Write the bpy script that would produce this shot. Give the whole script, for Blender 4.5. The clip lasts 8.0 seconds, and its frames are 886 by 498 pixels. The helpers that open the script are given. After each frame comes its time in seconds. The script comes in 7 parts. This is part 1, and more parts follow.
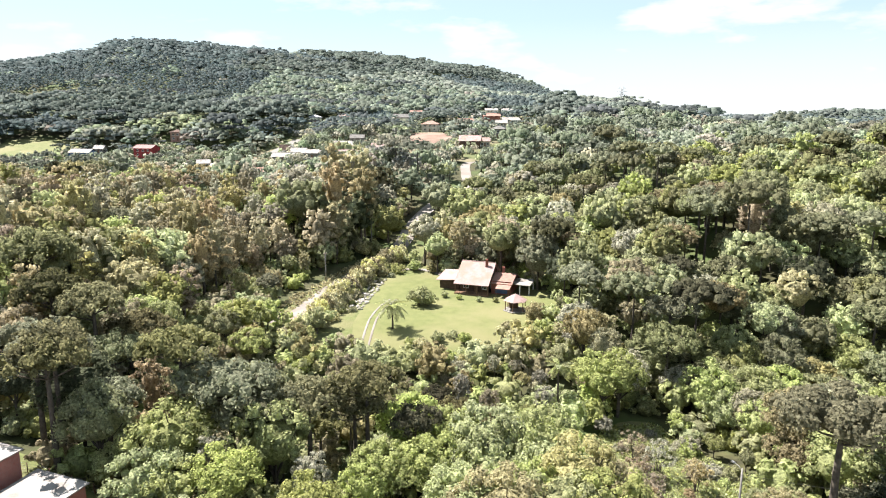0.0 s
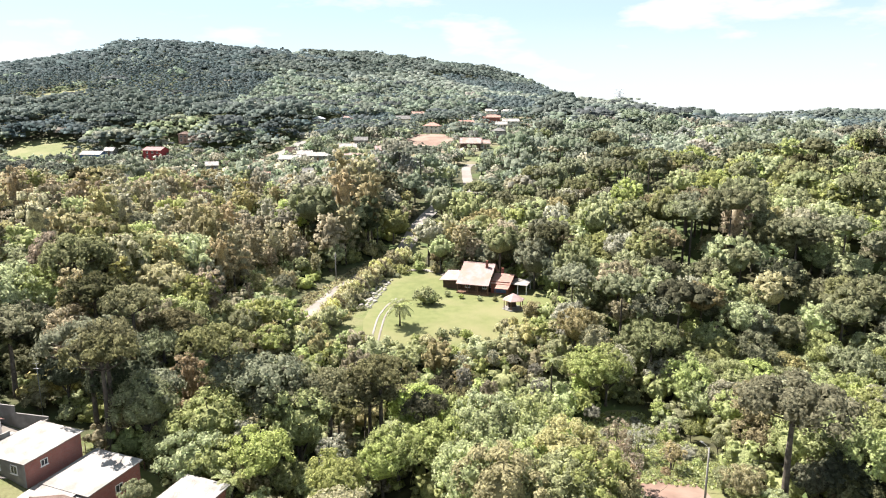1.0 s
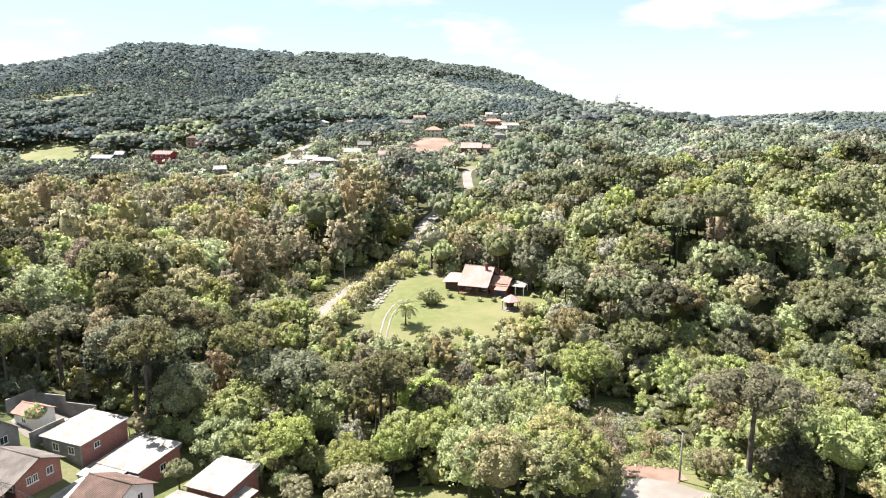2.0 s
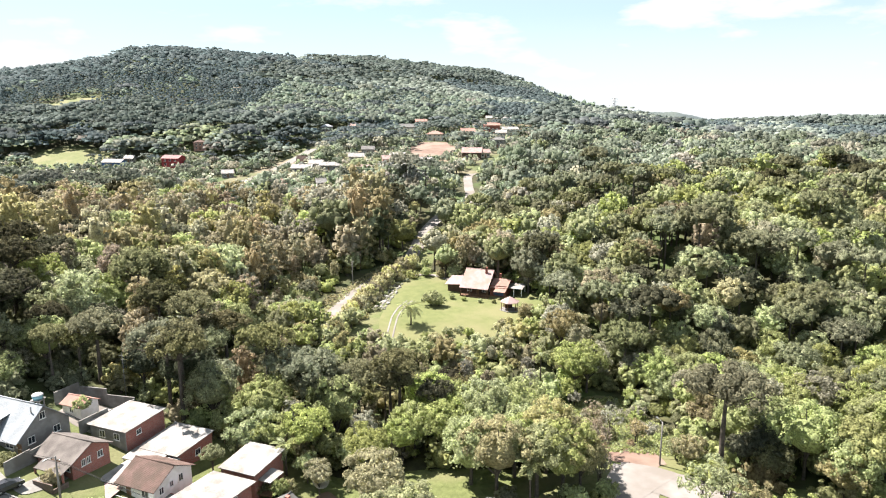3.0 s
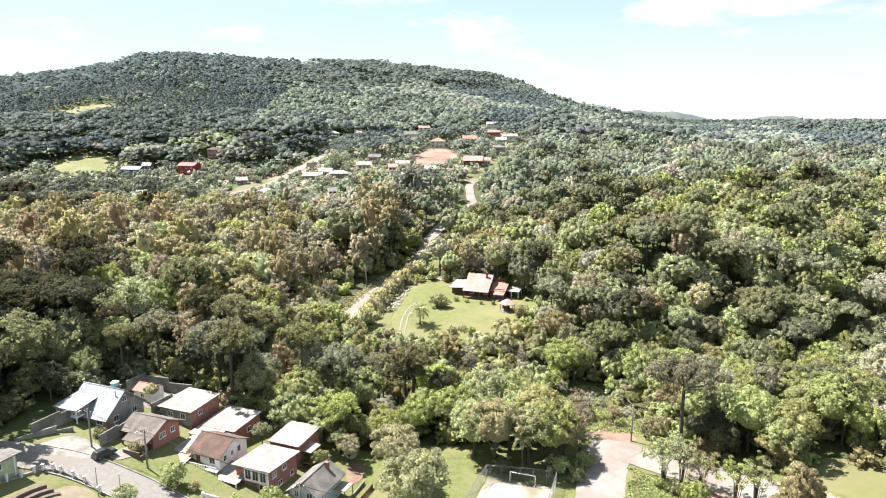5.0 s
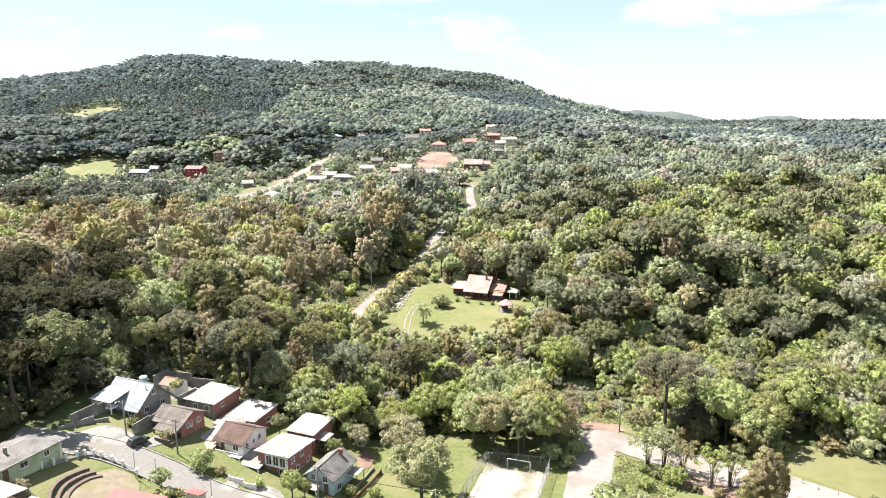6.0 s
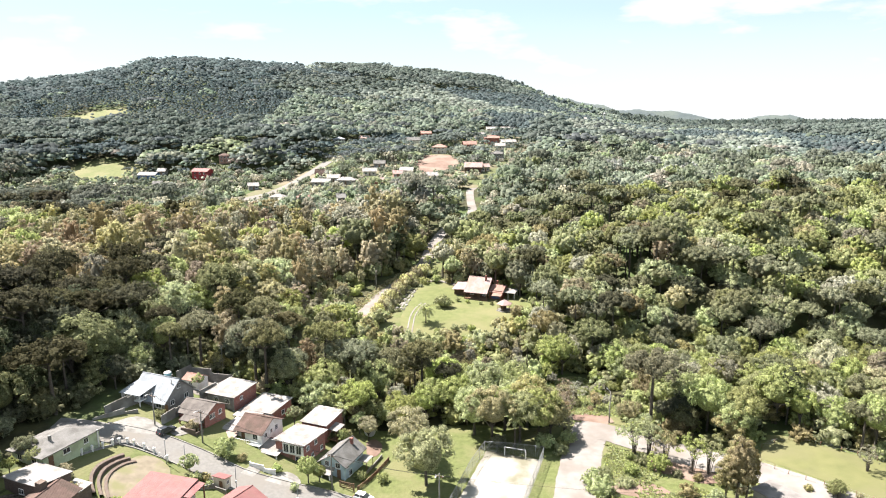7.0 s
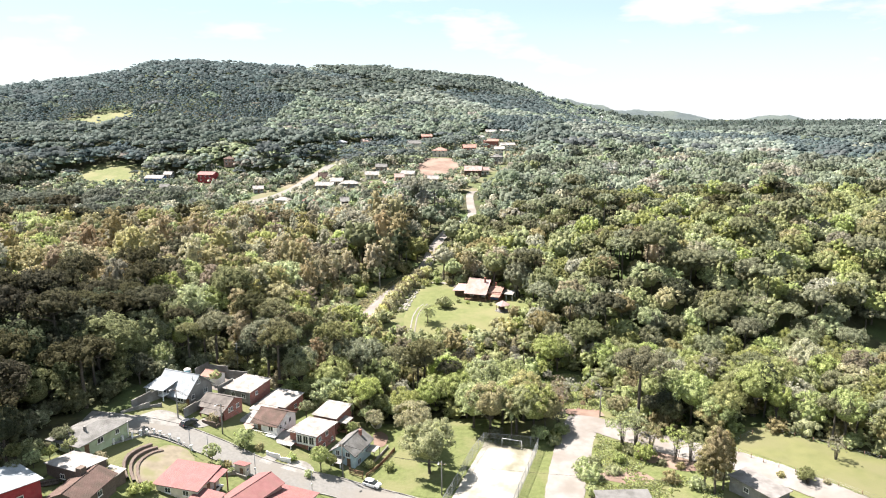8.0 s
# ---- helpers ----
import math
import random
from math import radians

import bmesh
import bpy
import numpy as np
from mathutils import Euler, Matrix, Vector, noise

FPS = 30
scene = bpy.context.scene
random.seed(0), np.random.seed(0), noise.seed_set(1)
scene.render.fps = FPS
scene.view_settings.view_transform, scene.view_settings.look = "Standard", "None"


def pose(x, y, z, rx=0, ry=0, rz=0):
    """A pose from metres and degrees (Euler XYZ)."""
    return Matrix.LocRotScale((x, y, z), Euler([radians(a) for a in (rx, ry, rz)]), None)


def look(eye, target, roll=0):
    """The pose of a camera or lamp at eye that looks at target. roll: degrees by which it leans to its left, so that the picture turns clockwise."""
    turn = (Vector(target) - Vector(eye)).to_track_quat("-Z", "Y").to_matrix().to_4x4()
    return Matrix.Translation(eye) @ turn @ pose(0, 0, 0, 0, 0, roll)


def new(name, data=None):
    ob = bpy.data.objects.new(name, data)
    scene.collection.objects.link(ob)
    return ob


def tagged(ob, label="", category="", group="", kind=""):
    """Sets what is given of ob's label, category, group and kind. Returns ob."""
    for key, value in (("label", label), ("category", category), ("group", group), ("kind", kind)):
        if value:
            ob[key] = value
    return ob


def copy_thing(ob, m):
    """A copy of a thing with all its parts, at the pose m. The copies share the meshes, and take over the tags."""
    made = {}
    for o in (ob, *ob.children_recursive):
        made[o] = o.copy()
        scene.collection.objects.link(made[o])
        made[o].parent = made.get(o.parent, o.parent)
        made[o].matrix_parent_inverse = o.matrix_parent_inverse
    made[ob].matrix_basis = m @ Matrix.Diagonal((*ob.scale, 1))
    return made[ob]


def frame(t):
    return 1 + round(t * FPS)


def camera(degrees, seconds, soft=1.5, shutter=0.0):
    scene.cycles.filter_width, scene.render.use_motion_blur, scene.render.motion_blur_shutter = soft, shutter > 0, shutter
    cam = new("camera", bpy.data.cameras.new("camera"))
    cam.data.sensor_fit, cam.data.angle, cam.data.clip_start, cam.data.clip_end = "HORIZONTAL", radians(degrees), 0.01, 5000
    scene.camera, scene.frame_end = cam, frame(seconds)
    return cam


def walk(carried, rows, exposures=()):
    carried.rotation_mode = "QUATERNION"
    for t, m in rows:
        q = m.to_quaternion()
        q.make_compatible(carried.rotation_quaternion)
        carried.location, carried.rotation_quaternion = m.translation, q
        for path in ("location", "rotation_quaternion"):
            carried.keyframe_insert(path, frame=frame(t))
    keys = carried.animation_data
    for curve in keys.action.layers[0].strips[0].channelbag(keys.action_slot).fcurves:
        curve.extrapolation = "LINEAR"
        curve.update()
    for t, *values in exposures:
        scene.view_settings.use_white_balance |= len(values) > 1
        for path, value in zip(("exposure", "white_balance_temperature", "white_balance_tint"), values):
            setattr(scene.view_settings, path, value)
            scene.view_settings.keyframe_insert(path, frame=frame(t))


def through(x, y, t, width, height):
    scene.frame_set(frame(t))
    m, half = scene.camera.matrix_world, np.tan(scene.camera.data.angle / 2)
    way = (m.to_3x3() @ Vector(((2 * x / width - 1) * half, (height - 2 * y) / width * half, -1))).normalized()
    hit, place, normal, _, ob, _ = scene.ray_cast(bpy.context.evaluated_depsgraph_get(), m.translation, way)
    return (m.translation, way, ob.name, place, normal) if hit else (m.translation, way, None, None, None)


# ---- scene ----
cam = camera(68.0, 8.0, 1.1)
METRES, EYE, TILT, LEAN, TURN = 76.0, 40.0, -11.1, 0.0, 0.0
ROWS = [
    (0.0, 0.0000, 0.0000, 0.0000, 0.00, 0.00, -0.00),
    (0.5, -0.0048, -0.0770, 0.0111, 0.02, -0.26, 0.03),
    (1.0, -0.0089, -0.1549, 0.0203, 0.04, -0.29, 0.06),
    (1.5, -0.0127, -0.2327, 0.0291, 0.06, -0.32, 0.05),
    (3.0, -0.0250, -0.4661, 0.0583, 0.11, -0.38, 0.05),
    (3.5, -0.0295, -0.5432, 0.0686, 0.14, -0.41, 0.06),
    (4.0, -0.0341, -0.6201, 0.0786, 0.14, -0.44, 0.06),
    (4.5, -0.0386, -0.6971, 0.0885, 0.17, -0.47, 0.07),
    (6.0, -0.0500, -0.9269, 0.1166, 0.18, -0.55, 0.10),
    (6.5, -0.0529, -1.0038, 0.1257, 0.20, -0.59, 0.12),
    (7.0, -0.0559, -1.0795, 0.1368, 0.20, -0.65, 0.13),
    (7.5, -0.0588, -1.1541, 0.1467, 0.19, -0.64, 0.14),
    (8.0, -0.0611, -1.2283, 0.1567, 0.19, -0.68, 0.15),
]
walk(cam, [(t, pose(0, 0, EYE, TILT, LEAN, TURN) @ pose(METRES * x, METRES * y, METRES * z, 90 + pitch, roll, yaw)) for t, x, y, z, yaw, pitch, roll in ROWS])

# ---- sky and sun ----
SUN_AZ, SUN_EL = radians(-58), radians(57)   # from the north-west of the plan: left and ahead
world = bpy.data.worlds.new("sky")
scene.world = world
world.use_nodes = True
wt = world.node_tree
wt.nodes.clear()
w_out = wt.nodes.new("ShaderNodeOutputWorld")
w_bg = wt.nodes.new("ShaderNodeBackground")
w_sky = wt.nodes.new("ShaderNodeTexSky")
w_sky.sky_type = "NISHITA"
w_sky.sun_disc = False
w_sky.sun_elevation = SUN_EL
w_sky.sun_rotation = SUN_AZ
w_sky.air_density, w_sky.dust_density, w_sky.ozone_density = 1.0, 0.6, 1.0
w_co = wt.nodes.new("ShaderNodeTexCoord")
w_map = wt.nodes.new("ShaderNodeMapping")
w_map.inputs["Location"].default_value = (0.35, 0.2, 0.1)
w_map.inputs["Scale"].default_value = (1.0, 1.0, 3.2)
w_noise = wt.nodes.new("ShaderNodeTexNoise")
w_noise.inputs["Scale"].default_value = 4.6
w_noise.inputs["Detail"].default_value = 7.0
w_noise.inputs["Roughness"].default_value = 0.55
w_ramp = wt.nodes.new("ShaderNodeValToRGB")
w_ramp.color_ramp.elements[0].position = 0.50
w_ramp.color_ramp.elements[1].position = 0.59
w_veil = wt.nodes.new("ShaderNodeMixRGB")                     # a thin even veil over the blue
w_veil.inputs[0].default_value = 0.65
w_veil.inputs[2].default_value = (2.9, 3.65, 4.15, 1)
w_mix = wt.nodes.new("ShaderNodeMixRGB")
w_mix.inputs[2].default_value = (4.5, 4.65, 4.8, 1)
wt.links.new(w_co.outputs["Generated"], w_map.inputs["Vector"])
wt.links.new(w_map.outputs["Vector"], w_noise.inputs["Vector"])
wt.links.new(w_noise.outputs["Fac"], w_ramp.inputs["Fac"])
w_sep = wt.nodes.new("ShaderNodeSeparateXYZ")
w_haze = wt.nodes.new("ShaderNodeMapRange")                   # the sky whitens towards the horizon
w_haze.inputs["From Min"].default_value, w_haze.inputs["From Max"].default_value = 0.0, 0.14
w_haze.inputs["To Min"].default_value, w_haze.inputs["To Max"].default_value = 1.0, 0.0
w_max = wt.nodes.new("ShaderNodeMath")
w_max.operation = "MAXIMUM"
wt.links.new(w_co.outputs["Generated"], w_sep.inputs[0])
wt.links.new(w_sep.outputs["Z"], w_haze.inputs["Value"])
w_bank = wt.nodes.new("ShaderNodeMapRange")                   # the cloud bank lies to the east
w_bank.inputs["From Min"].default_value, w_bank.inputs["From Max"].default_value = -0.35, 0.3
w_bank.inputs["To Min"].default_value, w_bank.inputs["To Max"].default_value = 0.3, 1.0
w_mul = wt.nodes.new("ShaderNodeMath")
w_mul.operation = "MULTIPLY"
wt.links.new(w_sep.outputs["X"], w_bank.inputs["Value"])
wt.links.new(w_haze.outputs["Result"], w_mul.inputs[0])
wt.links.new(w_bank.outputs["Result"], w_mul.inputs[1])
wt.links.new(w_mul.outputs[0], w_max.inputs[0])
wt.links.new(w_ramp.outputs["Color"], w_max.inputs[1])
wt.links.new(w_max.outputs[0], w_mix.inputs[0])
wt.links.new(w_sky.outputs["Color"], w_veil.inputs[1])
wt.links.new(w_veil.outputs["Color"], w_mix.inputs[1])
wt.links.new(w_mix.outputs["Color"], w_bg.inputs["Color"])
w_bg.inputs["Strength"].default_value = 0.056
wt.links.new(w_bg.outputs["Background"], w_out.inputs["Surface"])

sun = new("sun", bpy.data.lights.new("sun", "SUN"))
sun.data.energy = 4.8
sun.data.angle = radians(0.53)
sun.data.color = (1.0, 0.925, 0.855)
sun_from = Vector((math.sin(SUN_AZ) * math.cos(SUN_EL), math.cos(SUN_AZ) * math.cos(SUN_EL), math.sin(SUN_EL)))
sun.matrix_world = look(sun_from * 300, (0, 0, 0))
scene.view_settings.exposure = 2.06


# ---- materials ----
def material(name, dark, light, scale=1.0, rough=0.8, detail=6.0, bump_height=0.0, bump_scale=None, stain=None, stain_scale=0.15,
             metal=0.0, per_object=0.0, coords="Object", spec=0.3):
    """Two tones mixed by a fine noise, with a broad stain laid over, and a bump."""
    m = bpy.data.materials.new(name)
    m.use_nodes = True
    nt = m.node_tree
    bsdf = nt.nodes["Principled BSDF"]
    bsdf.inputs["Roughness"].default_value = rough
    bsdf.inputs["Metallic"].default_value = metal
    bsdf.inputs["Specular IOR Level"].default_value = spec
    co = nt.nodes.new("ShaderNodeTexCoord")
    n1 = nt.nodes.new("ShaderNodeTexNoise")
    n1.inputs["Scale"].default_value = scale
    n1.inputs["Detail"].default_value = detail
    nt.links.new(co.outputs[coords], n1.inputs["Vector"])
    ramp = nt.nodes.new("ShaderNodeValToRGB")
    ramp.color_ramp.elements[0].color = (*dark, 1)
    ramp.color_ramp.elements[1].color = (*light, 1)
    ramp.color_ramp.elements[0].position = 0.32
    ramp.color_ramp.elements[1].position = 0.68
    nt.links.new(n1.outputs["Fac"], ramp.inputs["Fac"])
    colour = ramp.outputs["Color"]
    if stain:
        n2 = nt.nodes.new("ShaderNodeTexNoise")
        n2.inputs["Scale"].default_value = stain_scale
        n2.inputs["Detail"].default_value = 5
        nt.links.new(co.outputs[coords], n2.inputs["Vector"])
        r2 = nt.nodes.new("ShaderNodeValToRGB")
        r2.color_ramp.elements[0].position = 0.45
        r2.color_ramp.elements[1].position = 0.62
        nt.links.new(n2.outputs["Fac"], r2.inputs["Fac"])
        mix = nt.nodes.new("ShaderNodeMixRGB")
        mix.inputs[2].default_value = (*stain, 1)
        nt.links.new(r2.outputs["Color"], mix.inputs[0])
        nt.links.new(colour, mix.inputs[1])
        colour = mix.outputs[0]
    if per_object:
        info = nt.nodes.new("ShaderNodeObjectInfo")
        rng_ = nt.nodes.new("ShaderNodeMapRange")
        rng_.inputs["To Min"].default_value = 1 - per_object
        rng_.inputs["To Max"].default_value = 1 + per_object
        nt.links.new(info.outputs["Random"], rng_.inputs["Value"])
        hsv = nt.nodes.new("ShaderNodeHueSaturation")
        nt.links.new(rng_.outputs["Result"], hsv.inputs["Value"])
        nt.links.new(colour, hsv.inputs["Color"])
        colour = hsv.outputs["Color"]
    nt.links.new(colour, bsdf.inputs["Base Color"])
    if bump_height:
        n3 = nt.nodes.new("ShaderNodeTexNoise")
        n3.inputs["Scale"].default_value = bump_scale or scale * 3
        n3.inputs["Detail"].default_value = 6
        nt.links.new(co.outputs[coords], n3.inputs["Vector"])
        bp = nt.nodes.new("ShaderNodeBump")
        bp.inputs["Distance"].default_value = bump_height
        bp.inputs["Strength"].default_value = 0.8
        nt.links.new(n3.outputs["Fac"], bp.inputs["Height"])
        nt.links.new(bp.outputs["Normal"], bsdf.inputs["Normal"])
    return m


def ribbed(name, dark, light, pitch, axis, depth=0.03, rough=0.7, stain=None, metal=0.0, courses=0.0):
    """Sheet or tile roofing: ribs running down the slope, with weathering; courses lays rows of tiles across them."""
    m = material(name, dark, light, 0.8, rough, stain=stain, stain_scale=0.45, metal=metal)
    nt = m.node_tree
    bsdf = nt.nodes["Principled BSDF"]
    co = nt.nodes.new("ShaderNodeTexCoord")
    wave = nt.nodes.new("ShaderNodeTexWave")
    wave.bands_direction = axis
    wave.inputs["Scale"].default_value = 1.0 / pitch / 3.1416
    wave.inputs["Distortion"].default_value = 0.25
    nt.links.new(co.outputs["Object"], wave.inputs["Vector"])
    height = wave.outputs["Fac"]
    if courses:
        w2 = nt.nodes.new("ShaderNodeTexWave")
        w2.bands_direction = "Y" if axis == "X" else "X"
        w2.wave_profile = "SAW"
        w2.inputs["Scale"].default_value = 1.0 / courses / 3.1416
        w2.inputs["Distortion"].default_value = 0.3
        nt.links.new(co.outputs["Object"], w2.inputs["Vector"])
        ad = nt.nodes.new("ShaderNodeMath")
        nt.links.new(height, ad.inputs[0])
        nt.links.new(w2.outputs["Fac"], ad.inputs[1])
        height = ad.outputs[0]
    bp = nt.nodes.new("ShaderNodeBump")
    bp.inputs["Distance"].default_value = depth
    nt.links.new(height, bp.inputs["Height"])
    nt.links.new(bp.outputs["Normal"], bsdf.inputs["Normal"])
    return m


def leaf(name, colour, vary=0.35, through=0.5, grain=2.5, relief=0.4, clump=0.30):
    """Foliage: each tree and each spray of leaves a little different, and light comes through it."""
    m = bpy.data.materials.new(name)
    m.use_nodes = True
    nt = m.node_tree
    bsdf = nt.nodes["Principled BSDF"]
    bsdf.inputs["Roughness"].default_value = 0.7
    bsdf.inputs["Specular IOR Level"].default_value = 0.06 if grain > 2 else 0.03
    att = nt.nodes.new("ShaderNodeAttribute")
    att.attribute_name = "tint"
    info = nt.nodes.new("ShaderNodeObjectInfo")
    add = nt.nodes.new("ShaderNodeMath")
    nt.links.new(att.outputs["Fac"], add.inputs[0])
    nt.links.new(info.outputs["Random"], add.inputs[1])
    fr = nt.nodes.new("ShaderNodeMath")
    fr.operation = "FRACT"
    nt.links.new(add.outputs[0], fr.inputs[0])
    tree = nt.nodes.new("ShaderNodeMapRange")
    tree.inputs["To Min"].default_value, tree.inputs["To Max"].default_value = 1 - vary, 1 + vary
    nt.links.new(fr.outputs[0], tree.inputs["Value"])
    geo = nt.nodes.new("ShaderNodeNewGeometry")
    spray = nt.nodes.new("ShaderNodeMapRange")
    spray.inputs["To Min"].default_value, spray.inputs["To Max"].default_value = 1 - clump, 1 + clump
    nt.links.new(geo.outputs["Random Per Island"], spray.inputs["Value"])
    mul = nt.nodes.new("ShaderNodeMath")
    mul.operation = "MULTIPLY"
    nt.links.new(tree.outputs["Result"], mul.inputs[0])
    nt.links.new(spray.outputs["Result"], mul.inputs[1])
    fine = nt.nodes.new("ShaderNodeTexNoise")                  # leaf by leaf: light and dark, and a rough face
    fine.inputs["Scale"].default_value = grain
    fine.inputs["Detail"].default_value = 4.0
    fine.inputs["Roughness"].default_value = 0.7
    nt.links.new(geo.outputs["Position"], fine.inputs["Vector"])
    speck = nt.nodes.new("ShaderNodeMapRange")
    speck.inputs["From Min"].default_value, speck.inputs["From Max"].default_value = 0.36, 0.64
    speck.inputs["To Min"].default_value, speck.inputs["To Max"].default_value = (0.54, 1.41) if grain > 1 else (0.78, 1.20)
    nt.links.new(fine.outputs["Fac"], speck.inputs["Value"])
    mul2 = nt.nodes.new("ShaderNodeMath")
    mul2.operation = "MULTIPLY"
    broad = nt.nodes.new("ShaderNodeTexNoise")                 # limb by limb
    broad.inputs["Scale"].default_value = 0.32
    broad.inputs["Detail"].default_value = 3.0
    nt.links.new(geo.outputs["Position"], broad.inputs["Vector"])
    mott = nt.nodes.new("ShaderNodeMapRange")
    mott.inputs["From Min"].default_value, mott.inputs["From Max"].default_value = 0.35, 0.65
    mott.inputs["To Min"].default_value, mott.inputs["To Max"].default_value = 0.86, 1.15
    nt.links.new(broad.outputs["Fac"], mott.inputs["Value"])
    mul3 = nt.nodes.new("ShaderNodeMath")
    mul3.operation = "MULTIPLY"
    nt.links.new(mul.outputs[0], mul3.inputs[0])
    nt.links.new(mott.outputs["Result"], mul3.inputs[1])
    nt.links.new(mul3.outputs[0], mul2.inputs[0])
    nt.links.new(speck.outputs["Result"], mul2.inputs[1])
    bp = nt.nodes.new("ShaderNodeBump")
    bp.inputs["Distance"].default_value = relief
    bp.inputs["Strength"].default_value = 0.9
    nt.links.new(fine.outputs["Fac"], bp.inputs["Height"])
    nt.links.new(bp.outputs["Normal"], bsdf.inputs["Normal"])
    hue = nt.nodes.new("ShaderNodeMapRange")
    hue.inputs["To Min"].default_value, hue.inputs["To Max"].default_value = 0.488, 0.524
    nt.links.new(fr.outputs[0], hue.inputs["Value"])
    other = nt.nodes.new("ShaderNodeMath")                     # some trees a fresher green than others
    other.operation = "MULTIPLY"
    other.inputs[1].default_value = 7.37
    nt.links.new(add.outputs[0], other.inputs[0])
    again = nt.nodes.new("ShaderNodeMath")
    again.operation = "FRACT"
    nt.links.new(other.outputs[0], again.inputs[0])
    fresh = nt.nodes.new("ShaderNodeMapRange")
    fresh.inputs["To Min"].default_value, fresh.inputs["To Max"].default_value = 0.74, 1.17
    nt.links.new(again.outputs[0], fresh.inputs["Value"])
    hsv = nt.nodes.new("ShaderNodeHueSaturation")
    hsv.inputs["Color"].default_value = (*colour, 1)
    nt.links.new(hue.outputs["Result"], hsv.inputs["Hue"])
    nt.links.new(fresh.outputs["Result"], hsv.inputs["Saturation"])
    nt.links.new(mul2.outputs[0], hsv.inputs["Value"])
    nt.links.new(hsv.outputs["Color"], bsdf.inputs["Base Color"])
    tr = nt.nodes.new("ShaderNodeBsdfTranslucent")
    nt.links.new(hsv.outputs["Color"], tr.inputs["Color"])
    mx = nt.nodes.new("ShaderNodeMixShader")
    mx.inputs[0].default_value = through
    nt.links.new(bsdf.outputs[0], mx.inputs[1])
    nt.links.new(tr.outputs[0], mx.inputs[2])
    nt.links.new(mx.outputs[0], nt.nodes["Material Output"].inputs["Surface"])
    return m


LEAVES = {
    "green": leaf("leaf_green", (0.316, 0.335, 0.156), 0.32),
    "lime": leaf("leaf_lime", (0.339, 0.360, 0.163), 0.22),
    "olive": leaf("leaf_olive", (0.320, 0.286, 0.169), 0.25),
    "dark": leaf("leaf_dark", (0.205, 0.212, 0.124), 0.22),
    "deep": leaf("leaf_deep", (0.078, 0.074, 0.043), 0.22),
    "brown": leaf("leaf_brown", (0.343, 0.283, 0.191), 0.2),
    "grey": leaf("leaf_grey", (0.326, 0.316, 0.239), 0.25),
    "pine": leaf("leaf_pine", (0.090, 0.100, 0.061), 0.2),
    "yellow": leaf("leaf_yellow", (0.364, 0.315, 0.157), 0.2),
    "bamboo": leaf("leaf_bamboo", (0.504, 0.480, 0.259), 0.15),
    "moss": leaf("leaf_moss", (0.188, 0.178, 0.100), 0.22),
}
HAZED_VALLEY_LEAVES = {                                # greens of the valley's woods, greyed and blued to paint in haze
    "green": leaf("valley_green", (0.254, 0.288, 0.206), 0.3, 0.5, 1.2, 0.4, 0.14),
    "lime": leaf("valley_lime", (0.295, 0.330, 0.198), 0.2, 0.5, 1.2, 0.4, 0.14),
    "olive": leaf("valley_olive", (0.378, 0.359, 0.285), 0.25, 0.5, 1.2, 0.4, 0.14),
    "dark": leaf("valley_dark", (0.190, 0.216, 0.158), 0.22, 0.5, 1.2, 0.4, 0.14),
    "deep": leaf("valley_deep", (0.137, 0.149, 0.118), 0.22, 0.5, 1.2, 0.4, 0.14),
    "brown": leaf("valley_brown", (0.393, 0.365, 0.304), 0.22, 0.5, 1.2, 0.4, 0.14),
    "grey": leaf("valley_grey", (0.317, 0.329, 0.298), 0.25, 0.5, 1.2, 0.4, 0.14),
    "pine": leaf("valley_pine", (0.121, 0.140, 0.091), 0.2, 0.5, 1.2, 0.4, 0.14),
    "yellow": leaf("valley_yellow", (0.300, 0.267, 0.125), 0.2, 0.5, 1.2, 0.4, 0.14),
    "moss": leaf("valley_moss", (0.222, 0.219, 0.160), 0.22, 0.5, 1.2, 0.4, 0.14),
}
HAZED_FAR_LEAVES = {                                   # crowns too far off to show leaves: broader mottling, greens blued to paint in distance haze
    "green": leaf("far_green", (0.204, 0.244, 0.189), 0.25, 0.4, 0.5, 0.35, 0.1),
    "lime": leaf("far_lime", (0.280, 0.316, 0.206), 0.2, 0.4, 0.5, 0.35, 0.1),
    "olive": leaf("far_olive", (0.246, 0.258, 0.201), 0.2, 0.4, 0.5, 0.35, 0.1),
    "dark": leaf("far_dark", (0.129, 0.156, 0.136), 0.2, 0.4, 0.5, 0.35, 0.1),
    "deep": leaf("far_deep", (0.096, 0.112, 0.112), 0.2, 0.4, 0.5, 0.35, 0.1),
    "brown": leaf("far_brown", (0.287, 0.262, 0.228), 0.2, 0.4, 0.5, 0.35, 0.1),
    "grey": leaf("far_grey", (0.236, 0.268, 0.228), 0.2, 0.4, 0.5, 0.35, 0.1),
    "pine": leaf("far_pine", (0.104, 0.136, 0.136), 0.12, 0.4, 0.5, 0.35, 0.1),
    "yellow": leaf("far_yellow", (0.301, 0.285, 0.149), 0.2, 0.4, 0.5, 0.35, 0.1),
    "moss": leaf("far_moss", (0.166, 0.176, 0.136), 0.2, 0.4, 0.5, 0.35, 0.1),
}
BARK = material("bark", (0.045, 0.037, 0.030), (0.11, 0.094, 0.078), 3.0, 0.9, bump_height=0.02)
FOREST_FLOOR = material("forest_floor", (0.025, 0.025, 0.012), (0.061, 0.061, 0.025), 0.35, 0.95, stain=(0.050, 0.072, 0.022), stain_scale=0.06,
                        bump_height=0.25, bump_scale=0.8)
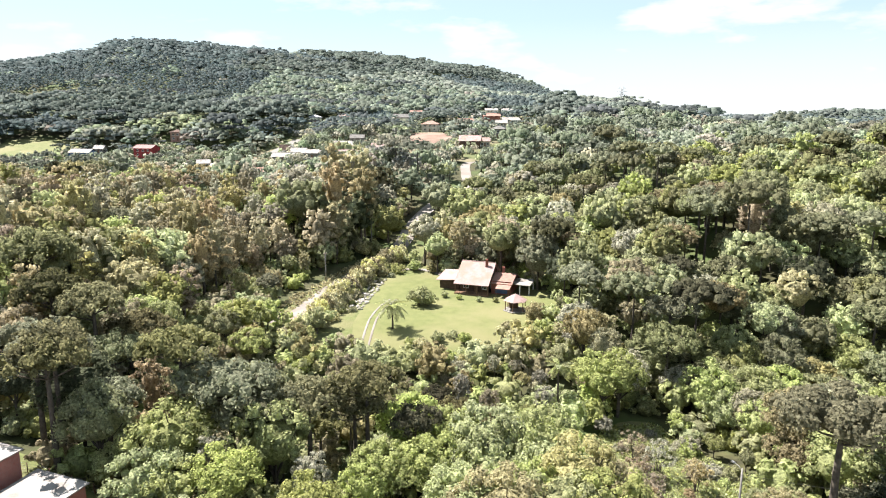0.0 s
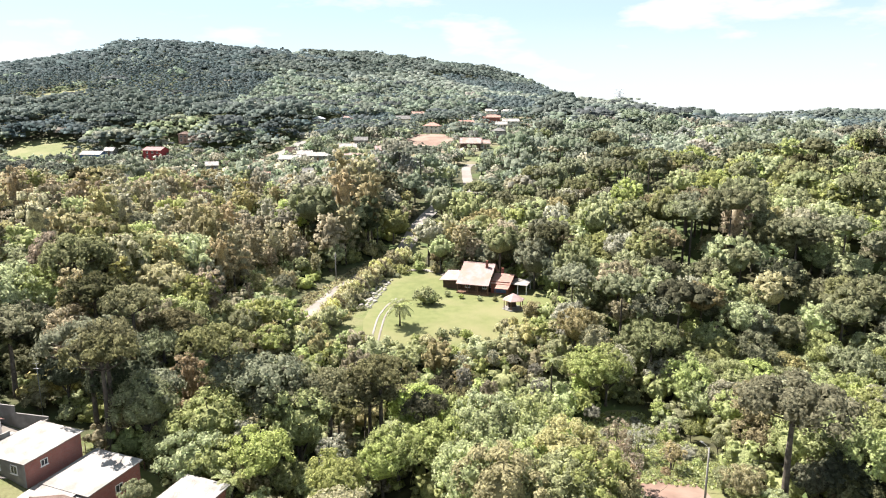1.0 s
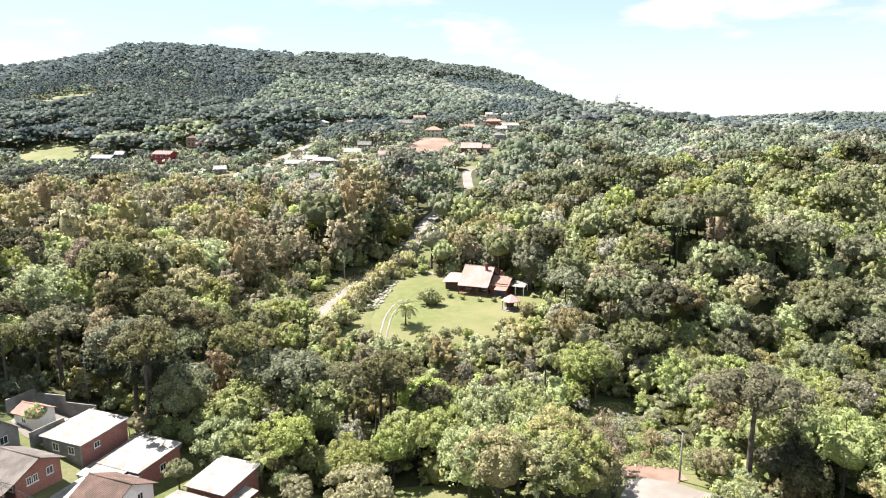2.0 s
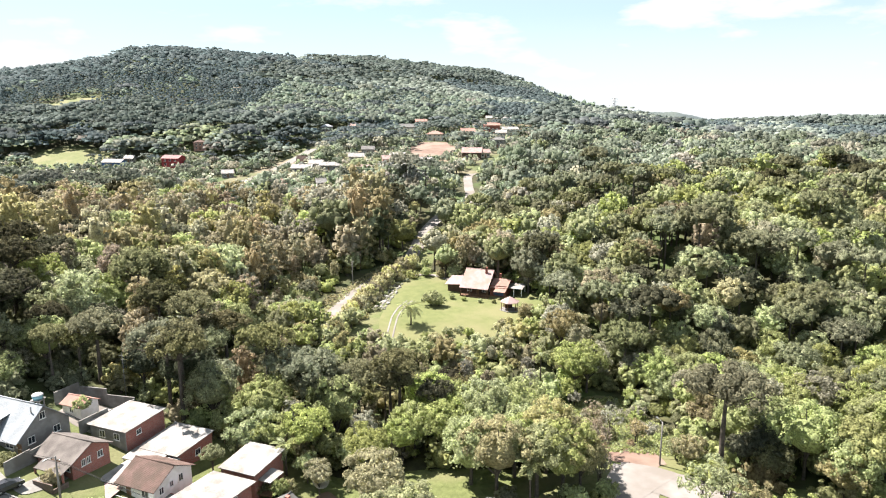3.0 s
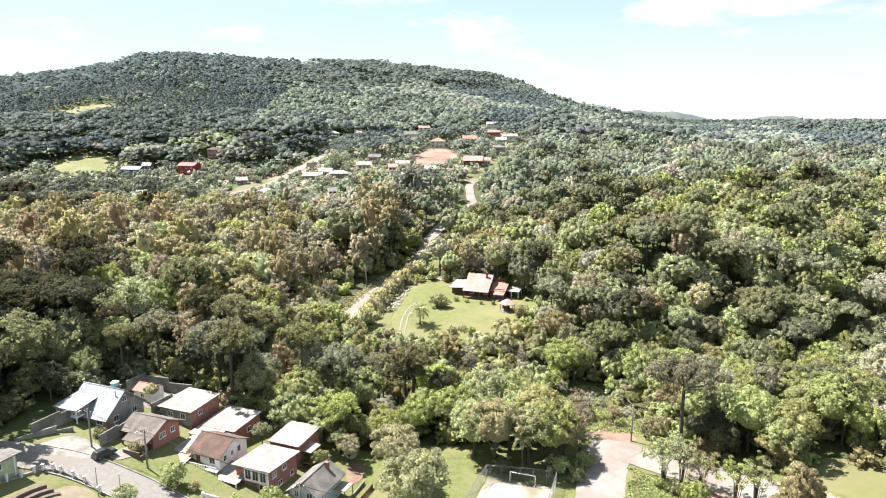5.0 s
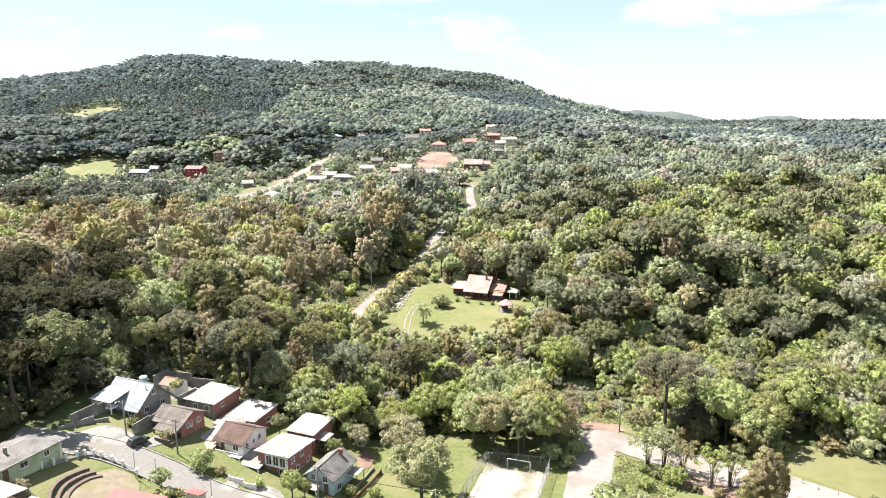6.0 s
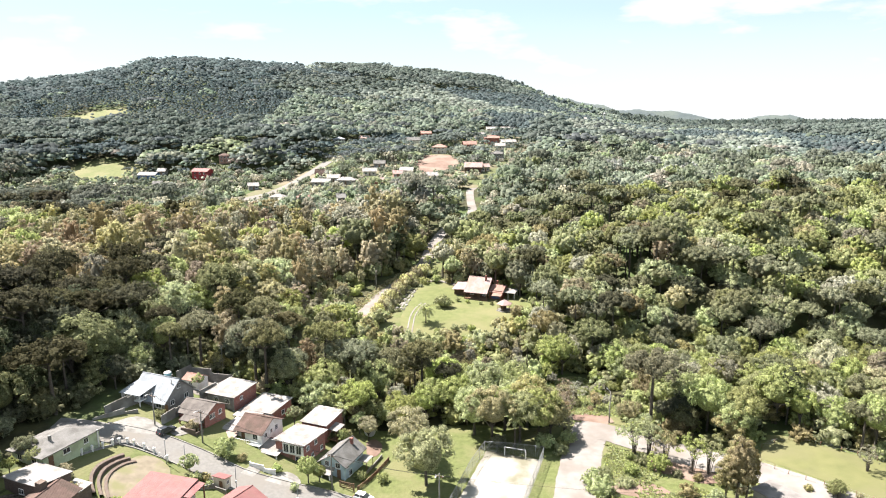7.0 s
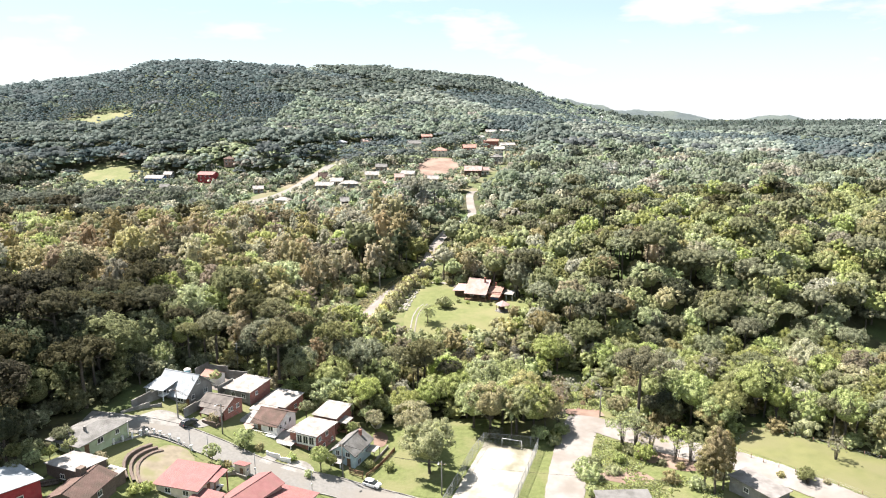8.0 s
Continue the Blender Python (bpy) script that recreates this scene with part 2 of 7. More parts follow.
GRASS = material("grass", (0.083, 0.097, 0.032), (0.113, 0.124, 0.045), 0.5, 0.9, stain=(0.133, 0.130, 0.059), stain_scale=0.07, bump_height=0.06, bump_scale=4)
GRASS_WILD = material("grass_wild", (0.070, 0.084, 0.026), (0.104, 0.120, 0.042), 0.9, 0.9, stain=(0.116, 0.116, 0.052), stain_scale=0.12, bump_height=0.25, bump_scale=1.5)
MEADOW = material("meadow_grass", (0.088, 0.094, 0.036), (0.116, 0.116, 0.048), 0.3, 0.9, stain=(0.112, 0.108, 0.052), stain_scale=0.09, bump_height=0.06, bump_scale=4)
GRAVEL = material("gravel", (0.166, 0.153, 0.142), (0.205, 0.191, 0.180), 0.6, 0.95, stain=(0.146, 0.130, 0.116), stain_scale=0.1, bump_height=0.03, bump_scale=9)
ASPHALT = material("paving", (0.126, 0.121, 0.115), (0.162, 0.157, 0.148), 1.5, 0.9, stain=(0.144, 0.133, 0.119), stain_scale=0.12, bump_height=0.015, bump_scale=14)
SAND = material("court_sand", (0.250, 0.236, 0.210), (0.330, 0.312, 0.284), 0.7, 0.95, stain=(0.138, 0.130, 0.094), stain_scale=0.11, bump_height=0.03, bump_scale=6)
EARTH = material("red_earth", (0.110, 0.070, 0.054), (0.165, 0.112, 0.088), 0.35, 0.95, stain=(0.185, 0.140, 0.112), stain_scale=0.06, bump_height=0.15, bump_scale=1.0)
CONCRETE = material("concrete", (0.173, 0.166, 0.155), (0.230, 0.223, 0.212), 1.2, 0.9, stain=(0.122, 0.115, 0.104), stain_scale=0.35, bump_height=0.01, per_object=0.12)


# ---- the lie of the land ----
def sstep(a, b, v):
    k = np.clip((v - a) / (b - a), 0.0, 1.0)
    return k * k * (3 - 2 * k)


def bump(x, y, cx, cy, sx, sy):
    return np.exp(-((x - cx) / sx) ** 2 - ((y - cy) / sy) ** 2)


VALLEY_Y = [-600, -100, 0, 78, 106, 132, 172, 215, 275, 400, 540, 700, 1000, 4000]
VALLEY_Z = [-12, -10, -10, -10, -14, -4.5, -3.2, 2, 13, 25, 36, 42, 40, 40]
CREST_A = [-1.4, -0.9, -0.68, -0.58, -0.52, -0.47, -0.40, -0.33, -0.22, -0.08, 0.06, 0.13, 0.19, 0.27, 0.36, 0.6, 1.4]
CREST_E = [0.044, 0.058, 0.076, 0.087, 0.096, 0.110, 0.111, 0.103, 0.092, 0.083, 0.066, 0.051, 0.030, 0.009, -0.007, -0.014, -0.016]
CREST_R = [950, 950, 950, 950, 950, 950, 970, 1050, 1150, 1300, 1500, 1620, 1750, 2000, 2200, 2200, 2200]


def ground(x, y):
    x, y = np.asarray(x, float), np.asarray(y, float)
    z = sum(np.interp(y + d, VALLEY_Y, VALLEY_Z) for d in (-10, -4, 4, 10)) / 4
    # the hamlet climbs to the west, the meadow to the east
    climb = -21.0 - x
    rise = 0.215 * np.where(climb > 4, climb, np.where(climb < -4, 0.0, (climb + 4) ** 2 / 16)) - 0.095 * np.maximum(climb - 59, 0)
    z = z + np.minimum(rise, 19) * (1 - sstep(108, 150, y)) + 5.0 * sstep(42, 80, x) * (1 - sstep(85, 115, y))
    # side slopes of the valley, and a gully at the foot of the eastern one
    z = z + (13.5 * sstep(18, 75, x) + 3.5 * sstep(80, 140, x)) * sstep(112, 190, y) * (1 - sstep(205, 390, y))
    z = z - 5 * bump(x, y, 92, 106, 32, 15)
    z = z - 10 * sstep(150, 240, x) * sstep(300, 460, y)
    z = z + 8 * bump(x, y, 128, 525, 48, 90)
    z = z + 8 * sstep(-40, -130, x) * sstep(90, 150, y) * (1 - sstep(180, 300, y))
    z = z - 12 * sstep(-60, -130, x) * sstep(220, 340, y) * (1 - sstep(400, 520, y))
    # the long hill behind, whose crest falls to the east
    a, r = x / np.maximum(y, 60), np.maximum(y, 60)
    rc = np.interp(a, CREST_A, CREST_R)
    top = 28 + rc * np.interp(a, CREST_A, CREST_E)
    up = sstep(0, 1, (r - 480) / (rc - 480))
    back = 1 - 0.35 * sstep(0, 900, r - rc)
    hill = (top - 40) * up * back
    z = z + np.maximum(hill, -24)
    return z
# ---- end of the land ----


# ---- meshes ----
def link(name, mesh, mat, parent=None, label=""):
    ob = new(name, mesh)
    if mat:
        mesh.materials.append(mat)
    if parent:
        ob.parent = parent
    return tagged(ob, label)


def part(name, bm, mat, parent=None, label="", smooth=False):
    me = bpy.data.meshes.new(name)
    bmesh.ops.recalc_face_normals(bm, faces=bm.faces)
    bm.to_mesh(me)
    bm.free()
    if smooth:
        me.polygons.foreach_set("use_smooth", [True] * len(me.polygons))
    return link(name, me, mat, parent, label)


def quads(name, V, F, mats=(), index=None, tint=None, smooth=False):
    """A mesh of four-sided faces out of arrays."""
    me = bpy.data.meshes.new(name)
    V, F = np.asarray(V, np.float32), np.asarray(F, np.int32)
    me.vertices.add(len(V))
    me.vertices.foreach_set("co", V.ravel())
    me.loops.add(F.size)
    me.loops.foreach_set("vertex_index", F.ravel())
    me.polygons.add(len(F))
    me.polygons.foreach_set("loop_start", np.arange(0, F.size, 4, dtype=np.int32))
    for m in mats:
        me.materials.append(m)
    if index is not None:
        me.polygons.foreach_set("material_index", np.asarray(index, np.int32))
    me.polygons.foreach_set("use_smooth", np.full(len(F), smooth))
    if tint is not None:
        me.attributes.new("tint", "FLOAT", "POINT").data.foreach_set("value", np.asarray(tint, np.float32))
    me.update(calc_edges=True)
    return me


def curve_points(pts, step):
    """A smooth line through the points of a plan, cut into even steps."""
    P = np.array([pts[0], *pts, pts[-1]], float)
    out = []
    for i in range(1, len(P) - 2):
        n = max(2, int(np.linalg.norm(P[i + 1] - P[i]) / step))
        for k in range(n):
            u = k / n
            out.append(0.5 * (2 * P[i] + (P[i + 1] - P[i - 1]) * u + (2 * P[i - 1] - 5 * P[i] + 4 * P[i + 1] - P[i + 2]) * u * u
                              + (3 * P[i] - P[i - 1] - 3 * P[i + 1] + P[i + 2]) * u ** 3))
    out.append(P[-2])
    return np.array(out)


def strip(pts, width, lift, step=2.0, across=5, wobble=0.0):
    """A band that lies on the land along a line."""
    C = curve_points(pts, step)
    T = np.gradient(C, axis=0)
    T /= np.linalg.norm(T, axis=1)[:, None]
    N = np.stack([T[:, 1], -T[:, 0]], 1)
    widths = np.interp(np.linspace(0, 1, len(C)), np.linspace(0, 1, len(np.atleast_1d(width))), np.atleast_1d(width))
    widths = widths * (1 + wobble * np.sin(np.arange(len(C)) * 1.7) * np.cos(np.arange(len(C)) * 0.63))
    V, F = [], []
    for j in range(across):
        P = C + N * widths[:, None] * (j / (across - 1) - 0.5)
        crown = 0.05 * (1 - (2 * j / (across - 1) - 1) ** 2)
        V.append(np.column_stack([P, ground(P[:, 0], P[:, 1]) + lift + crown]))
    V, n = np.concatenate(V), len(C)
    for j in range(across - 1):
        i = np.arange(n - 1)
        F.append(np.column_stack([j * n + i, j * n + i + 1, (j + 1) * n + i + 1, (j + 1) * n + i]))
    return V, np.concatenate(F)


def patch(pts, lift, step=2.0, rings=None, rough=0.0):
    """A piece of land inside a closed outline that its middle sees all of."""
    P = curve_points([*pts, pts[0]], step)[:-1]
    mid = P.mean(0)
    far = np.linalg.norm(P - mid, axis=1).max()
    rings = rings or max(3, int(far / 2.5))
    n = len(P)
    if rough:
        P = mid + (P - mid) * (1 + rough * np.random.uniform(-1, 1, (n, 1)))
    V = [np.column_stack([Q, ground(Q[:, 0], Q[:, 1]) + lift]) for Q in (mid + (P - mid) * max(k / rings, 0.002) for k in range(rings + 1))]
    F = []
    i = np.arange(n)
    for k in range(rings):
        F.append(np.column_stack([k * n + i, (k + 1) * n + i, (k + 1) * n + (i + 1) % n, k * n + (i + 1) % n]))
    return np.concatenate(V), np.concatenate(F)


def inside(x, y, poly):
    """Which points lie in a closed outline."""
    x, y = np.asarray(x), np.asarray(y)
    hit = np.zeros(x.shape, bool)
    for (x0, y0), (x1, y1) in zip(poly, [*poly[1:], poly[0]]):
        cross = ((y0 > y) != (y1 > y)) & (x < (x1 - x0) * (y - y0) / ((y1 - y0) or 1e-9) + x0)
        hit ^= cross
    return hit


def off_line(x, y, pts):
    """The distance of points from a line of the plan."""
    C = curve_points(pts, 4.0)
    d = np.full(np.shape(x), 1e9)
    for cx, cy in C:
        d = np.minimum(d, np.hypot(x - cx, y - cy))
    return d


# ---- the plan: roads, clearings, yards ----
STREET = [(-84.8, 45.7), (-75.6, 46.3), (-66.5, 46.3), (-55.5, 43.1), (-45.9, 39.1), (-34.8, 37.4), (-27.6, 37.1), (-18.0, 34.5), (-4, 28), (14, 20)]
GRAVEL_ROAD = [(18.5, 8), (19.5, 30), (22, 42), (25.8, 55), (29.5, 66), (32.5, 72)]
GRAVEL_BRANCH = [(29, 70), (34, 68.5), (42, 62.5), (52, 54), (62, 44.5), (70, 33.5), (78, 22), (88, 8)]
LANE = [(-37.0, 138), (-35.6, 140.4), (-33.6, 143.5), (-30.5, 159.8), (-25.4, 175.7), (-16.7, 193.8), (-12.8, 208.3), (-10.5, 226), (-3, 250), (9.6, 272.4), (10.5, 300), (11.3, 327.7),
        (16.8, 344.3), (33.6, 392.6), (52, 440), (60, 480)]
VILLAGE_ROAD = [(-142, 350), (-135, 361), (-124, 378), (-113, 418), (-104, 446), (-100, 462)]
DRIVE = [(-17, 121), (-16.4, 128), (-16.1, 135), (-15.7, 143), (-14.4, 151), (-12.4, 157)]
GARDEN_PATH = [(-14, 181), (-9, 183), (-3, 181), (2.4, 175.5)]
LAWN = [(-20, 140), (-18.5, 160), (-17.5, 174), (-5, 178), (12, 172), (29, 160), (26, 147), (21, 136), (8, 125), (-5, 122), (-17, 125)]
HAMLET = [(-130, -60), (-87.9, 21.9), (-91.5, 33.0), (-89.0, 44.0), (-84.0, 53.0), (-80.6, 64.0), (-77.4, 79.0), (-66.0, 86.0), (-56.0, 81.0), (-40.8, 73.0), (-28.4, 70.0), (-21.9, 67.0), (-8, 72), (6, 74), (20, 72), (27, 82), (37, 80), (41, 69), (50, 61.5), (58, 54.5), (63, 52), (70, 60.5), (77, 53.5), (92, 42.5),
          (125, 26), (150, -60)]
FIELD_WEST = [(-305, 446), (-285, 424), (-266, 416), (-255, 427), (-245, 450), (-259, 465), (-287, 474), (-303, 468)]
FIELD_HILL = [(-430, 648), (-383, 632), (-348, 640), (-357, 674), (-389, 684), (-404, 675)]
FIELD_CREST = [(-352, 1075), (-290, 1068), (-222, 1085), (-212, 1180), (-280, 1200), (-350, 1175)]
FIELD_EAST = [(330, 700), (365, 690), (380, 740), (350, 770), (325, 745)]
EARTH_BANK = [(-27, 404), (-26, 440), (-20, 472), (2, 470), (6, 424), (-3, 390), (-16, 378)]
PINE_BAND = [(-82, 76), (-68, 92), (-52, 108), (-26, 110), (-7, 107), (12, 98), (3, 83), (-20, 78), (-40, 82), (-58, 72)]   # umbrella pines behind the houses
SCRUB_SLOPE = [(23, 80), (30, 78), (43, 76), (45, 86), (41, 98), (37, 107), (29, 106), (25, 94)]

VILLAGE = [(-150, 340), (-120, 335), (-60, 318), (-20, 330), (30, 345), (62, 400), (75, 480), (85, 560), (75, 640), (30, 640), (-10, 560), (-60, 540), (-100, 480), (-130, 420)]
# village homes by plan place: x, y, width, depth, height, rise, turn, walls, roof
HOMES_WEST = [
    (-191, 428, 13, 9, 5.6, 1.5, -12, "crimson", "crimson"),
    (-187, 470, 9, 8, 5.6, 1.6, 15, "rose", "old_tile"),
    (-232, 427, 14, 8, 3.2, 0.8, -8, "cobalt", "white_sheet"),
    (-57, 381, 9, 7, 3.2, 1.2, 8, "cream", "white_sheet"),
    (-31, 384, 9, 7, 3.2, 1.2, -10, "cream", "white_sheet"),
    (-53, 412, 8, 7, 3.4, 1.2, 3, "grey_wall", "grey_sheet"),
    (-26, 346, 10, 7, 3, 1.3, -16, "cream", "white_sheet"),
    (-13, 366, 7, 7, 3, 1.2, 5, "cream", "white_sheet"),
    (-37, 374, 6, 6, 2.8, 1.0, 10, "rose", "pale_tile"),
]
HOMES_LANE = [
    (-49, 345, 10, 8, 3.2, 2, 22, "brick_red", "pale_tile"),
    (-88, 367, 12, 6, 2.8, 0.7, -6, "grey_wall", "white_sheet"),
    (-69, 353, 12, 6, 2.8, 0.7, -6, "grey_wall", "white_sheet"),
    (-80, 371, 8, 6, 3.0, 0.8, -6, "cream", "white_sheet"),
    (-97, 409, 6, 6, 2.6, 3.2, 20, "brick_red", "old_tile"),
    (-33, 512, 11, 10, 8, 2.4, 24, "cream", "grey_sheet"),
    (-23, 573, 10, 9, 6, 1.8, 10, "brick_red", "pink_tile"),
    (-9, 487, 12, 9, 5.2, 2.4, -8, "cream", "pink_tile"),
    (17, 506, 11, 9, 5.2, 2.4, 8, "brick_red", "pink_tile"),
]
HOMES_UPPER = [
    (16, 390, 12, 8, 4.4, 2.8, -8, "dark_wood", "pale_tile"),
    (24, 396, 6, 6, 3.4, 1.8, 14, "cream", "pale_tile"),
    (38, 528, 13, 9, 7.5, 1.2, 3, "brick_red", "pink_tile"),
    (37, 443, 9, 8, 5.8, 1.8, -15, "grey_wall", "grey_sheet"),
    (52, 518, 13, 9, 5, 1.2, 10, "cream", "white_sheet"),
    (43, 492, 8, 8, 5.6, 1.2, -4, "cream", "white_sheet"),
    (45, 628, 11, 10, 5, 1.5, 0, "cream", "white_sheet"),
    (62, 632, 14, 10, 5, 1.5, 4, "cream", "white_sheet"),
    (-102, 535, 10, 9, 5, 2, 8, "grey_wall", "blue_sheet"),
    (-80, 549, 9, 8, 4, 2, -6, "cream", "pale_tile"),
]
HOMES_EDGE = [
    (120, 318, 11, 8, 4, 1.8, -8, "rose", "old_tile"),
    (-142, 392, 7, 6, 3, 1.2, 20, "grey_wall", "white_sheet"),
    (-65, 302, 4.5, 4, 2.6, 0.8, 20, "cream", "white_sheet"),
    (-113, 347, 9, 6, 2.8, 0.8, -10, "cream", "white_sheet"),
    (-91, 323, 9, 6, 2.8, 1.2, -8, "rose", "pink_tile"),
    (-226, 438, 6, 6, 3, 1.0, 0, "grey_wall", "white_sheet"),
    (-214, 400, 6, 6, 2.8, 1.0, 12, "cream", "grey_sheet"),
    (29, 575, 9, 8, 5, 2, 12, "cream", "white_sheet"),
]
HOME_ROWS = [*HOMES_WEST, *HOMES_LANE, *HOMES_UPPER, *HOMES_EDGE]
HOMES = [(r[0], r[1]) for r in HOME_ROWS]

# ---- ground ----
def stretched(lo, hi, a, b, fine, grow):
    """Coordinates that lie close together between a and b and ever wider apart outside."""
    mid = list(np.arange(a, b + 0.01, fine))
    out, s = [], fine
    v = a
    while v > lo:
        s *= grow
        v -= s
        out.append(v)
    right, s, v = [], fine, mid[-1]
    while v < hi:
        s *= grow
        v += s
        right.append(v)
    return np.array([*out[::-1], *mid, *right])


gx = stretched(-4200, 4200, -125, 125, 2.5, 1.06)
gy = stretched(-900, 4600, 10, 220, 2.5, 1.05)
GX, GY = np.meshgrid(gx, gy)
GV = np.column_stack([GX.ravel(), GY.ravel(), ground(GX.ravel(), GY.ravel())])
row, col = np.meshgrid(np.arange(len(gy) - 1), np.arange(len(gx) - 1), indexing="ij")
k0 = (row * len(gx) + col).ravel()
GF = np.column_stack([k0, k0 + 1, k0 + len(gx) + 1, k0 + len(gx)])
tagged(new("ground", quads("ground", GV, GF, [FOREST_FLOOR], smooth=True)), "hilly ground of leaf litter and low growth", "ground", kind="structure")


def land(name, VF, mat, label, category):
    return tagged(new(name, quads(name, *VF, [mat], smooth=True)), label, category, kind="structure")


land("yard_grass", patch([(-128, -50), (-86.3, 22.1), (-82.0, 35.9), (-79.0, 48.9), (-75.6, 62.8), (-66.2, 78.3), (-56.4, 80.1), (-40.9, 74.1), (-29.3, 72.0), (-20.0, 68.9), (-5, 72), (8, 72), (20, 71), (30, 79), (40, 76),
                          (56, 63), (72, 58), (92, 42), (125, 25), (150, -50)], 0.05, 3.0, 60), GRASS_WILD, "rough grass of the yards and verges", "grass")
land("scrub_ground", patch(SCRUB_SLOPE, 0.1, 2.0), GRASS_WILD, "rough grass slope above the road's bend", "grass")
land("lawn", patch(LAWN, 0.09, 1.5), GRASS, "mown light green lawn in the clearing", "lawn")
land("lane_verge", patch([(-44, 128), (-38, 145), (-34, 165), (-26, 185), (-16, 205), (-6, 205), (-6, 188), (2, 184), (-3, 178), (-17, 174), (-18, 150), (-17, 126), (-28, 120)], 0.06, 2.0, 14), GRASS_WILD, "rough grass bank beside the lane", "grass")
for off in (-0.8, 0.8):
    land("drive", strip([(x + off, y) for x, y in DRIVE], 0.45, 0.16, 1.0, 5, 0.15), GRAVEL, "worn pale wheel track over the lawn", "track")
land("garden_path", strip(GARDEN_PATH, [1.4, 1.8, 2.2], 0.16, 1.0, 5, 0.1), GRAVEL, "pale path leading to the country house", "path")
land("meadow", patch([(63, 51), (70, 58.5), (77, 52.5), (92, 41.5), (125, 24), (120, 0), (92, 8), (80, 26), (72, 38)], 0.1, 2.0), MEADOW, "sunlit yellow-green meadow on a slope", "meadow")
land("field", patch(FIELD_WEST, 0.4, 4.0), GRASS, "bright green field at the wood's edge", "field")
land("field", patch(FIELD_HILL, 0.6, 4.0), GRASS, "small light green field on the hillside", "field")
land("field", patch(FIELD_CREST, 0.8, 6.0), MEADOW, "pale pasture along the hill's crest", "field")
land("field", patch(FIELD_EAST, 0.6, 5.0), GRASS, "pale green pasture among woods", "field")
land("earth_bank", patch(EARTH_BANK, 0.5, 4.0), EARTH, "bare reddish earth bank in the village", "earth bank")
land("street", strip(STREET, 7.0, 0.13), ASPHALT, "pale paved village street", "street")
land("gravel_road", strip(GRAVEL_ROAD, [7.6, 8.0, 8.6, 9.0], 0.14, 1.5, 7, 0.04), GRAVEL, "pale gravel road past the court", "road")
land("gravel_road", strip(GRAVEL_BRANCH, [9, 8, 7, 7, 6.5], 0.19, 1.5, 7, 0.05), GRAVEL, "pale gravel road along the meadow", "road")
land("lane", strip(LANE, [5.2, 5.2, 5.2, 5, 4.6, 4.6, 4.6, 5, 6], 0.2, 3.0), GRAVEL, "pale gravel lane climbing to the village", "lane")
land("village_ground", patch(VILLAGE, 0.25, 6.0, 30), material("village_ground", (0.055, 0.070, 0.026), (0.095, 0.105, 0.042), 0.25, 0.95, stain=(0.15, 0.125, 0.085), stain_scale=0.03), "grass and bare earth between the village houses", "ground")
land("village_road", strip(VILLAGE_ROAD, [11, 10, 9, 9], 0.5, 4.0), ASPHALT, "pale paved road climbing through the village", "road")
land("sand_court", strip([(11.1, 57.2), (3.8, 36.4), (-0.8, 23.4)], 12.8, 0.14, 1.0, 9, 0.012), SAND, "white sand playing court", "court")


# ---- hills at the horizon ----
def ridge(name, y, xs, zs, depth, label):
    """A long far hill: its crest line, falling away on both sides."""
    X = np.arange(xs[0], xs[-1] + 1, 18.0)
    Z = np.interp(X, xs, zs) + 3 * np.sin(X * 0.021) + 2 * np.sin(X * 0.057 + 1) + 1.2 * np.sin(X * 0.19)
    V, F, n = [], [], len(X)
    for k, (d, f) in enumerate(((-1.0, 0.0), (-0.6, 0.45), (-0.25, 0.85), (0.0, 1.0), (0.5, 0.7), (1.0, 0.0))):
        V.append(np.column_stack([X, np.full(n, y + d * depth), -40 + (Z + 40) * f + 4 * np.sin(X * 0.03 + k) * f]))
    i = np.arange(n - 1)
    for k in range(5):
        F.append(np.column_stack([k * n + i, k * n + i + 1, (k + 1) * n + i + 1, (k + 1) * n + i]))
    return land(name, (np.concatenate(V), np.concatenate(F)), HAZY_WOODS, label, "hill")


# the haze of distance is put into these blue base colours
HAZY_WOODS = material("hazy_woods", (0.046, 0.060, 0.064), (0.062, 0.078, 0.078), 0.02, 0.95, bump_height=6, bump_scale=0.05, stain=(0.068, 0.084, 0.076), stain_scale=0.006)
ridge("distant_hill", 4200, [300, 760, 920, 1088, 1268, 1485, 1595, 1713, 1800], [120, 150, 118, 82, 74, 70, 40, 10, -20], 500, "wooded ridge at the horizon, coloured with blue haze")
ridge("distant_hill", 4250, [1880, 1945, 2030, 2136, 2245, 2325, 2400], [-15, 10, 38, 44, 38, 8, -20], 400, "flat-topped hill at the horizon, coloured with blue haze")


# ---- trees ----
def tube(points, radii, sides=6):
    """A tapered limb through some points, as four-sided faces."""
    P = np.array(points, float)
    V, F = [], []
    for i, (p, r) in enumerate(zip(P, radii)):
        d = P[min(i + 1, len(P) - 1)] - P[max(i - 1, 0)]
        d /= np.linalg.norm(d) + 1e-9
        a = np.cross(d, (0.3, 0.9, 0.1) if abs(d[2]) > 0.8 else (0, 0, 1))
        a /= np.linalg.norm(a)
        b = np.cross(d, a)
        for k in range(sides):
            w = 2 * math.pi * k / sides
            V.append(p + r * (a * math.cos(w) + b * math.sin(w)))
    for i in range(len(P) - 1):
        for k in range(sides):
            F.append((i * sides + k, i * sides + (k + 1) % sides, (i + 1) * sides + (k + 1) % sides, (i + 1) * sides + k))
    return np.array(V), np.array(F)


def join(pieces):
    V, F, n = [], [], 0
    for v, f in pieces:
        V.append(v)
        F.append(f + n)
        n += len(v)
    return np.concatenate(V), np.concatenate(F)


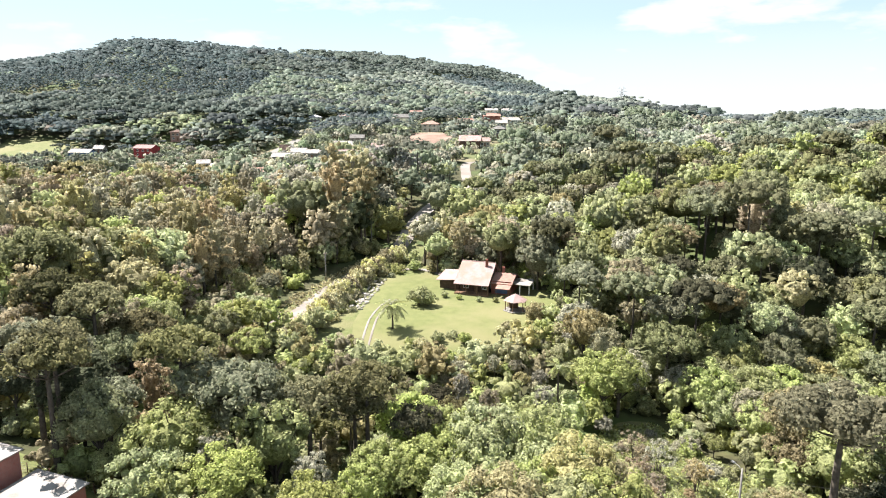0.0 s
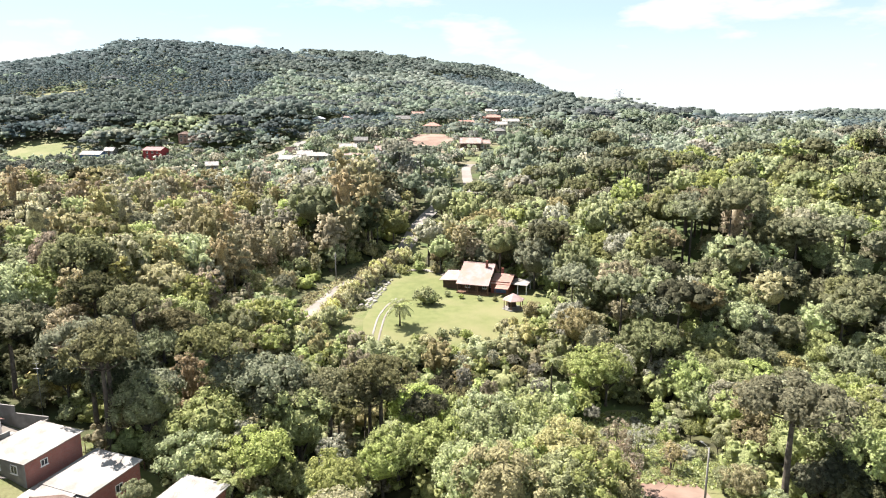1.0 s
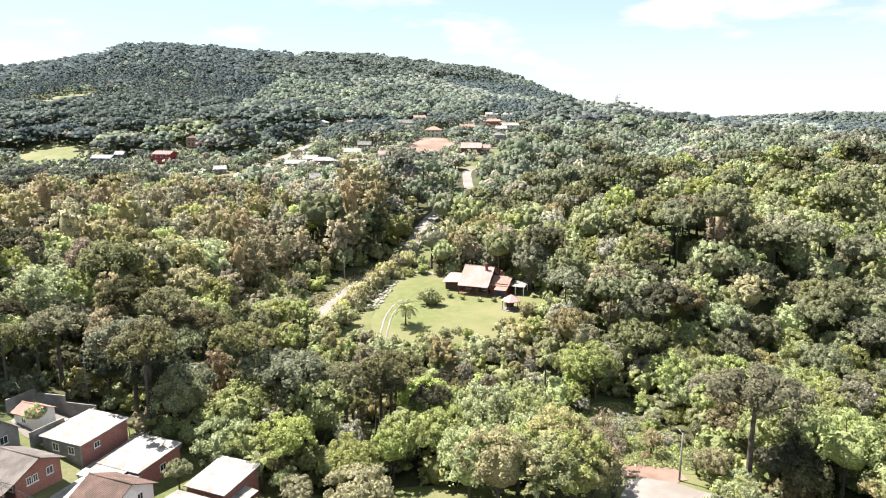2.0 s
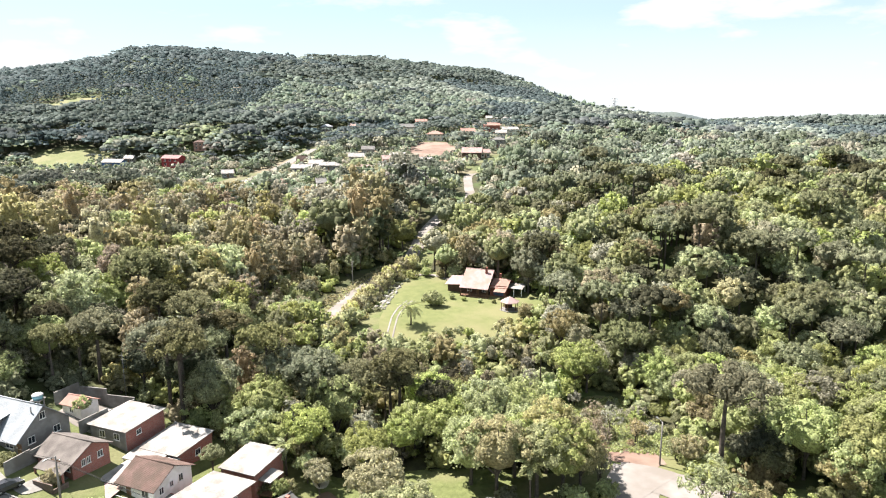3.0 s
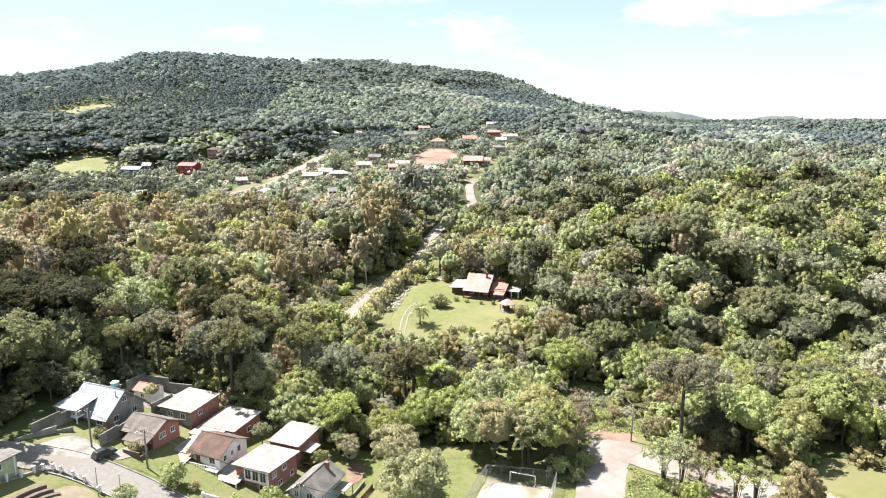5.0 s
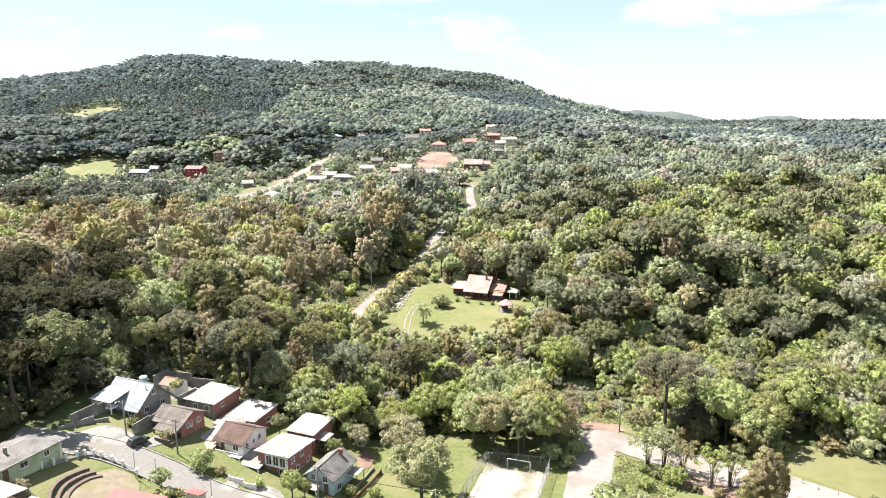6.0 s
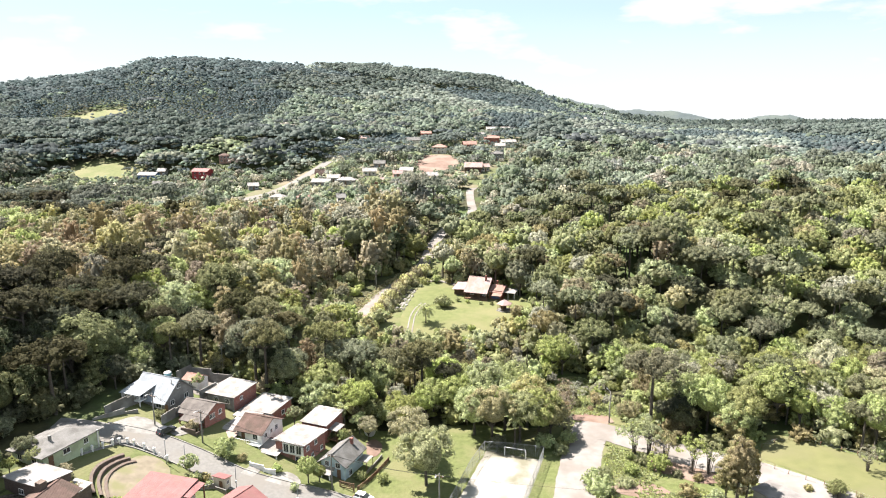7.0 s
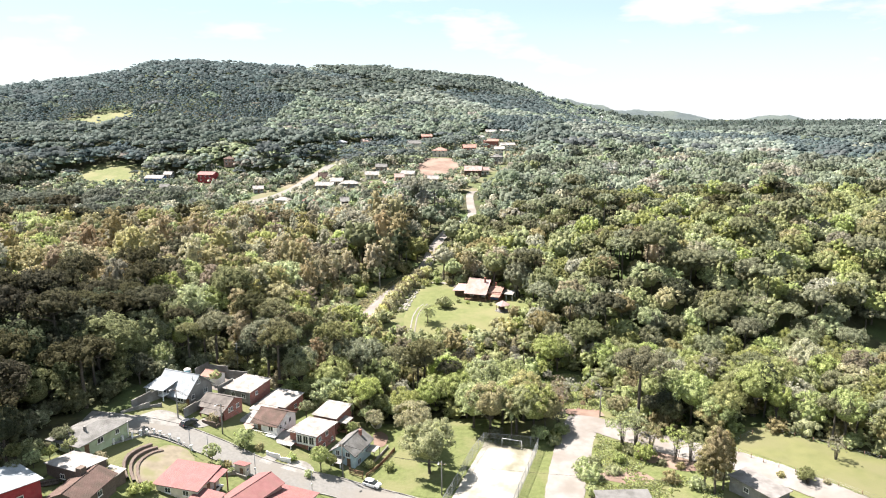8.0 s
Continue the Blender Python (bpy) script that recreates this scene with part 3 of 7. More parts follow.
def quad_ball():
    """A ball of 24 four-sided faces."""
    bm = bmesh.new()
    bmesh.ops.create_cube(bm, size=2)
    bmesh.ops.subdivide_edges(bm, edges=bm.edges[:], cuts=1, use_grid_fill=True)
    V = np.array([v.co.normalized()[:] for v in bm.verts])
    F = np.array([[v.index for v in f.verts] for f in bm.faces])
    bm.free()
    return V, F


BALL = quad_ball()


def sprays(C, N, size, rng):
    """A small uneven four-cornered spray of leaves at each place, turned roughly outwards."""
    n = len(C)
    N = N + rng.normal(0, 0.4, (n, 3))
    N /= np.linalg.norm(N, axis=1)[:, None]
    A = np.cross(N, rng.normal(0, 1, (n, 3)))
    A /= np.linalg.norm(A, axis=1)[:, None] + 1e-9
    B = np.cross(N, A)
    s = size * rng.uniform(0.55, 1.25, (4, n, 1))
    V = np.stack([C + A * s[0], C + B * s[1] * 0.8, C - A * s[2], C - B * s[3] * 0.8], 1).reshape(-1, 3)
    return V, np.arange(4 * n).reshape(-1, 4)


def bud(rng):
    """A lump of five faces, open below."""
    s = 0.62
    V = np.array([(x, y, z) for z in (-0.35, 0.62) for x, y in ((-1, -1), (1, -1), (1, 1), (-1, 1))], float) * (s, s, 1)
    V[4:, :2] *= 0.8
    V = V * rng.uniform(0.82, 1.2, (8, 1))
    return V, np.array([(4, 5, 6, 7), (0, 1, 5, 4), (1, 2, 6, 5), (2, 3, 7, 6), (3, 0, 4, 7)])


def tufted(tufts, core, n, size, rng, fine):
    """A crown of many rounded tufts (x, y, z, radius) with sprays of leaves on them, over a dense core (x, y, z, rx, rz)."""
    L = np.array(tufts, float)
    w = L[:, 3] ** 2
    pick = rng.choice(len(L), n, p=w / w.sum())
    D = rng.normal(0, 1, (n, 3))
    D /= np.linalg.norm(D, axis=1)[:, None]
    mid = np.array(core[:3]) if core else L[:, :3].mean(0)
    out = L[pick, :3] - mid
    out /= np.linalg.norm(out, axis=1)[:, None] + 1e-6
    D = D + out * 0.7 + (0, 0, 0.25)
    D /= np.linalg.norm(D, axis=1)[:, None]
    C = L[pick, :3] + D * (L[pick, 3] * rng.uniform(0.82, 1.15, n))[:, None] * (1, 1, 0.85)
    pieces = [sprays(C, D, size, rng)]
    for x, y, z, r in L:
        V, F = bud(rng)
        jag = V * rng.uniform(0.86, 1.12, (len(V), 1)) * (0.5 if core is None else 0.85 if fine else 1.0)
        pieces.append((jag * (r * 0.9, r * 0.9, r * 0.75) + (x, y, z), F))
    if core and n > 5:
        x, y, z, rx, rz = core
        V, F = BALL if n > 60 else bud(rng)
        pieces.append((V * rng.uniform(0.88, 1.08, (len(V), 1)) * (rx, rx, rz) + (x, y, z), F))
    return join(pieces)


def dome(rng, n, R, flat, zc, size, low=105):
    """Tufts spread over an uneven dome."""
    out = []
    lump = rng.uniform(0, 6.28, 3)
    for k in range(n):
        u = (k + 0.5) / n
        th, a = math.acos(1 - u * (1 - math.cos(radians(low)))), k * 2.39996 + rng.uniform(-0.35, 0.35)
        rr = R * (0.86 + 0.13 * math.sin(2 * a + lump[0]) * math.sin(th) + 0.09 * math.sin(3 * a + lump[1]) + rng.uniform(-0.1, 0.08))
        out.append((rr * math.sin(th) * math.cos(a), rr * math.sin(th) * math.sin(a), zc + rr * flat * math.cos(th), R * size * rng.uniform(0.6, 1.35)))
    return out


def tree_shape(kind, rng, detail, sprays_n, size):
    """Trunk and crown of a tree of some kind, about its foot. detail: the share of its tufts that are built."""
    fine = detail >= 1
    grow = 1 / math.sqrt(max(detail, 0.12))                    # fewer tufts are larger

    def count(n):
        return max(5, int(n * detail))
    if kind == "broad":
        R, H = rng.uniform(3.5, 4.8), rng.uniform(8.5, 11.5)
        flat = rng.uniform(0.7, 0.95)
        zc = H - R * flat * 0.95
        tufts = dome(rng, count(46), R, flat, zc, 0.2 * grow ** 0.8)
        crown = tufted(tufts, (0, 0, zc - 0.12 * R, R * 0.68, R * flat * 0.66), sprays_n, size, rng, fine)
        trunk = [tube([(0, 0, -0.6), (0.1, 0, H * 0.3), (0.0, 0.2, H * 0.62)], [0.32, 0.24, 0.12])]
        for x, y, z, r in tufts[::9][:5]:
            trunk.append(tube([(0, 0, H * 0.28), (x * 0.5, y * 0.5, z * 0.72), (x * 0.9, y * 0.9, z * 0.95)], [0.16, 0.1, 0.04], 5))
    elif kind == "feather":
        R, H = rng.uniform(2.3, 3.1), rng.uniform(11.5, 15.5)
        zc = H * 0.62
        tufts = dome(rng, count(44), R, H * 0.36 / R, zc, 0.27 * grow ** 0.8, 150)
        crown = tufted(tufts, (0, 0, zc, R * 0.5, H * 0.26), sprays_n, size, rng, fine)
        trunk = [tube([(0, 0, -0.6), (0.15, 0, H * 0.5), (0.0, 0.1, H * 0.93)], [0.26, 0.17, 0.05])]
        for x, y, z, r in tufts[::7][:6]:
            trunk.append(tube([(0, 0, z * 0.8), (x, y, z)], [0.08, 0.03], 4))
    elif kind == "umbrella":
        R, H = rng.uniform(4.0, 5.2), rng.uniform(12.0, 14.5)
        trunk = [tube([(0, 0, -0.6), (0.1, 0.05, H * 0.5), (0, 0, H * 0.95)], [0.38, 0.27, 0.13])]
        zc = H - R * 0.42
        tufts = dome(rng, count(44), R, 0.45, zc, 0.19 * grow ** 0.8, 98)
        for x, y, z, r in tufts[::3][:14]:
            d = math.hypot(x, y)
            trunk.append(tube([(0, 0, z - 1.2 - 0.22 * d), (x * 0.6, y * 0.6, z - 1.1), (x, y, z - 0.2)], [0.1, 0.075, 0.05], 4))
        crown = tufted(tufts, (0, 0, zc + R * 0.05, R * 0.6, R * 0.22), sprays_n, size, rng, fine)
    elif kind == "conifer":
        R, H = rng.uniform(2.0, 2.8), rng.uniform(12, 16)
        tufts = []
        for k in range(count(36)):
            u = math.sqrt((k + 0.5) / count(36))
            a, rr = k * 2.39996, R * u * rng.uniform(0.8, 1.1)
            tufts.append((rr * math.cos(a), rr * math.sin(a), H * (1 - 0.78 * u) + 0.2, R * 0.28 * grow ** 0.8))
        crown = tufted(tufts, (0, 0, H * 0.5, R * 0.5, H * 0.38), sprays_n, size, rng, fine)
        trunk = [tube([(0, 0, -0.6), (0, 0, H * 0.9)], [0.24, 0.05])]
    elif kind == "shrub":
        R, H = rng.uniform(1.3, 2.0), rng.uniform(1.9, 2.7)
        zc = H - R * 0.75
        tufts = dome(rng, count(20), R, 0.8, zc, 0.3, 125)
        crown = tufted(tufts, (0, 0, zc * 0.9, R * 0.72, R * 0.66), sprays_n, size, rng, fine)
        trunk = [tube([(0, 0, -0.3), (0.05, 0, H * 0.6)], [0.09, 0.05])]
        for k in range(4):
            a = k * 1.6
            trunk.append(tube([(0, 0, 0), (R * 0.5 * math.cos(a), R * 0.5 * math.sin(a), H * 0.6)], [0.05, 0.02], 4))
    else:                                        # "sparse": thin crown, stems showing
        R, H = rng.uniform(2.4, 3.4), rng.uniform(6.5, 8.5)
        tufts, trunk = [], []
        for k in range(52):
            a, d = k * 2.4 + rng.uniform(-0.4, 0.4), R * rng.uniform(0.15, 1.0)
            x, y, z = d * math.cos(a), d * math.sin(a), H * (rng.uniform(0.45, 0.85) + 0.14 * (1 - (d / R) ** 2))
            tufts.append((x, y, z, rng.uniform(0.3, 0.6)))
            if k % 4 == 0:
                trunk.append(tube([(0.12 * x, 0.12 * y, -0.4), (x * 0.3, y * 0.3, H * 0.45), (x, y, z)], [0.075, 0.05, 0.02], 5))
        crown = tufted(tufts, None, sprays_n, size, rng, False)
    return join(trunk), crown


def tree(kind, tone, seed, sprays_n, size, name, label, category="tree"):
    """One tree: an empty at its foot, a trunk with limbs, a crown."""
    rng = np.random.default_rng(seed)
    trunk, crown = tree_shape(kind, rng, 1.0, sprays_n, size)
    root = new(name)
    tagged(root, label, category)
    for piece, (V, F), mat in (("trunk", trunk, BARK), ("crown", crown, LEAVES[tone])):
        ob = new(piece, quads(piece, V, F, [mat], smooth=True))
        ob.parent = root
    return root


def put(root, x, y, scale=1.0, turn=0.0, tall=1.0, sink=0.0, first=False):
    """The tree itself, or a copy of it, on the ground at a place of the plan."""
    m = pose(x, y, float(ground(x, y)) - sink, 0, 0, turn) @ Matrix.Diagonal((scale, scale, scale * tall, 1))
    if first:
        root.matrix_basis = m
        return root
    return copy_thing(root, m @ Matrix.Diagonal((1 / root.scale.x, 1 / root.scale.y, 1 / root.scale.z, 1)))


LABELS = {
    ("broad", "green"): "leafy mid-green broadleaf tree in the wood", ("broad", "lime"): "bright yellow-green broadleaf tree in the wood",
    ("broad", "olive"): "olive-green rounded tree in the wood", ("broad", "dark"): "dark green dense tree in the wood",
    ("broad", "brown"): "brownish thin-leaved tree in the wood", ("broad", "grey"): "grey-green broadleaf tree in the wood",
    ("umbrella", "deep"): "dark flat-topped umbrella pine with bare trunk", ("umbrella", "moss"): "olive-brown flat-topped umbrella pine with bare trunk",
    ("feather", "olive"): "tall slender olive-green gum tree", ("feather", "brown"): "tall slender brownish gum tree", ("feather", "green"): "tall slender green tree",
    ("feather", "grey"): "tall slender grey-green gum tree", ("feather", "pine"): "tall slender dark green gum tree",
    ("broad", "pine"): "dark blue-green dense tree", ("umbrella", "dark"): "dark green flat-topped umbrella pine",
    ("conifer", "pine"): "dark blue-green plantation pine", ("shrub", "bamboo"): "tall pale olive feathery shrub beside the lawn", ("shrub", "green"): "low green shrub on rough grass", ("shrub", "olive"): "low olive shrub on rough grass", ("shrub", "lime"): "low bright green shrub on grass",
    ("sparse", "olive"): "thin-crowned tree with several stems", ("sparse", "brown"): "almost leafless greyish tree by the road", ("broad", "yellow"): "yellowing rounded tree beside the road",
    ("sparse", "grey"): "nearly bare grey tree with many twigs", ("feather", "yellow"): "golden-leaved tall tree beside the road",
}


def cap(x, y):
    """How far trees are kept down so the camera sees lane, lawn and village."""
    c = np.ones(np.shape(x))
    d = off_line(x, y, LANE)
    east = x > np.interp(y, [p[1] for p in LANE], [p[0] for p in LANE])
    c = np.where((d < 9) & (y > 208) & (y < 420), 0.55, c)
    c = np.where((y > 108) & (y < 140) & (x > -50) & (x < 27), np.where((x < -34) & (y > 118), 0.75, 0.38), c)
    c = np.where((y > 97) & (y <= 108) & (x > -50) & (x < 26), 0.55, c)
    c = np.where((y > 88) & (y <= 97) & (x > -45) & (x < 24), 0.75, c)
    c = np.where((y > 60) & (y <= 88) & (x > -72) & (x < -15), np.where(y < 77, 0.85, 1.12), c)
    c = np.where((x < -72) & (y < 112), np.where((x > -97) & (y < 62), 1.15, 1.5), c)
    c = np.where((x < -72) & (x > -86) & (y > 56) & (y < 96), 0.85, c)
    c = np.where((x < np.where(y < 138, -50, -40)) & (x > -170) & (y >= 97) & (y < 245), np.where(y < 172, 1.25, 0.95), c)
    lane_x = np.interp(y, [p[1] for p in LANE], [p[0] for p in LANE])
    c = np.where((x > lane_x - 24) & (x < lane_x - 4) & (y > 130) & (y < 178), 0.5, c)
    c = np.where(np.hypot((x + 36) / 17, (y - 212) / 24) < 1, 1.35, c)
    c = np.where((x > 32) & (y > 185) & (y < 330), 0.85, c)
    c = np.where((x > 16) & (x < 46) & (y > 70) & (y < 106), 0.42, c)
    for hx, hy in HOMES:
        c = np.where((np.abs(x - hx) < 15) & (y < hy - 3) & (y > hy - 45), np.minimum(c, 0.42 if hx > -140 else 0.24), c)
    c = np.where((x > -312) & (x < -228) & (y > 335) & (y < 430), 0.28, c)
    c = np.where((x > -425) & (x < -340) & (y > 590) & (y < 642), 0.35, c)
    road_x = np.interp(y, [p[1] for p in VILLAGE_ROAD], [p[0] for p in VILLAGE_ROAD])
    c = np.where((np.abs(x - road_x - 8) < 26) & (y > 305) & (y < 480), np.minimum(c, 0.5), c)
    c = np.where((x > -45) & (x < 16) & (y > 335) & (y < 426), np.minimum(c, 0.35), c)
    c = np.where((x > -8) & (x < 28) & (y > 225) & (y < 350), np.minimum(c, 0.6), c)
    c = np.where((x > -165) & (x < -85) & (y > 280) & (y < 350), np.minimum(c, 0.4), c)
    c = np.where((x > -320) & (x < -130) & (y > 330) & (y < 445), np.minimum(c, np.where(y < 385, 0.7, 0.5)), c)
    c = np.where((x > -135) & (x < -55) & (y > 262) & (y < 350), np.minimum(c, 0.55), c)
    c = np.where((x > -320) & (x < -130) & (y > 245) & (y <= 330), np.minimum(c, 0.8), c)
    c = np.where((x > -150) & (x < -95) & (y > 315) & (y < 372), np.minimum(c, 0.34), c)
    c = np.where(inside(x, y, VILLAGE), np.minimum(c, 0.74), c)
    return c


def cleared(x, y):
    """Where no wood grows."""
    c = inside(x, y, HAMLET) | inside(x, y, LAWN) | inside(x, y, FIELD_WEST) | inside(x, y, FIELD_HILL) | inside(x, y, FIELD_CREST) | inside(x, y, FIELD_EAST) | inside(x, y, EARTH_BANK)
    c |= off_line(x, y, LANE) < np.where(y < 138, 3.0, 5.5) * np.where(y < 200, 1, 0)
    c |= off_line(x, y, LANE) < np.where(y < 200, 0, np.where(y < 262, 4.5, 6.0))
    lane_x = np.interp(y, [p[1] for p in LANE], [p[0] for p in LANE])
    c |= (x > lane_x - 10) & (x < lane_x + 22) & (x < 4) & (y > 138) & (y < 186)
    c |= (x > -24) & (x < 4) & (y > 127) & (y <= 138)
    c |= (x > lane_x - 3) & (x < lane_x + 11) & (y >= 186) & (y < 214)
    c |= np.hypot(x - 18, y - 148) < 8
    c |= inside(x, y, SCRUB_SLOPE)
    c |= off_line(x, y, VILLAGE_ROAD) < 11
    c |= (y < 30) & (x > -84)
    c |= inside(x, y, VILLAGE) & (np.sin(x * 12.9898 + y * 78.233) * 43758.5 % 1 < 0.1)
    for hx, hy in HOMES:
        c |= (np.hypot(x - hx, (y - hy + 5) * 0.7) < 9)
    return c


def wave(x, y, a, b, c):
    return np.sin(x * a + 1.3 * np.sin(y * b + c)) * np.cos(y * a * 0.9 + 1.7 * np.sin(x * b - c))


def scatter(x0, x1, y0, y1, step, rng):
    """Places for trees, a jittered lattice kept to what the flight can see."""
    X, Y = np.meshgrid(np.arange(x0, x1, step), np.arange(y0, y1, step))
    X = (X + rng.uniform(-0.42, 0.42, X.shape) * step).ravel()
    Y = (Y + rng.uniform(-0.42, 0.42, Y.shape) * step).ravel()
    keep = (np.abs(X) < 0.70 * (Y + 92) + 25) & ~cleared(X, Y)
    return X[keep], Y[keep]


KINDS = [("broad", "green"), ("broad", "lime"), ("broad", "olive"), ("broad", "dark"), ("broad", "grey"), ("broad", "brown"), ("umbrella", "deep"), ("umbrella", "moss"),
         ("feather", "olive"), ("feather", "brown"), ("feather", "pine"), ("conifer", "pine"), ("feather", "grey"), ("shrub", "green"), ("shrub", "olive"), ("shrub", "lime"),
         ("broad", "pine"), ("umbrella", "dark"), ("shrub", "dark")]


def shares(x, y):
    """How likely each kind is at a place: woods of different make-up."""
    w1, w2, w3 = wave(x, y, 0.045, 0.02, 0.3), wave(x, y, 0.11, 0.05, 2.1), wave(x, y, 0.02, 0.013, 4.4)
    S = np.full((len(x), len(KINDS)), 0.006)
    S[:, 13:] = 0
    S[:, 17] += 0.25 * np.clip(w1 - 0.1, 0, 1)
    S[:, 0] += 1.0
    S[:, 1] += 0.35 * np.clip(w2 + 0.3, 0, 1)
    S[:, 2] += 0.5 + 0.4 * w1
    S[:, 3] += 0.45 * np.clip(w3 + 0.4, 0, 1)
    S[:, 4] += 0.2 + 0.16 * w2
    S[:, 5] += 0.22 * np.clip(-w1 + 0.2, 0, 1)
    S[:, 6] += 0.8 * np.clip(w1 - 0.15, 0, 1)
    front = inside(x, y, PINE_BAND).astype(float)
    S[:, 6] += 2.2 * front
    S[:, 7] += 6.5 * front
    S[:, 17] += 4.0 * front
    S[:, 16] += 1.0 * front
    for k in (0, 1, 2, 4, 5):
        S[:, k] *= 1 - 0.8 * front
    edge = ((y < 77) & (x > -72) & (x < -12)).astype(float) * (1 - front)  # leafy trees along the yards
    S[:, 6] *= 1 - 0.9 * edge
    S[:, 7] *= 1 - 0.8 * edge
    S[:, 17] *= 1 - 0.9 * edge
    S[:, 0] += 1.6 * edge
    S[:, 1] += 1.0 * edge
    S[:, 4] += 1.2 * edge
    S[:, 12] += 0.6 * edge
    west = np.maximum(bump(x, y, -102, 60, 24, 36), sstep(0, 25, -(x + 112 + 0.26 * np.clip(y - 120, 0, 400))) * sstep(205, 250, y) * (1 - sstep(400, 440, y)) * (0.15 + 0.5 * sstep(-0.3, 0.3, w2)))   # the dark wood beside the green house
    S[:, 6] += 7 * west
    S[:, 16] += 4.5 * west
    S[:, 3] += 1 * west
    S[:, 0] *= 1 - 0.8 * west
    S[:, 4] *= 1 - west
    S[:, 1] *= 1 - west
    gum = bump(x, y, -100, 165, 68, 56) * (1 - west)                       # gum trees west of the lane
    S[:, 8] += 3.0 * gum
    S[:, 9] += 3.0 * gum
    S[:, 12] += 0.8 * gum
    S[:, 0] *= 1 - 0.75 * gum
    row_ = bump(x, y, -36, 210, 24, 28)
    S[:, 10] += 2 * row_
    S[:, 12] += 2.5 * row_
    S[:, 8] += 2 * row_
    bright = bump(x, y, 18, 84, 48, 27)                      # young bright growth at the road's bend
    S[:, 1] += 1.5 * bright
    S[:, 0] += 0.9 * bright
    S[:, 4] += 0.5 * bright
    S[:, 12] += 0.4 * bright
    S[:, 17] *= 1 - bright
    glade = bump(x, y, -55, 130, 24, 14)                    # big-leaved bright growth below the lane
    S[:, 1] += 3.5 * glade
    S[:, 0] += 1.5 * glade
    S[:, 6] *= 1 - glade
    S[:, 3] *= 1 - glade
    S[:, 3] *= 1 - bright
    S[:, 6] += 2.2 * bump(x, y, -150, 520, 190, 60) + 2.0 * bump(x, y, 140, 530, 55, 60) + 1.5 * bump(x, y, -330, 560, 150, 70)
    plantation = bump(x, y, -420, 830, 170, 130)
    S[:, 11] += 6 * plantation
    S[:, 10] += 2.5 * plantation
    # bluer-toned kinds take over far off, in place of haze
    far = sstep(520, 800, y)
    S[:, 16] += 1.2 * far
    S[:, 3] += 0.4 * far
    S[:, 5] *= 1 - far
    S[:, 2] *= 1 - 0.7 * far
    S[:, 9] *= 1 - far
    east = sstep(10, 70, x) * (1 - sstep(300, 500, y))        # lush wood on the eastern slope
    S[:, 0] += 1.3 * east
    S[:, 1] += 0.1 * east
    S[:, 3] += 0.35 * east
    S[:, 17] += (0.2 + 1.0 * np.clip(w1 - 0.1, 0, 1)) * east * (1 - bright)
    S[:, 3] *= 1 - 0.4 * east
    shade = sstep(55, 95, x) * sstep(92, 104, y) * (1 - sstep(140, 165, y))   # darker-leaved kinds stand in for shadow on the steep gully side
    S[:, 3] += 2.2 * shade
    S[:, 17] += 1.0 * shade
    S[:, 5] *= 1 - 0.6 * east
    dusk = np.maximum.reduce([bump(x, y, 27, 160, 9, 12), 0.9 * bump(x, y, 60, 226, 40, 16), 0.9 * bump(x, y, 60, 162, 16, 12), 0.8 * bump(x, y, 88, 140, 14, 9), bump(x, y, 48, 68, 7, 8)])
    S[:, 3] += 3.5 * dusk                                     # groups of dark crowns on that slope
    S[:, 16] += 1.2 * dusk
    S[:, 17] += 2.5 * dusk
    S[:, 1] *= 1 - dusk
    scrubby = ((y > 103) & (y < 142) & (x > -50) & (x < 28)).astype(float) * (1 - front)
    for k in (3, 6, 7, 8, 9, 10, 17):
        S[:, k] *= 1 - 0.95 * scrubby
    S[:, 1] += 1.2 * scrubby
    S[:, 4] += 0.8 * scrubby
    S[:, 2] += 0.6 * scrubby
    return S / S.sum(1)[:, None]


STAND_AT = np.random.default_rng(21).uniform((-900, 470), (1100, 1600), (110, 2))
STAND_OF = np.random.default_rng(22).choice([16, 16, 3, 16, 17, 4, 0, 0, 4, 17], 110)


def choose(x, y, rng):
    S = shares(x, y)
    # on the far slopes whole stands are of one kind
    d = np.full(len(x), 1e9)
    stand = np.zeros(len(x), int)
    for (sx, sy), kind in zip(STAND_AT, STAND_OF):
        q = np.hypot(x - sx, (y - sy) * 1.3) + 14 * np.sin(x * 0.05 + y * 0.03)
        stand, d = np.where(q < d, kind, stand), np.minimum(d, q)
    edge = 14 * np.sin(x * 0.06) + 10 * np.sin(x * 0.017 + 2)
    stand = np.where((x < -235) & (y > 740 + edge), 16, stand)                              # dense wood up to the western crest
    stand = np.where((x < -190) & (x > -480) & (y > 575 + edge) & (y < 735 + edge), 11, stand)   # pine plantation
    stand = np.where((x < -95) & (y > 485 + edge) & (y < 575 + edge), 17, stand)            # belt of umbrella pines
    stand = np.where((x > -250) & (x < -130) & (y > 440 + edge) & (y < 492 + edge), 1, stand)
    slope = (x > -185) & (x < 40) & (y > 540 + edge) & (y < 760 + edge)                     # mixed, lighter slope above the village
    part_ = np.where(slope, 0.0, 22.0) * sstep(450, 540, y)
    S[:, 0] += 1.8 * slope
    S[np.arange(len(x)), stand] += part_
    S = np.cumsum(S / S.sum(1)[:, None], 1)
    return (rng.uniform(0, 1, (len(x), 1)) > S).sum(1).clip(0, len(KINDS) - 1)


rng = np.random.default_rng(11)
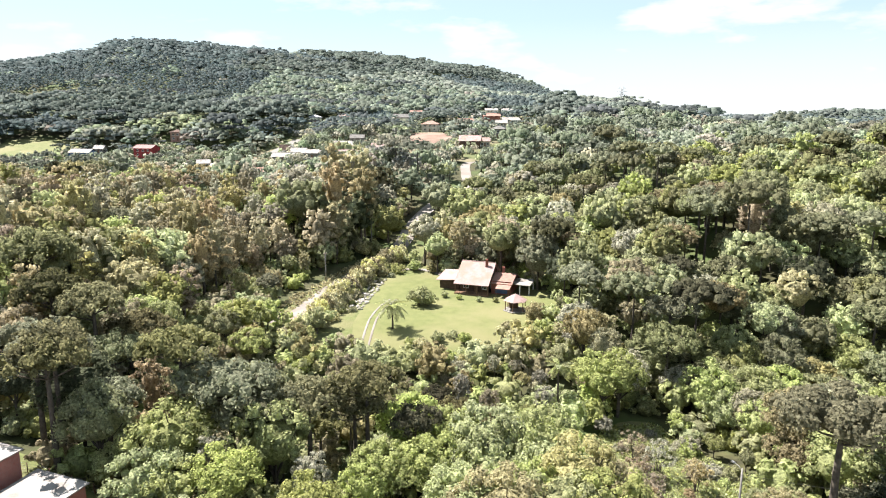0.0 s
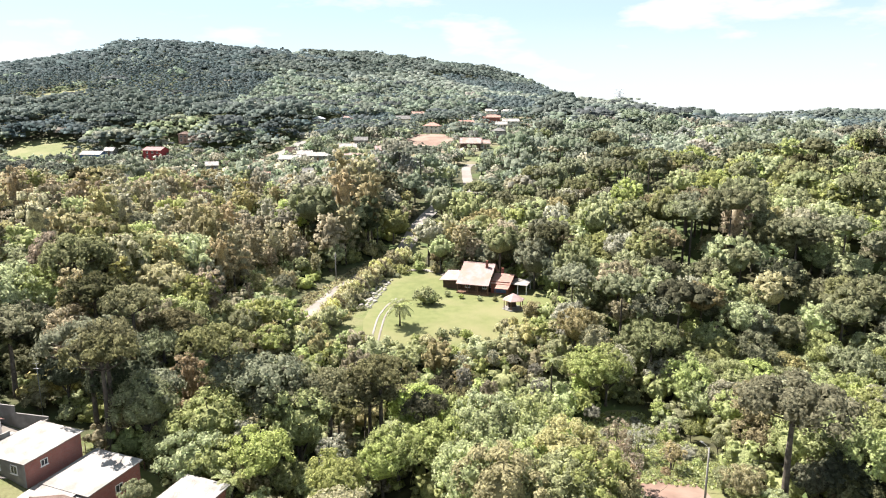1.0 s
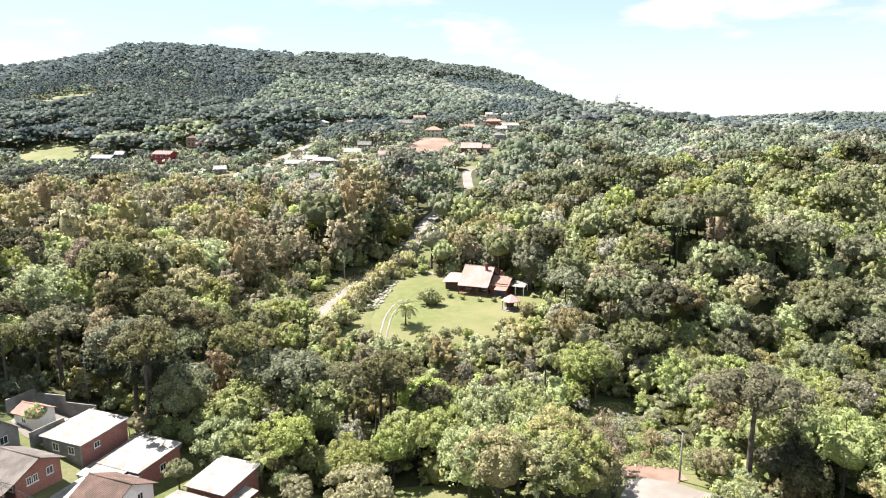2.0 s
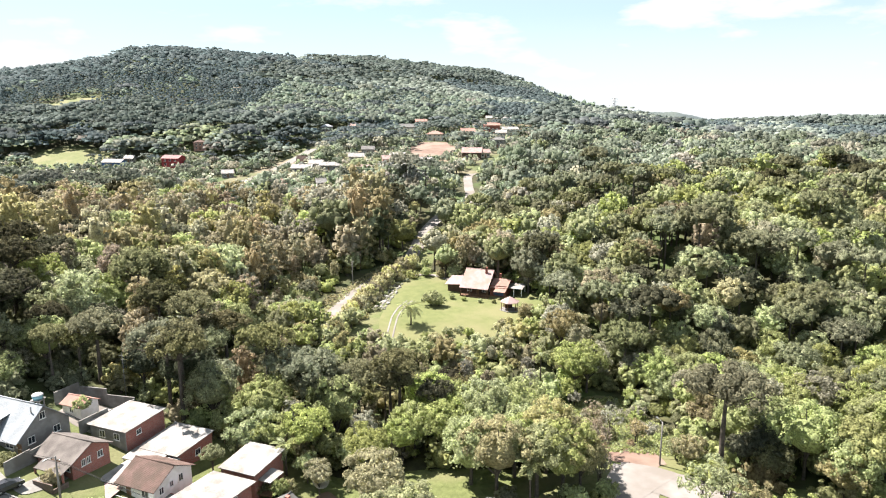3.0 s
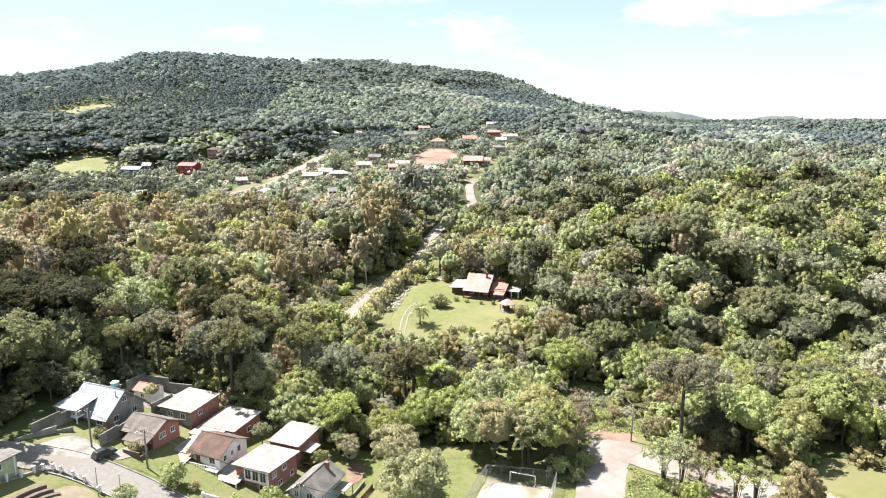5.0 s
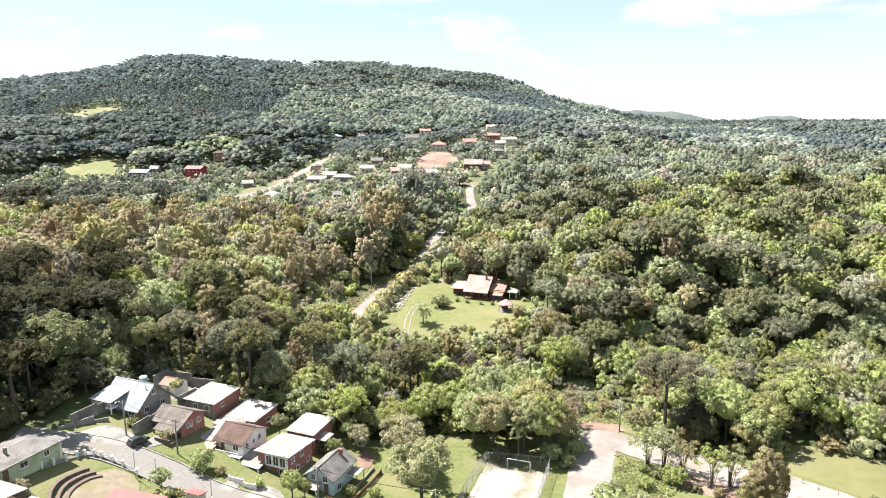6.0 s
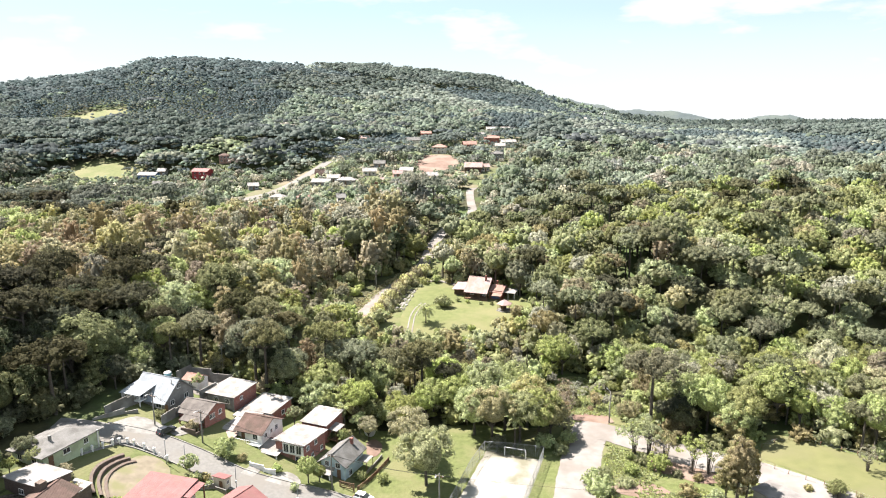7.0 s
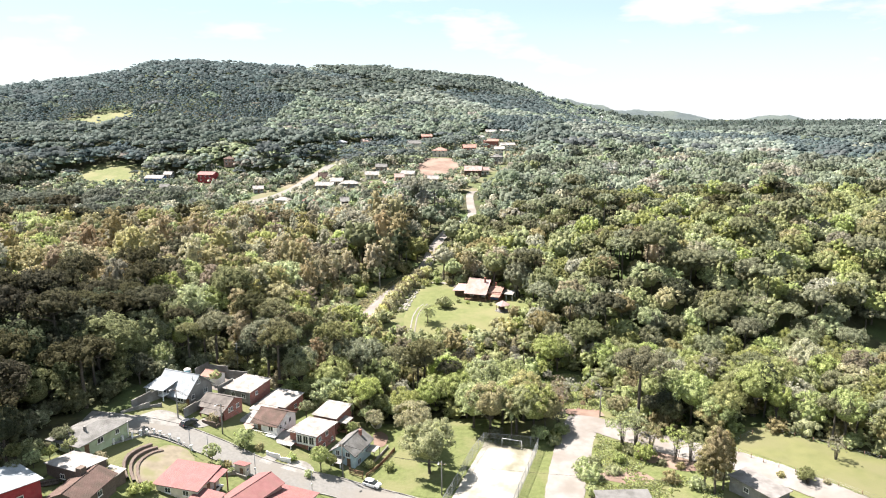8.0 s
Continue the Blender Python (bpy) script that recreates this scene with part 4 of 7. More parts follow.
# the trees nearest the flight, each one a thing of its own
NX, NY = scatter(-125, 130, 26, 126, 6.3, rng)
NK = choose(NX, NY, rng)
templates = {}
for x, y, k in zip(NX, NY, NK):
    variant = int(rng.integers(0, 3))
    kind, tone = KINDS[k]
    s, turn, tall = rng.uniform(0.75, 1.2) * float(cap(np.array([x]), np.array([y]))[0]), rng.uniform(0, 360), rng.uniform(0.88, 1.15)
    key = (k, variant)
    if key not in templates:
        name = {"umbrella": "umbrella_pine", "feather": "gum_tree", "conifer": "pine_tree"}.get(kind, "broadleaf_tree")
        templates[key] = tree(kind, tone, 100 + k * 7 + variant, 1350, 0.21, name, LABELS[KINDS[k]])
        tagged(templates[key], group="trees of the near wood")
        put(templates[key], x, y, s, turn, tall, first=True)
    else:
        put(templates[key], x, y, s, turn, tall)


def wood(name, X, Y, rng, detail, sprays_n, size, variants, label, low=0.75, high=1.2, lots=None, leaves=LEAVES, wide=1.0):
    """A stretch of wood too deep to count: trees of all kinds in one mesh."""
    K = choose(X, Y, rng) if lots is None else np.asarray(lots)
    tones = list(leaves)
    mats = [BARK, *leaves.values()]
    Vs, Fs, Is, Ts, n = [], [], [], [], 0
    for k in range(len(KINDS)):
        for v in range(variants):
            here = np.nonzero((K == k) & (np.arange(len(K)) % variants == v))[0]
            if not len(here):
                continue
            g = np.random.default_rng(500 + k * 11 + v)
            kind, tone = KINDS[k]
            broad = math.sqrt(wide) * 1.15 if kind == "conifer" else wide
            (tv, tf), (cv, cf) = tree_shape(kind, g, detail, sprays_n, size)
            tv, tf = tube([(0, 0, -0.8), (0, 0, tv[:, 2].max() * 0.8)], [0.3, 0.12], 4 if sprays_n > 20 else 3)
            if sprays_n < 6:
                tv, tf = tv[:0], tf[:0]
            V0, F0 = join([(tv, tf), (cv, cf)])
            I0 = np.concatenate([np.zeros(len(tf), np.int32), np.full(len(cf), 1 + tones.index(tone), np.int32)])
            a, s, t = rng.uniform(0, 6.28, len(here)), rng.uniform(low, high, len(here)) * (cap(X[here], Y[here]) if lots is None else 1), rng.uniform(0.88, 1.15, len(here))
            ca, sa = np.cos(a)[:, None] * broad, np.sin(a)[:, None] * broad
            x, y, z = V0[:, 0], V0[:, 1], V0[:, 2]
            P = np.stack([(x * ca - y * sa) * s[:, None] + X[here][:, None], (x * sa + y * ca) * s[:, None] + Y[here][:, None],
                          z * (s * t)[:, None] + ground(X[here], Y[here])[:, None]], 2)
            Vs.append(P.reshape(-1, 3))
            Fs.append((F0[None] + (np.arange(len(here)) * len(V0))[:, None, None] + n).reshape(-1, 4))
            Is.append(np.tile(I0, len(here)))
            Ts.append(np.repeat(rng.uniform(0, 1, len(here)), len(V0)))
            n += len(here) * len(V0)
    me = quads(name, np.concatenate(Vs), np.concatenate(Fs), mats, np.concatenate(Is), np.concatenate(Ts), smooth=True)
    return tagged(new(name, me), label, "forest", kind="stuff")


# young growth between the near trees
X, Y = scatter(-125, 130, 26, 127, 4.9, rng)
low_kinds = [13, 14, 13, 15, 14, 13, 15]
X2, Y2 = scatter(-80, 48, 126, 240, 5.2, rng)
X, Y = np.append(X, X2), np.append(Y, Y2)
wood("undergrowth", X, Y, rng, 0.6, 110, 0.22, 3, "undergrowth of young trees and bushes in the near wood", 1.2, 2.3, [18 if x < -70 and y < 126 else 15 if -6 < x < 48 and y < 112 else low_kinds[i % 7] for i, (x, y) in enumerate(zip(X, Y))])
X, Y = scatter(-190, 190, 126, 180, 6.7, rng)
wood("mixed_wood", X, Y, rng, 0.9, 340, 0.29, 5, "mixed broadleaf wood round the clearing", 0.8, 1.4)
X, Y = scatter(-245, 245, 180, 250, 6.7, rng)
wood("mixed_wood", X, Y, rng, 0.7, 140, 0.38, 5, "mixed broadleaf wood with gum trees and umbrella pines", 0.8, 1.45)
X, Y = scatter(-370, 370, 250, 430, 7.4, rng)
wood("mixed_wood", X, Y, rng, 0.42, 38, 0.7, 5, "mixed wood across the valley", 0.8, 1.45, leaves=HAZED_VALLEY_LEAVES, wide=1.12)
X, Y = scatter(-330, 90, 262, 560, 6.4, rng)
keep = cap(X, Y) < 0.75
X, Y = X[keep], Y[keep]
wood("village_thicket", X, Y, rng, 0.3, 8, 0.7, 4, "hedges and bushes between the village gardens", 1.1, 2.4, [(13, 14, 15, 18, 13)[i % 5] for i in range(len(X))], HAZED_VALLEY_LEAVES)
X, Y = scatter(-600, 600, 430, 760, 7.6, rng)
wood("hillside_wood", X, Y, rng, 0.24, 5, 0.8, 5, "dark mixed wood on the rising hillside", 0.85, 1.4, leaves=HAZED_FAR_LEAVES, wide=1.75)
X, Y = scatter(-1000, 1000, 760, 1500, 12.0, rng)
wood("far_wood", X, Y, rng, 0.16, 1, 1.0, 5, "far wood over the long hill", 0.95, 1.5, leaves=HAZED_FAR_LEAVES, wide=2.05)
X, Y = scatter(-200, 1900, 1500, 2600, 24.0, rng)
wood("far_wood", X, Y, rng, 0.12, 8, 4.0, 3, "distant wood towards the horizon", 1.4, 1.9, leaves=HAZED_FAR_LEAVES)


# ---- houses ----
def plaster(name, dark, light, stain):
    return material(name, dark, light, 1.1, 0.85, stain=stain, stain_scale=0.5, bump_height=0.008, bump_scale=12)


def brickwork(name, one, two, mortar):
    m = material(name, one, two, 0.7, 0.9)
    nt = m.node_tree
    bsdf = nt.nodes["Principled BSDF"]
    co = nt.nodes.new("ShaderNodeTexCoord")
    sep = nt.nodes.new("ShaderNodeSeparateXYZ")
    add = nt.nodes.new("ShaderNodeMath")
    comb = nt.nodes.new("ShaderNodeCombineXYZ")
    br = nt.nodes.new("ShaderNodeTexBrick")
    br.inputs["Scale"].default_value = 1.0
    br.inputs["Brick Width"].default_value, br.inputs["Row Height"].default_value, br.inputs["Mortar Size"].default_value = 0.3, 0.16, 0.012
    br.inputs["Color1"].default_value, br.inputs["Color2"].default_value, br.inputs["Mortar"].default_value = (*one, 1), (*two, 1), (*mortar, 1)
    nt.links.new(co.outputs["Object"], sep.inputs[0])
    nt.links.new(sep.outputs[0], add.inputs[0])
    nt.links.new(sep.outputs[1], add.inputs[1])
    nt.links.new(add.outputs[0], comb.inputs[0])
    nt.links.new(sep.outputs[2], comb.inputs[1])
    nt.links.new(comb.outputs[0], br.inputs["Vector"])
    mix = nt.nodes.new("ShaderNodeMixRGB")
    mix.blend_type = "MULTIPLY"
    mix.inputs[0].default_value = 0.6
    nz = nt.nodes.new("ShaderNodeTexNoise")
    nz.inputs["Scale"].default_value = 0.9
    nt.links.new(co.outputs["Object"], nz.inputs["Vector"])
    ramp = nt.nodes.new("ShaderNodeValToRGB")
    ramp.color_ramp.elements[0].color, ramp.color_ramp.elements[1].color = (0.5, 0.47, 0.45, 1), (1.15, 1.1, 1.1, 1)
    nt.links.new(nz.outputs["Fac"], ramp.inputs["Fac"])
    nt.links.new(br.outputs["Color"], mix.inputs[1])
    nt.links.new(ramp.outputs["Color"], mix.inputs[2])
    nt.links.new(mix.outputs[0], bsdf.inputs["Base Color"])
    return m


MAT = {
    "white": plaster("white_plaster", (0.74, 0.73, 0.72), (0.82, 0.81, 0.80), (0.62, 0.60, 0.57)),
    "grey_wall": plaster("grey_plaster", (0.194, 0.187, 0.180), (0.252, 0.245, 0.238), (0.158, 0.151, 0.144)),
    "cream": plaster("cream_plaster", (0.50, 0.45, 0.38), (0.60, 0.55, 0.48), (0.42, 0.38, 0.32)),
    "rose": plaster("rose_plaster", (0.331, 0.194, 0.166), (0.389, 0.245, 0.209), (0.274, 0.173, 0.144)),
    "crimson": plaster("crimson_paint", (0.259, 0.032, 0.040), (0.331, 0.054, 0.058), (0.216, 0.043, 0.043)),
    "cobalt": plaster("blue_paint", (0.072, 0.122, 0.259), (0.101, 0.166, 0.317), (0.072, 0.108, 0.202)),
    "pale_blue": plaster("pale_blue_paint", (0.36, 0.46, 0.52), (0.43, 0.53, 0.58), (0.30, 0.38, 0.43)),
    "green_wall": plaster("pale_green_paint", (0.37, 0.43, 0.29), (0.44, 0.50, 0.35), (0.31, 0.35, 0.24)),
    "dark_wood": material("dark_wood", (0.050, 0.032, 0.023), (0.101, 0.061, 0.043), 2.2, 0.7, bump_height=0.01),
    "brick": brickwork("orange_brick", (0.262, 0.098, 0.080), (0.325, 0.132, 0.108), (0.27, 0.21, 0.185)),
    "brick_red": brickwork("red_brick", (0.216, 0.072, 0.054), (0.274, 0.101, 0.072), (0.202, 0.144, 0.122)),
    "stone_wall": brickwork("dark_brick", (0.104, 0.077, 0.065), (0.142, 0.110, 0.091), (0.130, 0.117, 0.104)),
    "white_sheet": ribbed("white_sheet", (0.215, 0.205, 0.196), (0.265, 0.254, 0.243), 0.18, "X", 0.03, 0.65, (0.165, 0.150, 0.137)),
    "blue_sheet": ribbed("pale_blue_sheet", (0.235, 0.258, 0.280), (0.275, 0.295, 0.315), 0.18, "X", 0.03, 0.5, (0.205, 0.225, 0.245)),
    "grey_sheet": ribbed("grey_sheet", (0.113, 0.109, 0.104), (0.150, 0.146, 0.142), 0.18, "X", 0.03, 0.8, (0.087, 0.084, 0.079)),
    "old_sheet": ribbed("old_cement_sheet", (0.080, 0.070, 0.065), (0.117, 0.104, 0.096), 0.18, "X", 0.03, 0.9, (0.140, 0.124, 0.114)),
    "cement_slab": material("cement_slab", (0.150, 0.140, 0.134), (0.190, 0.178, 0.170), 1.0, 0.9, stain=(0.120, 0.110, 0.104), stain_scale=0.4, bump_height=0.01),
    "old_tile": ribbed("old_clay_tile", (0.092, 0.058, 0.049), (0.134, 0.088, 0.074), 0.24, "X", 0.05, 0.9, (0.081, 0.057, 0.046), courses=0.36),
    "pink_tile": ribbed("pink_clay_tile", (0.254, 0.144, 0.115), (0.300, 0.178, 0.144), 0.24, "X", 0.04, 0.85, (0.230, 0.144, 0.121), courses=0.36),
    "pale_tile": ribbed("pale_clay_tile", (0.297, 0.207, 0.199), (0.344, 0.246, 0.239), 0.24, "X", 0.04, 0.85, (0.265, 0.196, 0.161), courses=0.36),
    "red_sheet": ribbed("red_sheet", (0.158, 0.066, 0.064), (0.200, 0.090, 0.087), 0.2, "X", 0.025, 0.7, (0.165, 0.078, 0.072)),
    "trim": material("white_trim", (0.64, 0.63, 0.62), (0.74, 0.73, 0.72), 2.0, 0.6),
    "wood": material("brown_wood", (0.115, 0.065, 0.040), (0.194, 0.115, 0.072), 2.5, 0.7, bump_height=0.01),
    "rubber": material("rubber", (0.011, 0.011, 0.011), (0.022, 0.022, 0.022), 4, 0.8),
    "steel": material("galvanised_steel", (0.216, 0.223, 0.230), (0.288, 0.295, 0.302), 3, 0.45, metal=0.7),
    "terracotta": material("terracotta", (0.259, 0.108, 0.072), (0.317, 0.144, 0.094), 1.5, 0.85),
    "tank": material("tank_plastic", (0.144, 0.302, 0.360), (0.194, 0.360, 0.410), 1.5, 0.5),
}
GLASS = bpy.data.materials.new("window_glass")
GLASS.use_nodes = True
_b = GLASS.node_tree.nodes["Principled BSDF"]
_b.inputs["Base Color"].default_value = (0.03, 0.036, 0.042, 1)
_b.inputs["Roughness"].default_value = 0.08


def hull(bm, pts):
    """A convex solid round some points."""
    vs = [bm.verts.new(p) for p in pts]
    out = bmesh.ops.convex_hull(bm, input=vs)
    loose = [v for v in vs if v.is_valid and not v.link_faces]
    bmesh.ops.delete(bm, geom=loose, context="VERTS")
    return out


def box(bm, x0, x1, y0, y1, z0, z1):
    vs = [bm.verts.new((x, y, z)) for x in (x0, x1) for y in (y0, y1) for z in (z0, z1)]
    for f in ((0, 1, 3, 2), (4, 6, 7, 5), (0, 4, 5, 1), (2, 3, 7, 6), (0, 2, 6, 4), (1, 5, 7, 3)):
        bm.faces.new([vs[i] for i in f])
    return bm


def slab(bm, four, t):
    """A sloping plate of thickness t below its four corners."""
    hull(bm, [*four, *[(x, y, z - t) for x, y, z in four]])


def boxed(name, x0, x1, y0, y1, z0, z1, mat, parent=None, label=""):
    return part(name, box(bmesh.new(), x0, x1, y0, y1, z0, z1), mat, parent, label)


def pipe(name, pts, r, mat, parent=None, label="", sides=7):
    radii = r if isinstance(r, (list, tuple)) else [r] * len(pts)
    V, F = tube(pts, radii, sides)
    bm = bmesh.new()
    vs = [bm.verts.new(v) for v in V]
    for f in F:
        bm.faces.new([vs[i] for i in f])
    bm.faces.new(vs[:sides])
    bm.faces.new(vs[-sides:])
    return part(name, bm, mat, parent, label, smooth=True)


def opening(house_root, wall, u, sill, w, h, W, D, kind="window", trim="trim"):
    """A window with frame, pane and sill, or a door with its handle, set on a wall: f front, b back, l left, r right."""
    spin, px, py = {"f": (0, u, -D / 2), "b": (180, u, D / 2), "r": (90, W / 2, u), "l": (-90, -W / 2, u)}[wall]
    m = pose(px, py, sill, 0, 0, spin)
    bm = bmesh.new()
    b = 0.07
    if kind == "door":
        box(bm, -w / 2, w / 2, -0.05, 0.02, 0, h)
        box(bm, -w / 2 + 0.12, w / 2 - 0.12, -0.065, -0.045, 0.15, h * 0.45)
        box(bm, -w / 2 + 0.12, w / 2 - 0.12, -0.065, -0.045, h * 0.52, h - 0.15)
        ob = part("door", bm, MAT["wood"], house_root)
        ob.matrix_basis = m
        boxed("handle", w * 0.34, w * 0.42, -0.10, -0.045, 1.0, 1.04, MAT["steel"], ob)
        return ob
    for x0, x1, z0, z1 in ((-w / 2, w / 2, 0, b), (-w / 2, w / 2, h - b, h), (-w / 2, -w / 2 + b, b, h - b), (w / 2 - b, w / 2, b, h - b), (-b / 3, b / 3, b, h - b)):
        box(bm, x0, x1, -0.07, 0.02, z0, z1)
    ob = part("window", bm, MAT[trim], house_root)
    ob.matrix_basis = m
    boxed("pane", -w / 2 + b * 0.8, w / 2 - b * 0.8, -0.03, 0.01, b * 0.8, h - b * 0.8, GLASS, ob)
    boxed("sill", -w / 2 - 0.08, w / 2 + 0.08, -0.14, 0.02, -0.07, -0.004, MAT[trim], ob)
    return ob


def house(name, label, x, y, turn, W, D, h, rise, roof, wall_mat, roof_mat, holes=(), over=0.45, lift=0.0, category="house", trim="trim", thick=0.12, gable_mat=None):
    """A house about its middle: walls, roof, windows and doors. Local x runs along the front, the front faces -y."""
    root = new(name)
    root.matrix_basis = pose(x, y, float(ground(x, y)) + lift, 0, 0, turn)
    tagged(root, label, category)
    a, b, o = W / 2, D / 2, over
    bm = bmesh.new()
    low = [(sx * a, sy * b, -1.6) for sx in (-1, 1) for sy in (-1, 1)]
    if roof == "shed":                                        # falls to the front
        hull(bm, low + [(sx * a, -b, h) for sx in (-1, 1)] + [(sx * a, b, h + rise) for sx in (-1, 1)])
    elif roof == "fall":                                      # falls to the back
        hull(bm, low + [(sx * a, -b, h + rise) for sx in (-1, 1)] + [(sx * a, b, h) for sx in (-1, 1)])
    elif roof == "gx":
        hull(bm, low + [(sx * a, sy * b, h) for sx in (-1, 1) for sy in (-1, 1)] + [(sx * a, 0, h + rise) for sx in (-1, 1)])
    elif roof == "gy":
        hull(bm, low + [(sx * a, sy * b, h) for sx in (-1, 1) for sy in (-1, 1)] + [(0, sy * b, h + rise) for sy in (-1, 1)])
    else:
        hull(bm, low + [(sx * a, sy * b, h) for sx in (-1, 1) for sy in (-1, 1)])
    part("wall", bm, MAT[wall_mat], root)
    bm = bmesh.new()
    t, e = thick, 0.02 + thick
    if roof in ("shed", "fall"):
        k = rise / D * (1 if roof == "shed" else -1)
        z0 = (h if roof == "shed" else h + rise) + e
        slab(bm, [(-a - o, -b - o, z0 - k * o), (a + o, -b - o, z0 - k * o), (a + o, b + o, z0 + k * (D + o)), (-a - o, b + o, z0 + k * (D + o))], t)
    elif roof == "gx":
        k = rise / b
        for s in (-1, 1):
            slab(bm, [(-a - o, s * (b + o), h + e - k * o), (a + o, s * (b + o), h + e - k * o), (a + o, 0, h + rise + e), (-a - o, 0, h + rise + e)], t)
    elif roof == "gy":
        k = rise / a
        for s in (-1, 1):
            slab(bm, [(s * (a + o), -b - o, h + e - k * o), (s * (a + o), b + o, h + e - k * o), (0, b + o, h + rise + e), (0, -b - o, h + rise + e)], t)
    elif roof == "hip":
        rid = max(a, b) - min(a, b)
        top = [(-rid, 0, h + rise + e), (rid, 0, h + rise + e)] if a > b else [(0, -rid, h + rise + e), (0, rid, h + rise + e)]
        hull(bm, [(sx * (a + o), sy * (b + o), z) for sx in (-1, 1) for sy in (-1, 1) for z in (h - 0.02, h + e)] + top)
    else:
        box(bm, -a - o, a + o, -b - o, b + o, h, h + e)
    rf = part("roof", bm, MAT[roof_mat], root)
    if roof == "gy":                                          # ribs run down the slope
        rf.data.transform(Matrix.Rotation(radians(-90), 4, "Z"))
        rf.rotation_euler = (0, 0, radians(90))
    if roof == "gx":
        pipe("ridge_cap", [(-a - o, 0, h + rise + e - 0.02), (a + o, 0, h + rise + e - 0.02)], 0.13, MAT[roof_mat], rf)
    if roof == "gy":
        pipe("ridge_cap", [(-b - o, 0, h + rise + e - 0.02), (b + o, 0, h + rise + e - 0.02)], 0.13, MAT[roof_mat], rf)
    for wall, u, sill, w, hh, *kind in holes:
        opening(root, wall, u, sill, w, hh, W, D, kind[0] if kind else "window", trim)
    return root


def post(root, x, y, z0, z1, mat="trim", r=0.09, name="post"):
    return boxed(name, x - r, x + r, y - r, y + r, z0, z1, MAT[mat], root)


def railing(root, x0, x1, y, z, h=0.95, n=9, mat="trim"):
    rail = boxed("railing", x0, x1, y - 0.04, y + 0.04, z + h - 0.08, z + h, MAT[mat], root)
    boxed("rail", x0, x1, y - 0.03, y + 0.03, z + 0.08, z + 0.14, MAT[mat], rail)
    for k in range(n):
        u = x0 + (x1 - x0) * (k + 0.5) / n
        boxed("baluster", u - 0.03, u + 0.03, y - 0.03, y + 0.03, z + 0.14, z + h - 0.08, MAT[mat], rail)


T = -21.6                                                     # the street's houses stand square to it
# pale two-storey house at the street's end
h1 = house("house", "grey house with pale blue sheet roof and white balcony", -70.4, 64.8, T, 9.8, 9.0, 2.6, 3.8, "gx", "grey_wall", "blue_sheet",
           [("f", 3.2, 1.0, 1.7, 1.2), ("f", 5.4, 0, 0.9, 2.1, "door"), ("r", -2.2, 1.0, 1.2, 1.2), ("r", 2.2, 1.0, 1.2, 1.2), ("r", 0, 4.2, 1.0, 1.2), ("f", -4.6, 0.9, 1.3, 1.2), ("f", -2.2, 0, 0.95, 2.1, "door")], 0.6, lift=-0.8)
boxed("upper_wall", -5.2, -0.3, -4.75, -2.4, 2.75, 4.3, MAT["grey_wall"], h1)
for u in (-4.0, -1.6):
    opening(h1, "f", u, 2.8, 1.5, 1.35, 10.6, 9.54)
boxed("balcony", -5.6, -0.2, -6.6, -4.6, 2.55, 2.75, MAT["trim"], h1)
railing(h1, -5.6, -0.2, -6.5, 2.75, 1.0, 14)
for k in (-5.5, -3.7, -1.9, -0.3):
    post(h1, k, -6.45, -1.2, 4.2)
bm = bmesh.new()
slab(bm, [(-5.9, -6.9, 4.25), (0.2, -6.9, 4.25), (0.2, -1.6, 5.1), (-5.9, -1.6, 5.1)], 0.12)
part("porch_roof", bm, MAT["blue_sheet"], h1)
pipe("vent_pipe", [(4.2, -1.2, 5.2), (4.2, -1.2, 6.6)], 0.09, MAT["steel"], h1)

# old cement-sheet roofed brick house
h2 = house("house", "small brick house with weathered dark cement-sheet roof", -59.4, 59.6, T, 7.2, 6.6, 2.6, 1.6, "gx", "brick", "old_sheet",
           [("r", -1.4, 1.0, 0.7, 1.1), ("r", -0.5, 1.0, 0.7, 1.1), ("r", 1.6, 1.0, 1.0, 1.1), ("f", 2.4, 0.9, 1.5, 1.2), ("f", 0.2, 0, 0.9, 2.1, "door")], 0.6)
bm = bmesh.new()
slab(bm, [(-1.6, -5.5, 1.75), (4.1, -5.5, 1.75), (4.1, -3.8, 2.42), (-1.6, -3.8, 2.42)], 0.1)
part("porch_roof", bm, MAT["old_sheet"], h2)
for k in (-1.6, 1.2, 4.1):
    post(h2, k, -5.3, -0.8, 1.75, "brick", 0.12)

# two-storey house with bare brick flank
h3 = house("house", "unfinished two-storey brick house with pale flat roof", -56.1, 70.4, T, 7.8, 8.2, 4.4, 0.5, "shed", "brick", "white_sheet",
           [("r", -1.5, 2.9, 1.0, 0.9), ("l", 0, 2.9, 1.2, 1.1)], 0.35, lift=-1.3)
bm = bmesh.new()
box(bm, -3.9, 3.9, -4.22, -4.11, -1.4, 4.3)
front = part("plaster_front", bm, MAT["grey_wall"], h3, "grey plastered front")
for u in (-1.2, 2.0):
    ob = opening(h3, "f", u, 2.7, 1.2, 1.2, 7.8, 8.46)
boxed("terrace_floor", -5.6, -3.92, -4.0, 1.0, 2.7, 2.9, MAT["cream"], h3)
for yy in (-3.6, -1.4, 0.8):
    post(h3, -5.5, yy, -1.2, 4.4, "brick", 0.14)
boxed("terrace_roof", -5.9, -4.26, -4.3, 1.3, 4.4, 4.5, MAT["white_sheet"], h3)

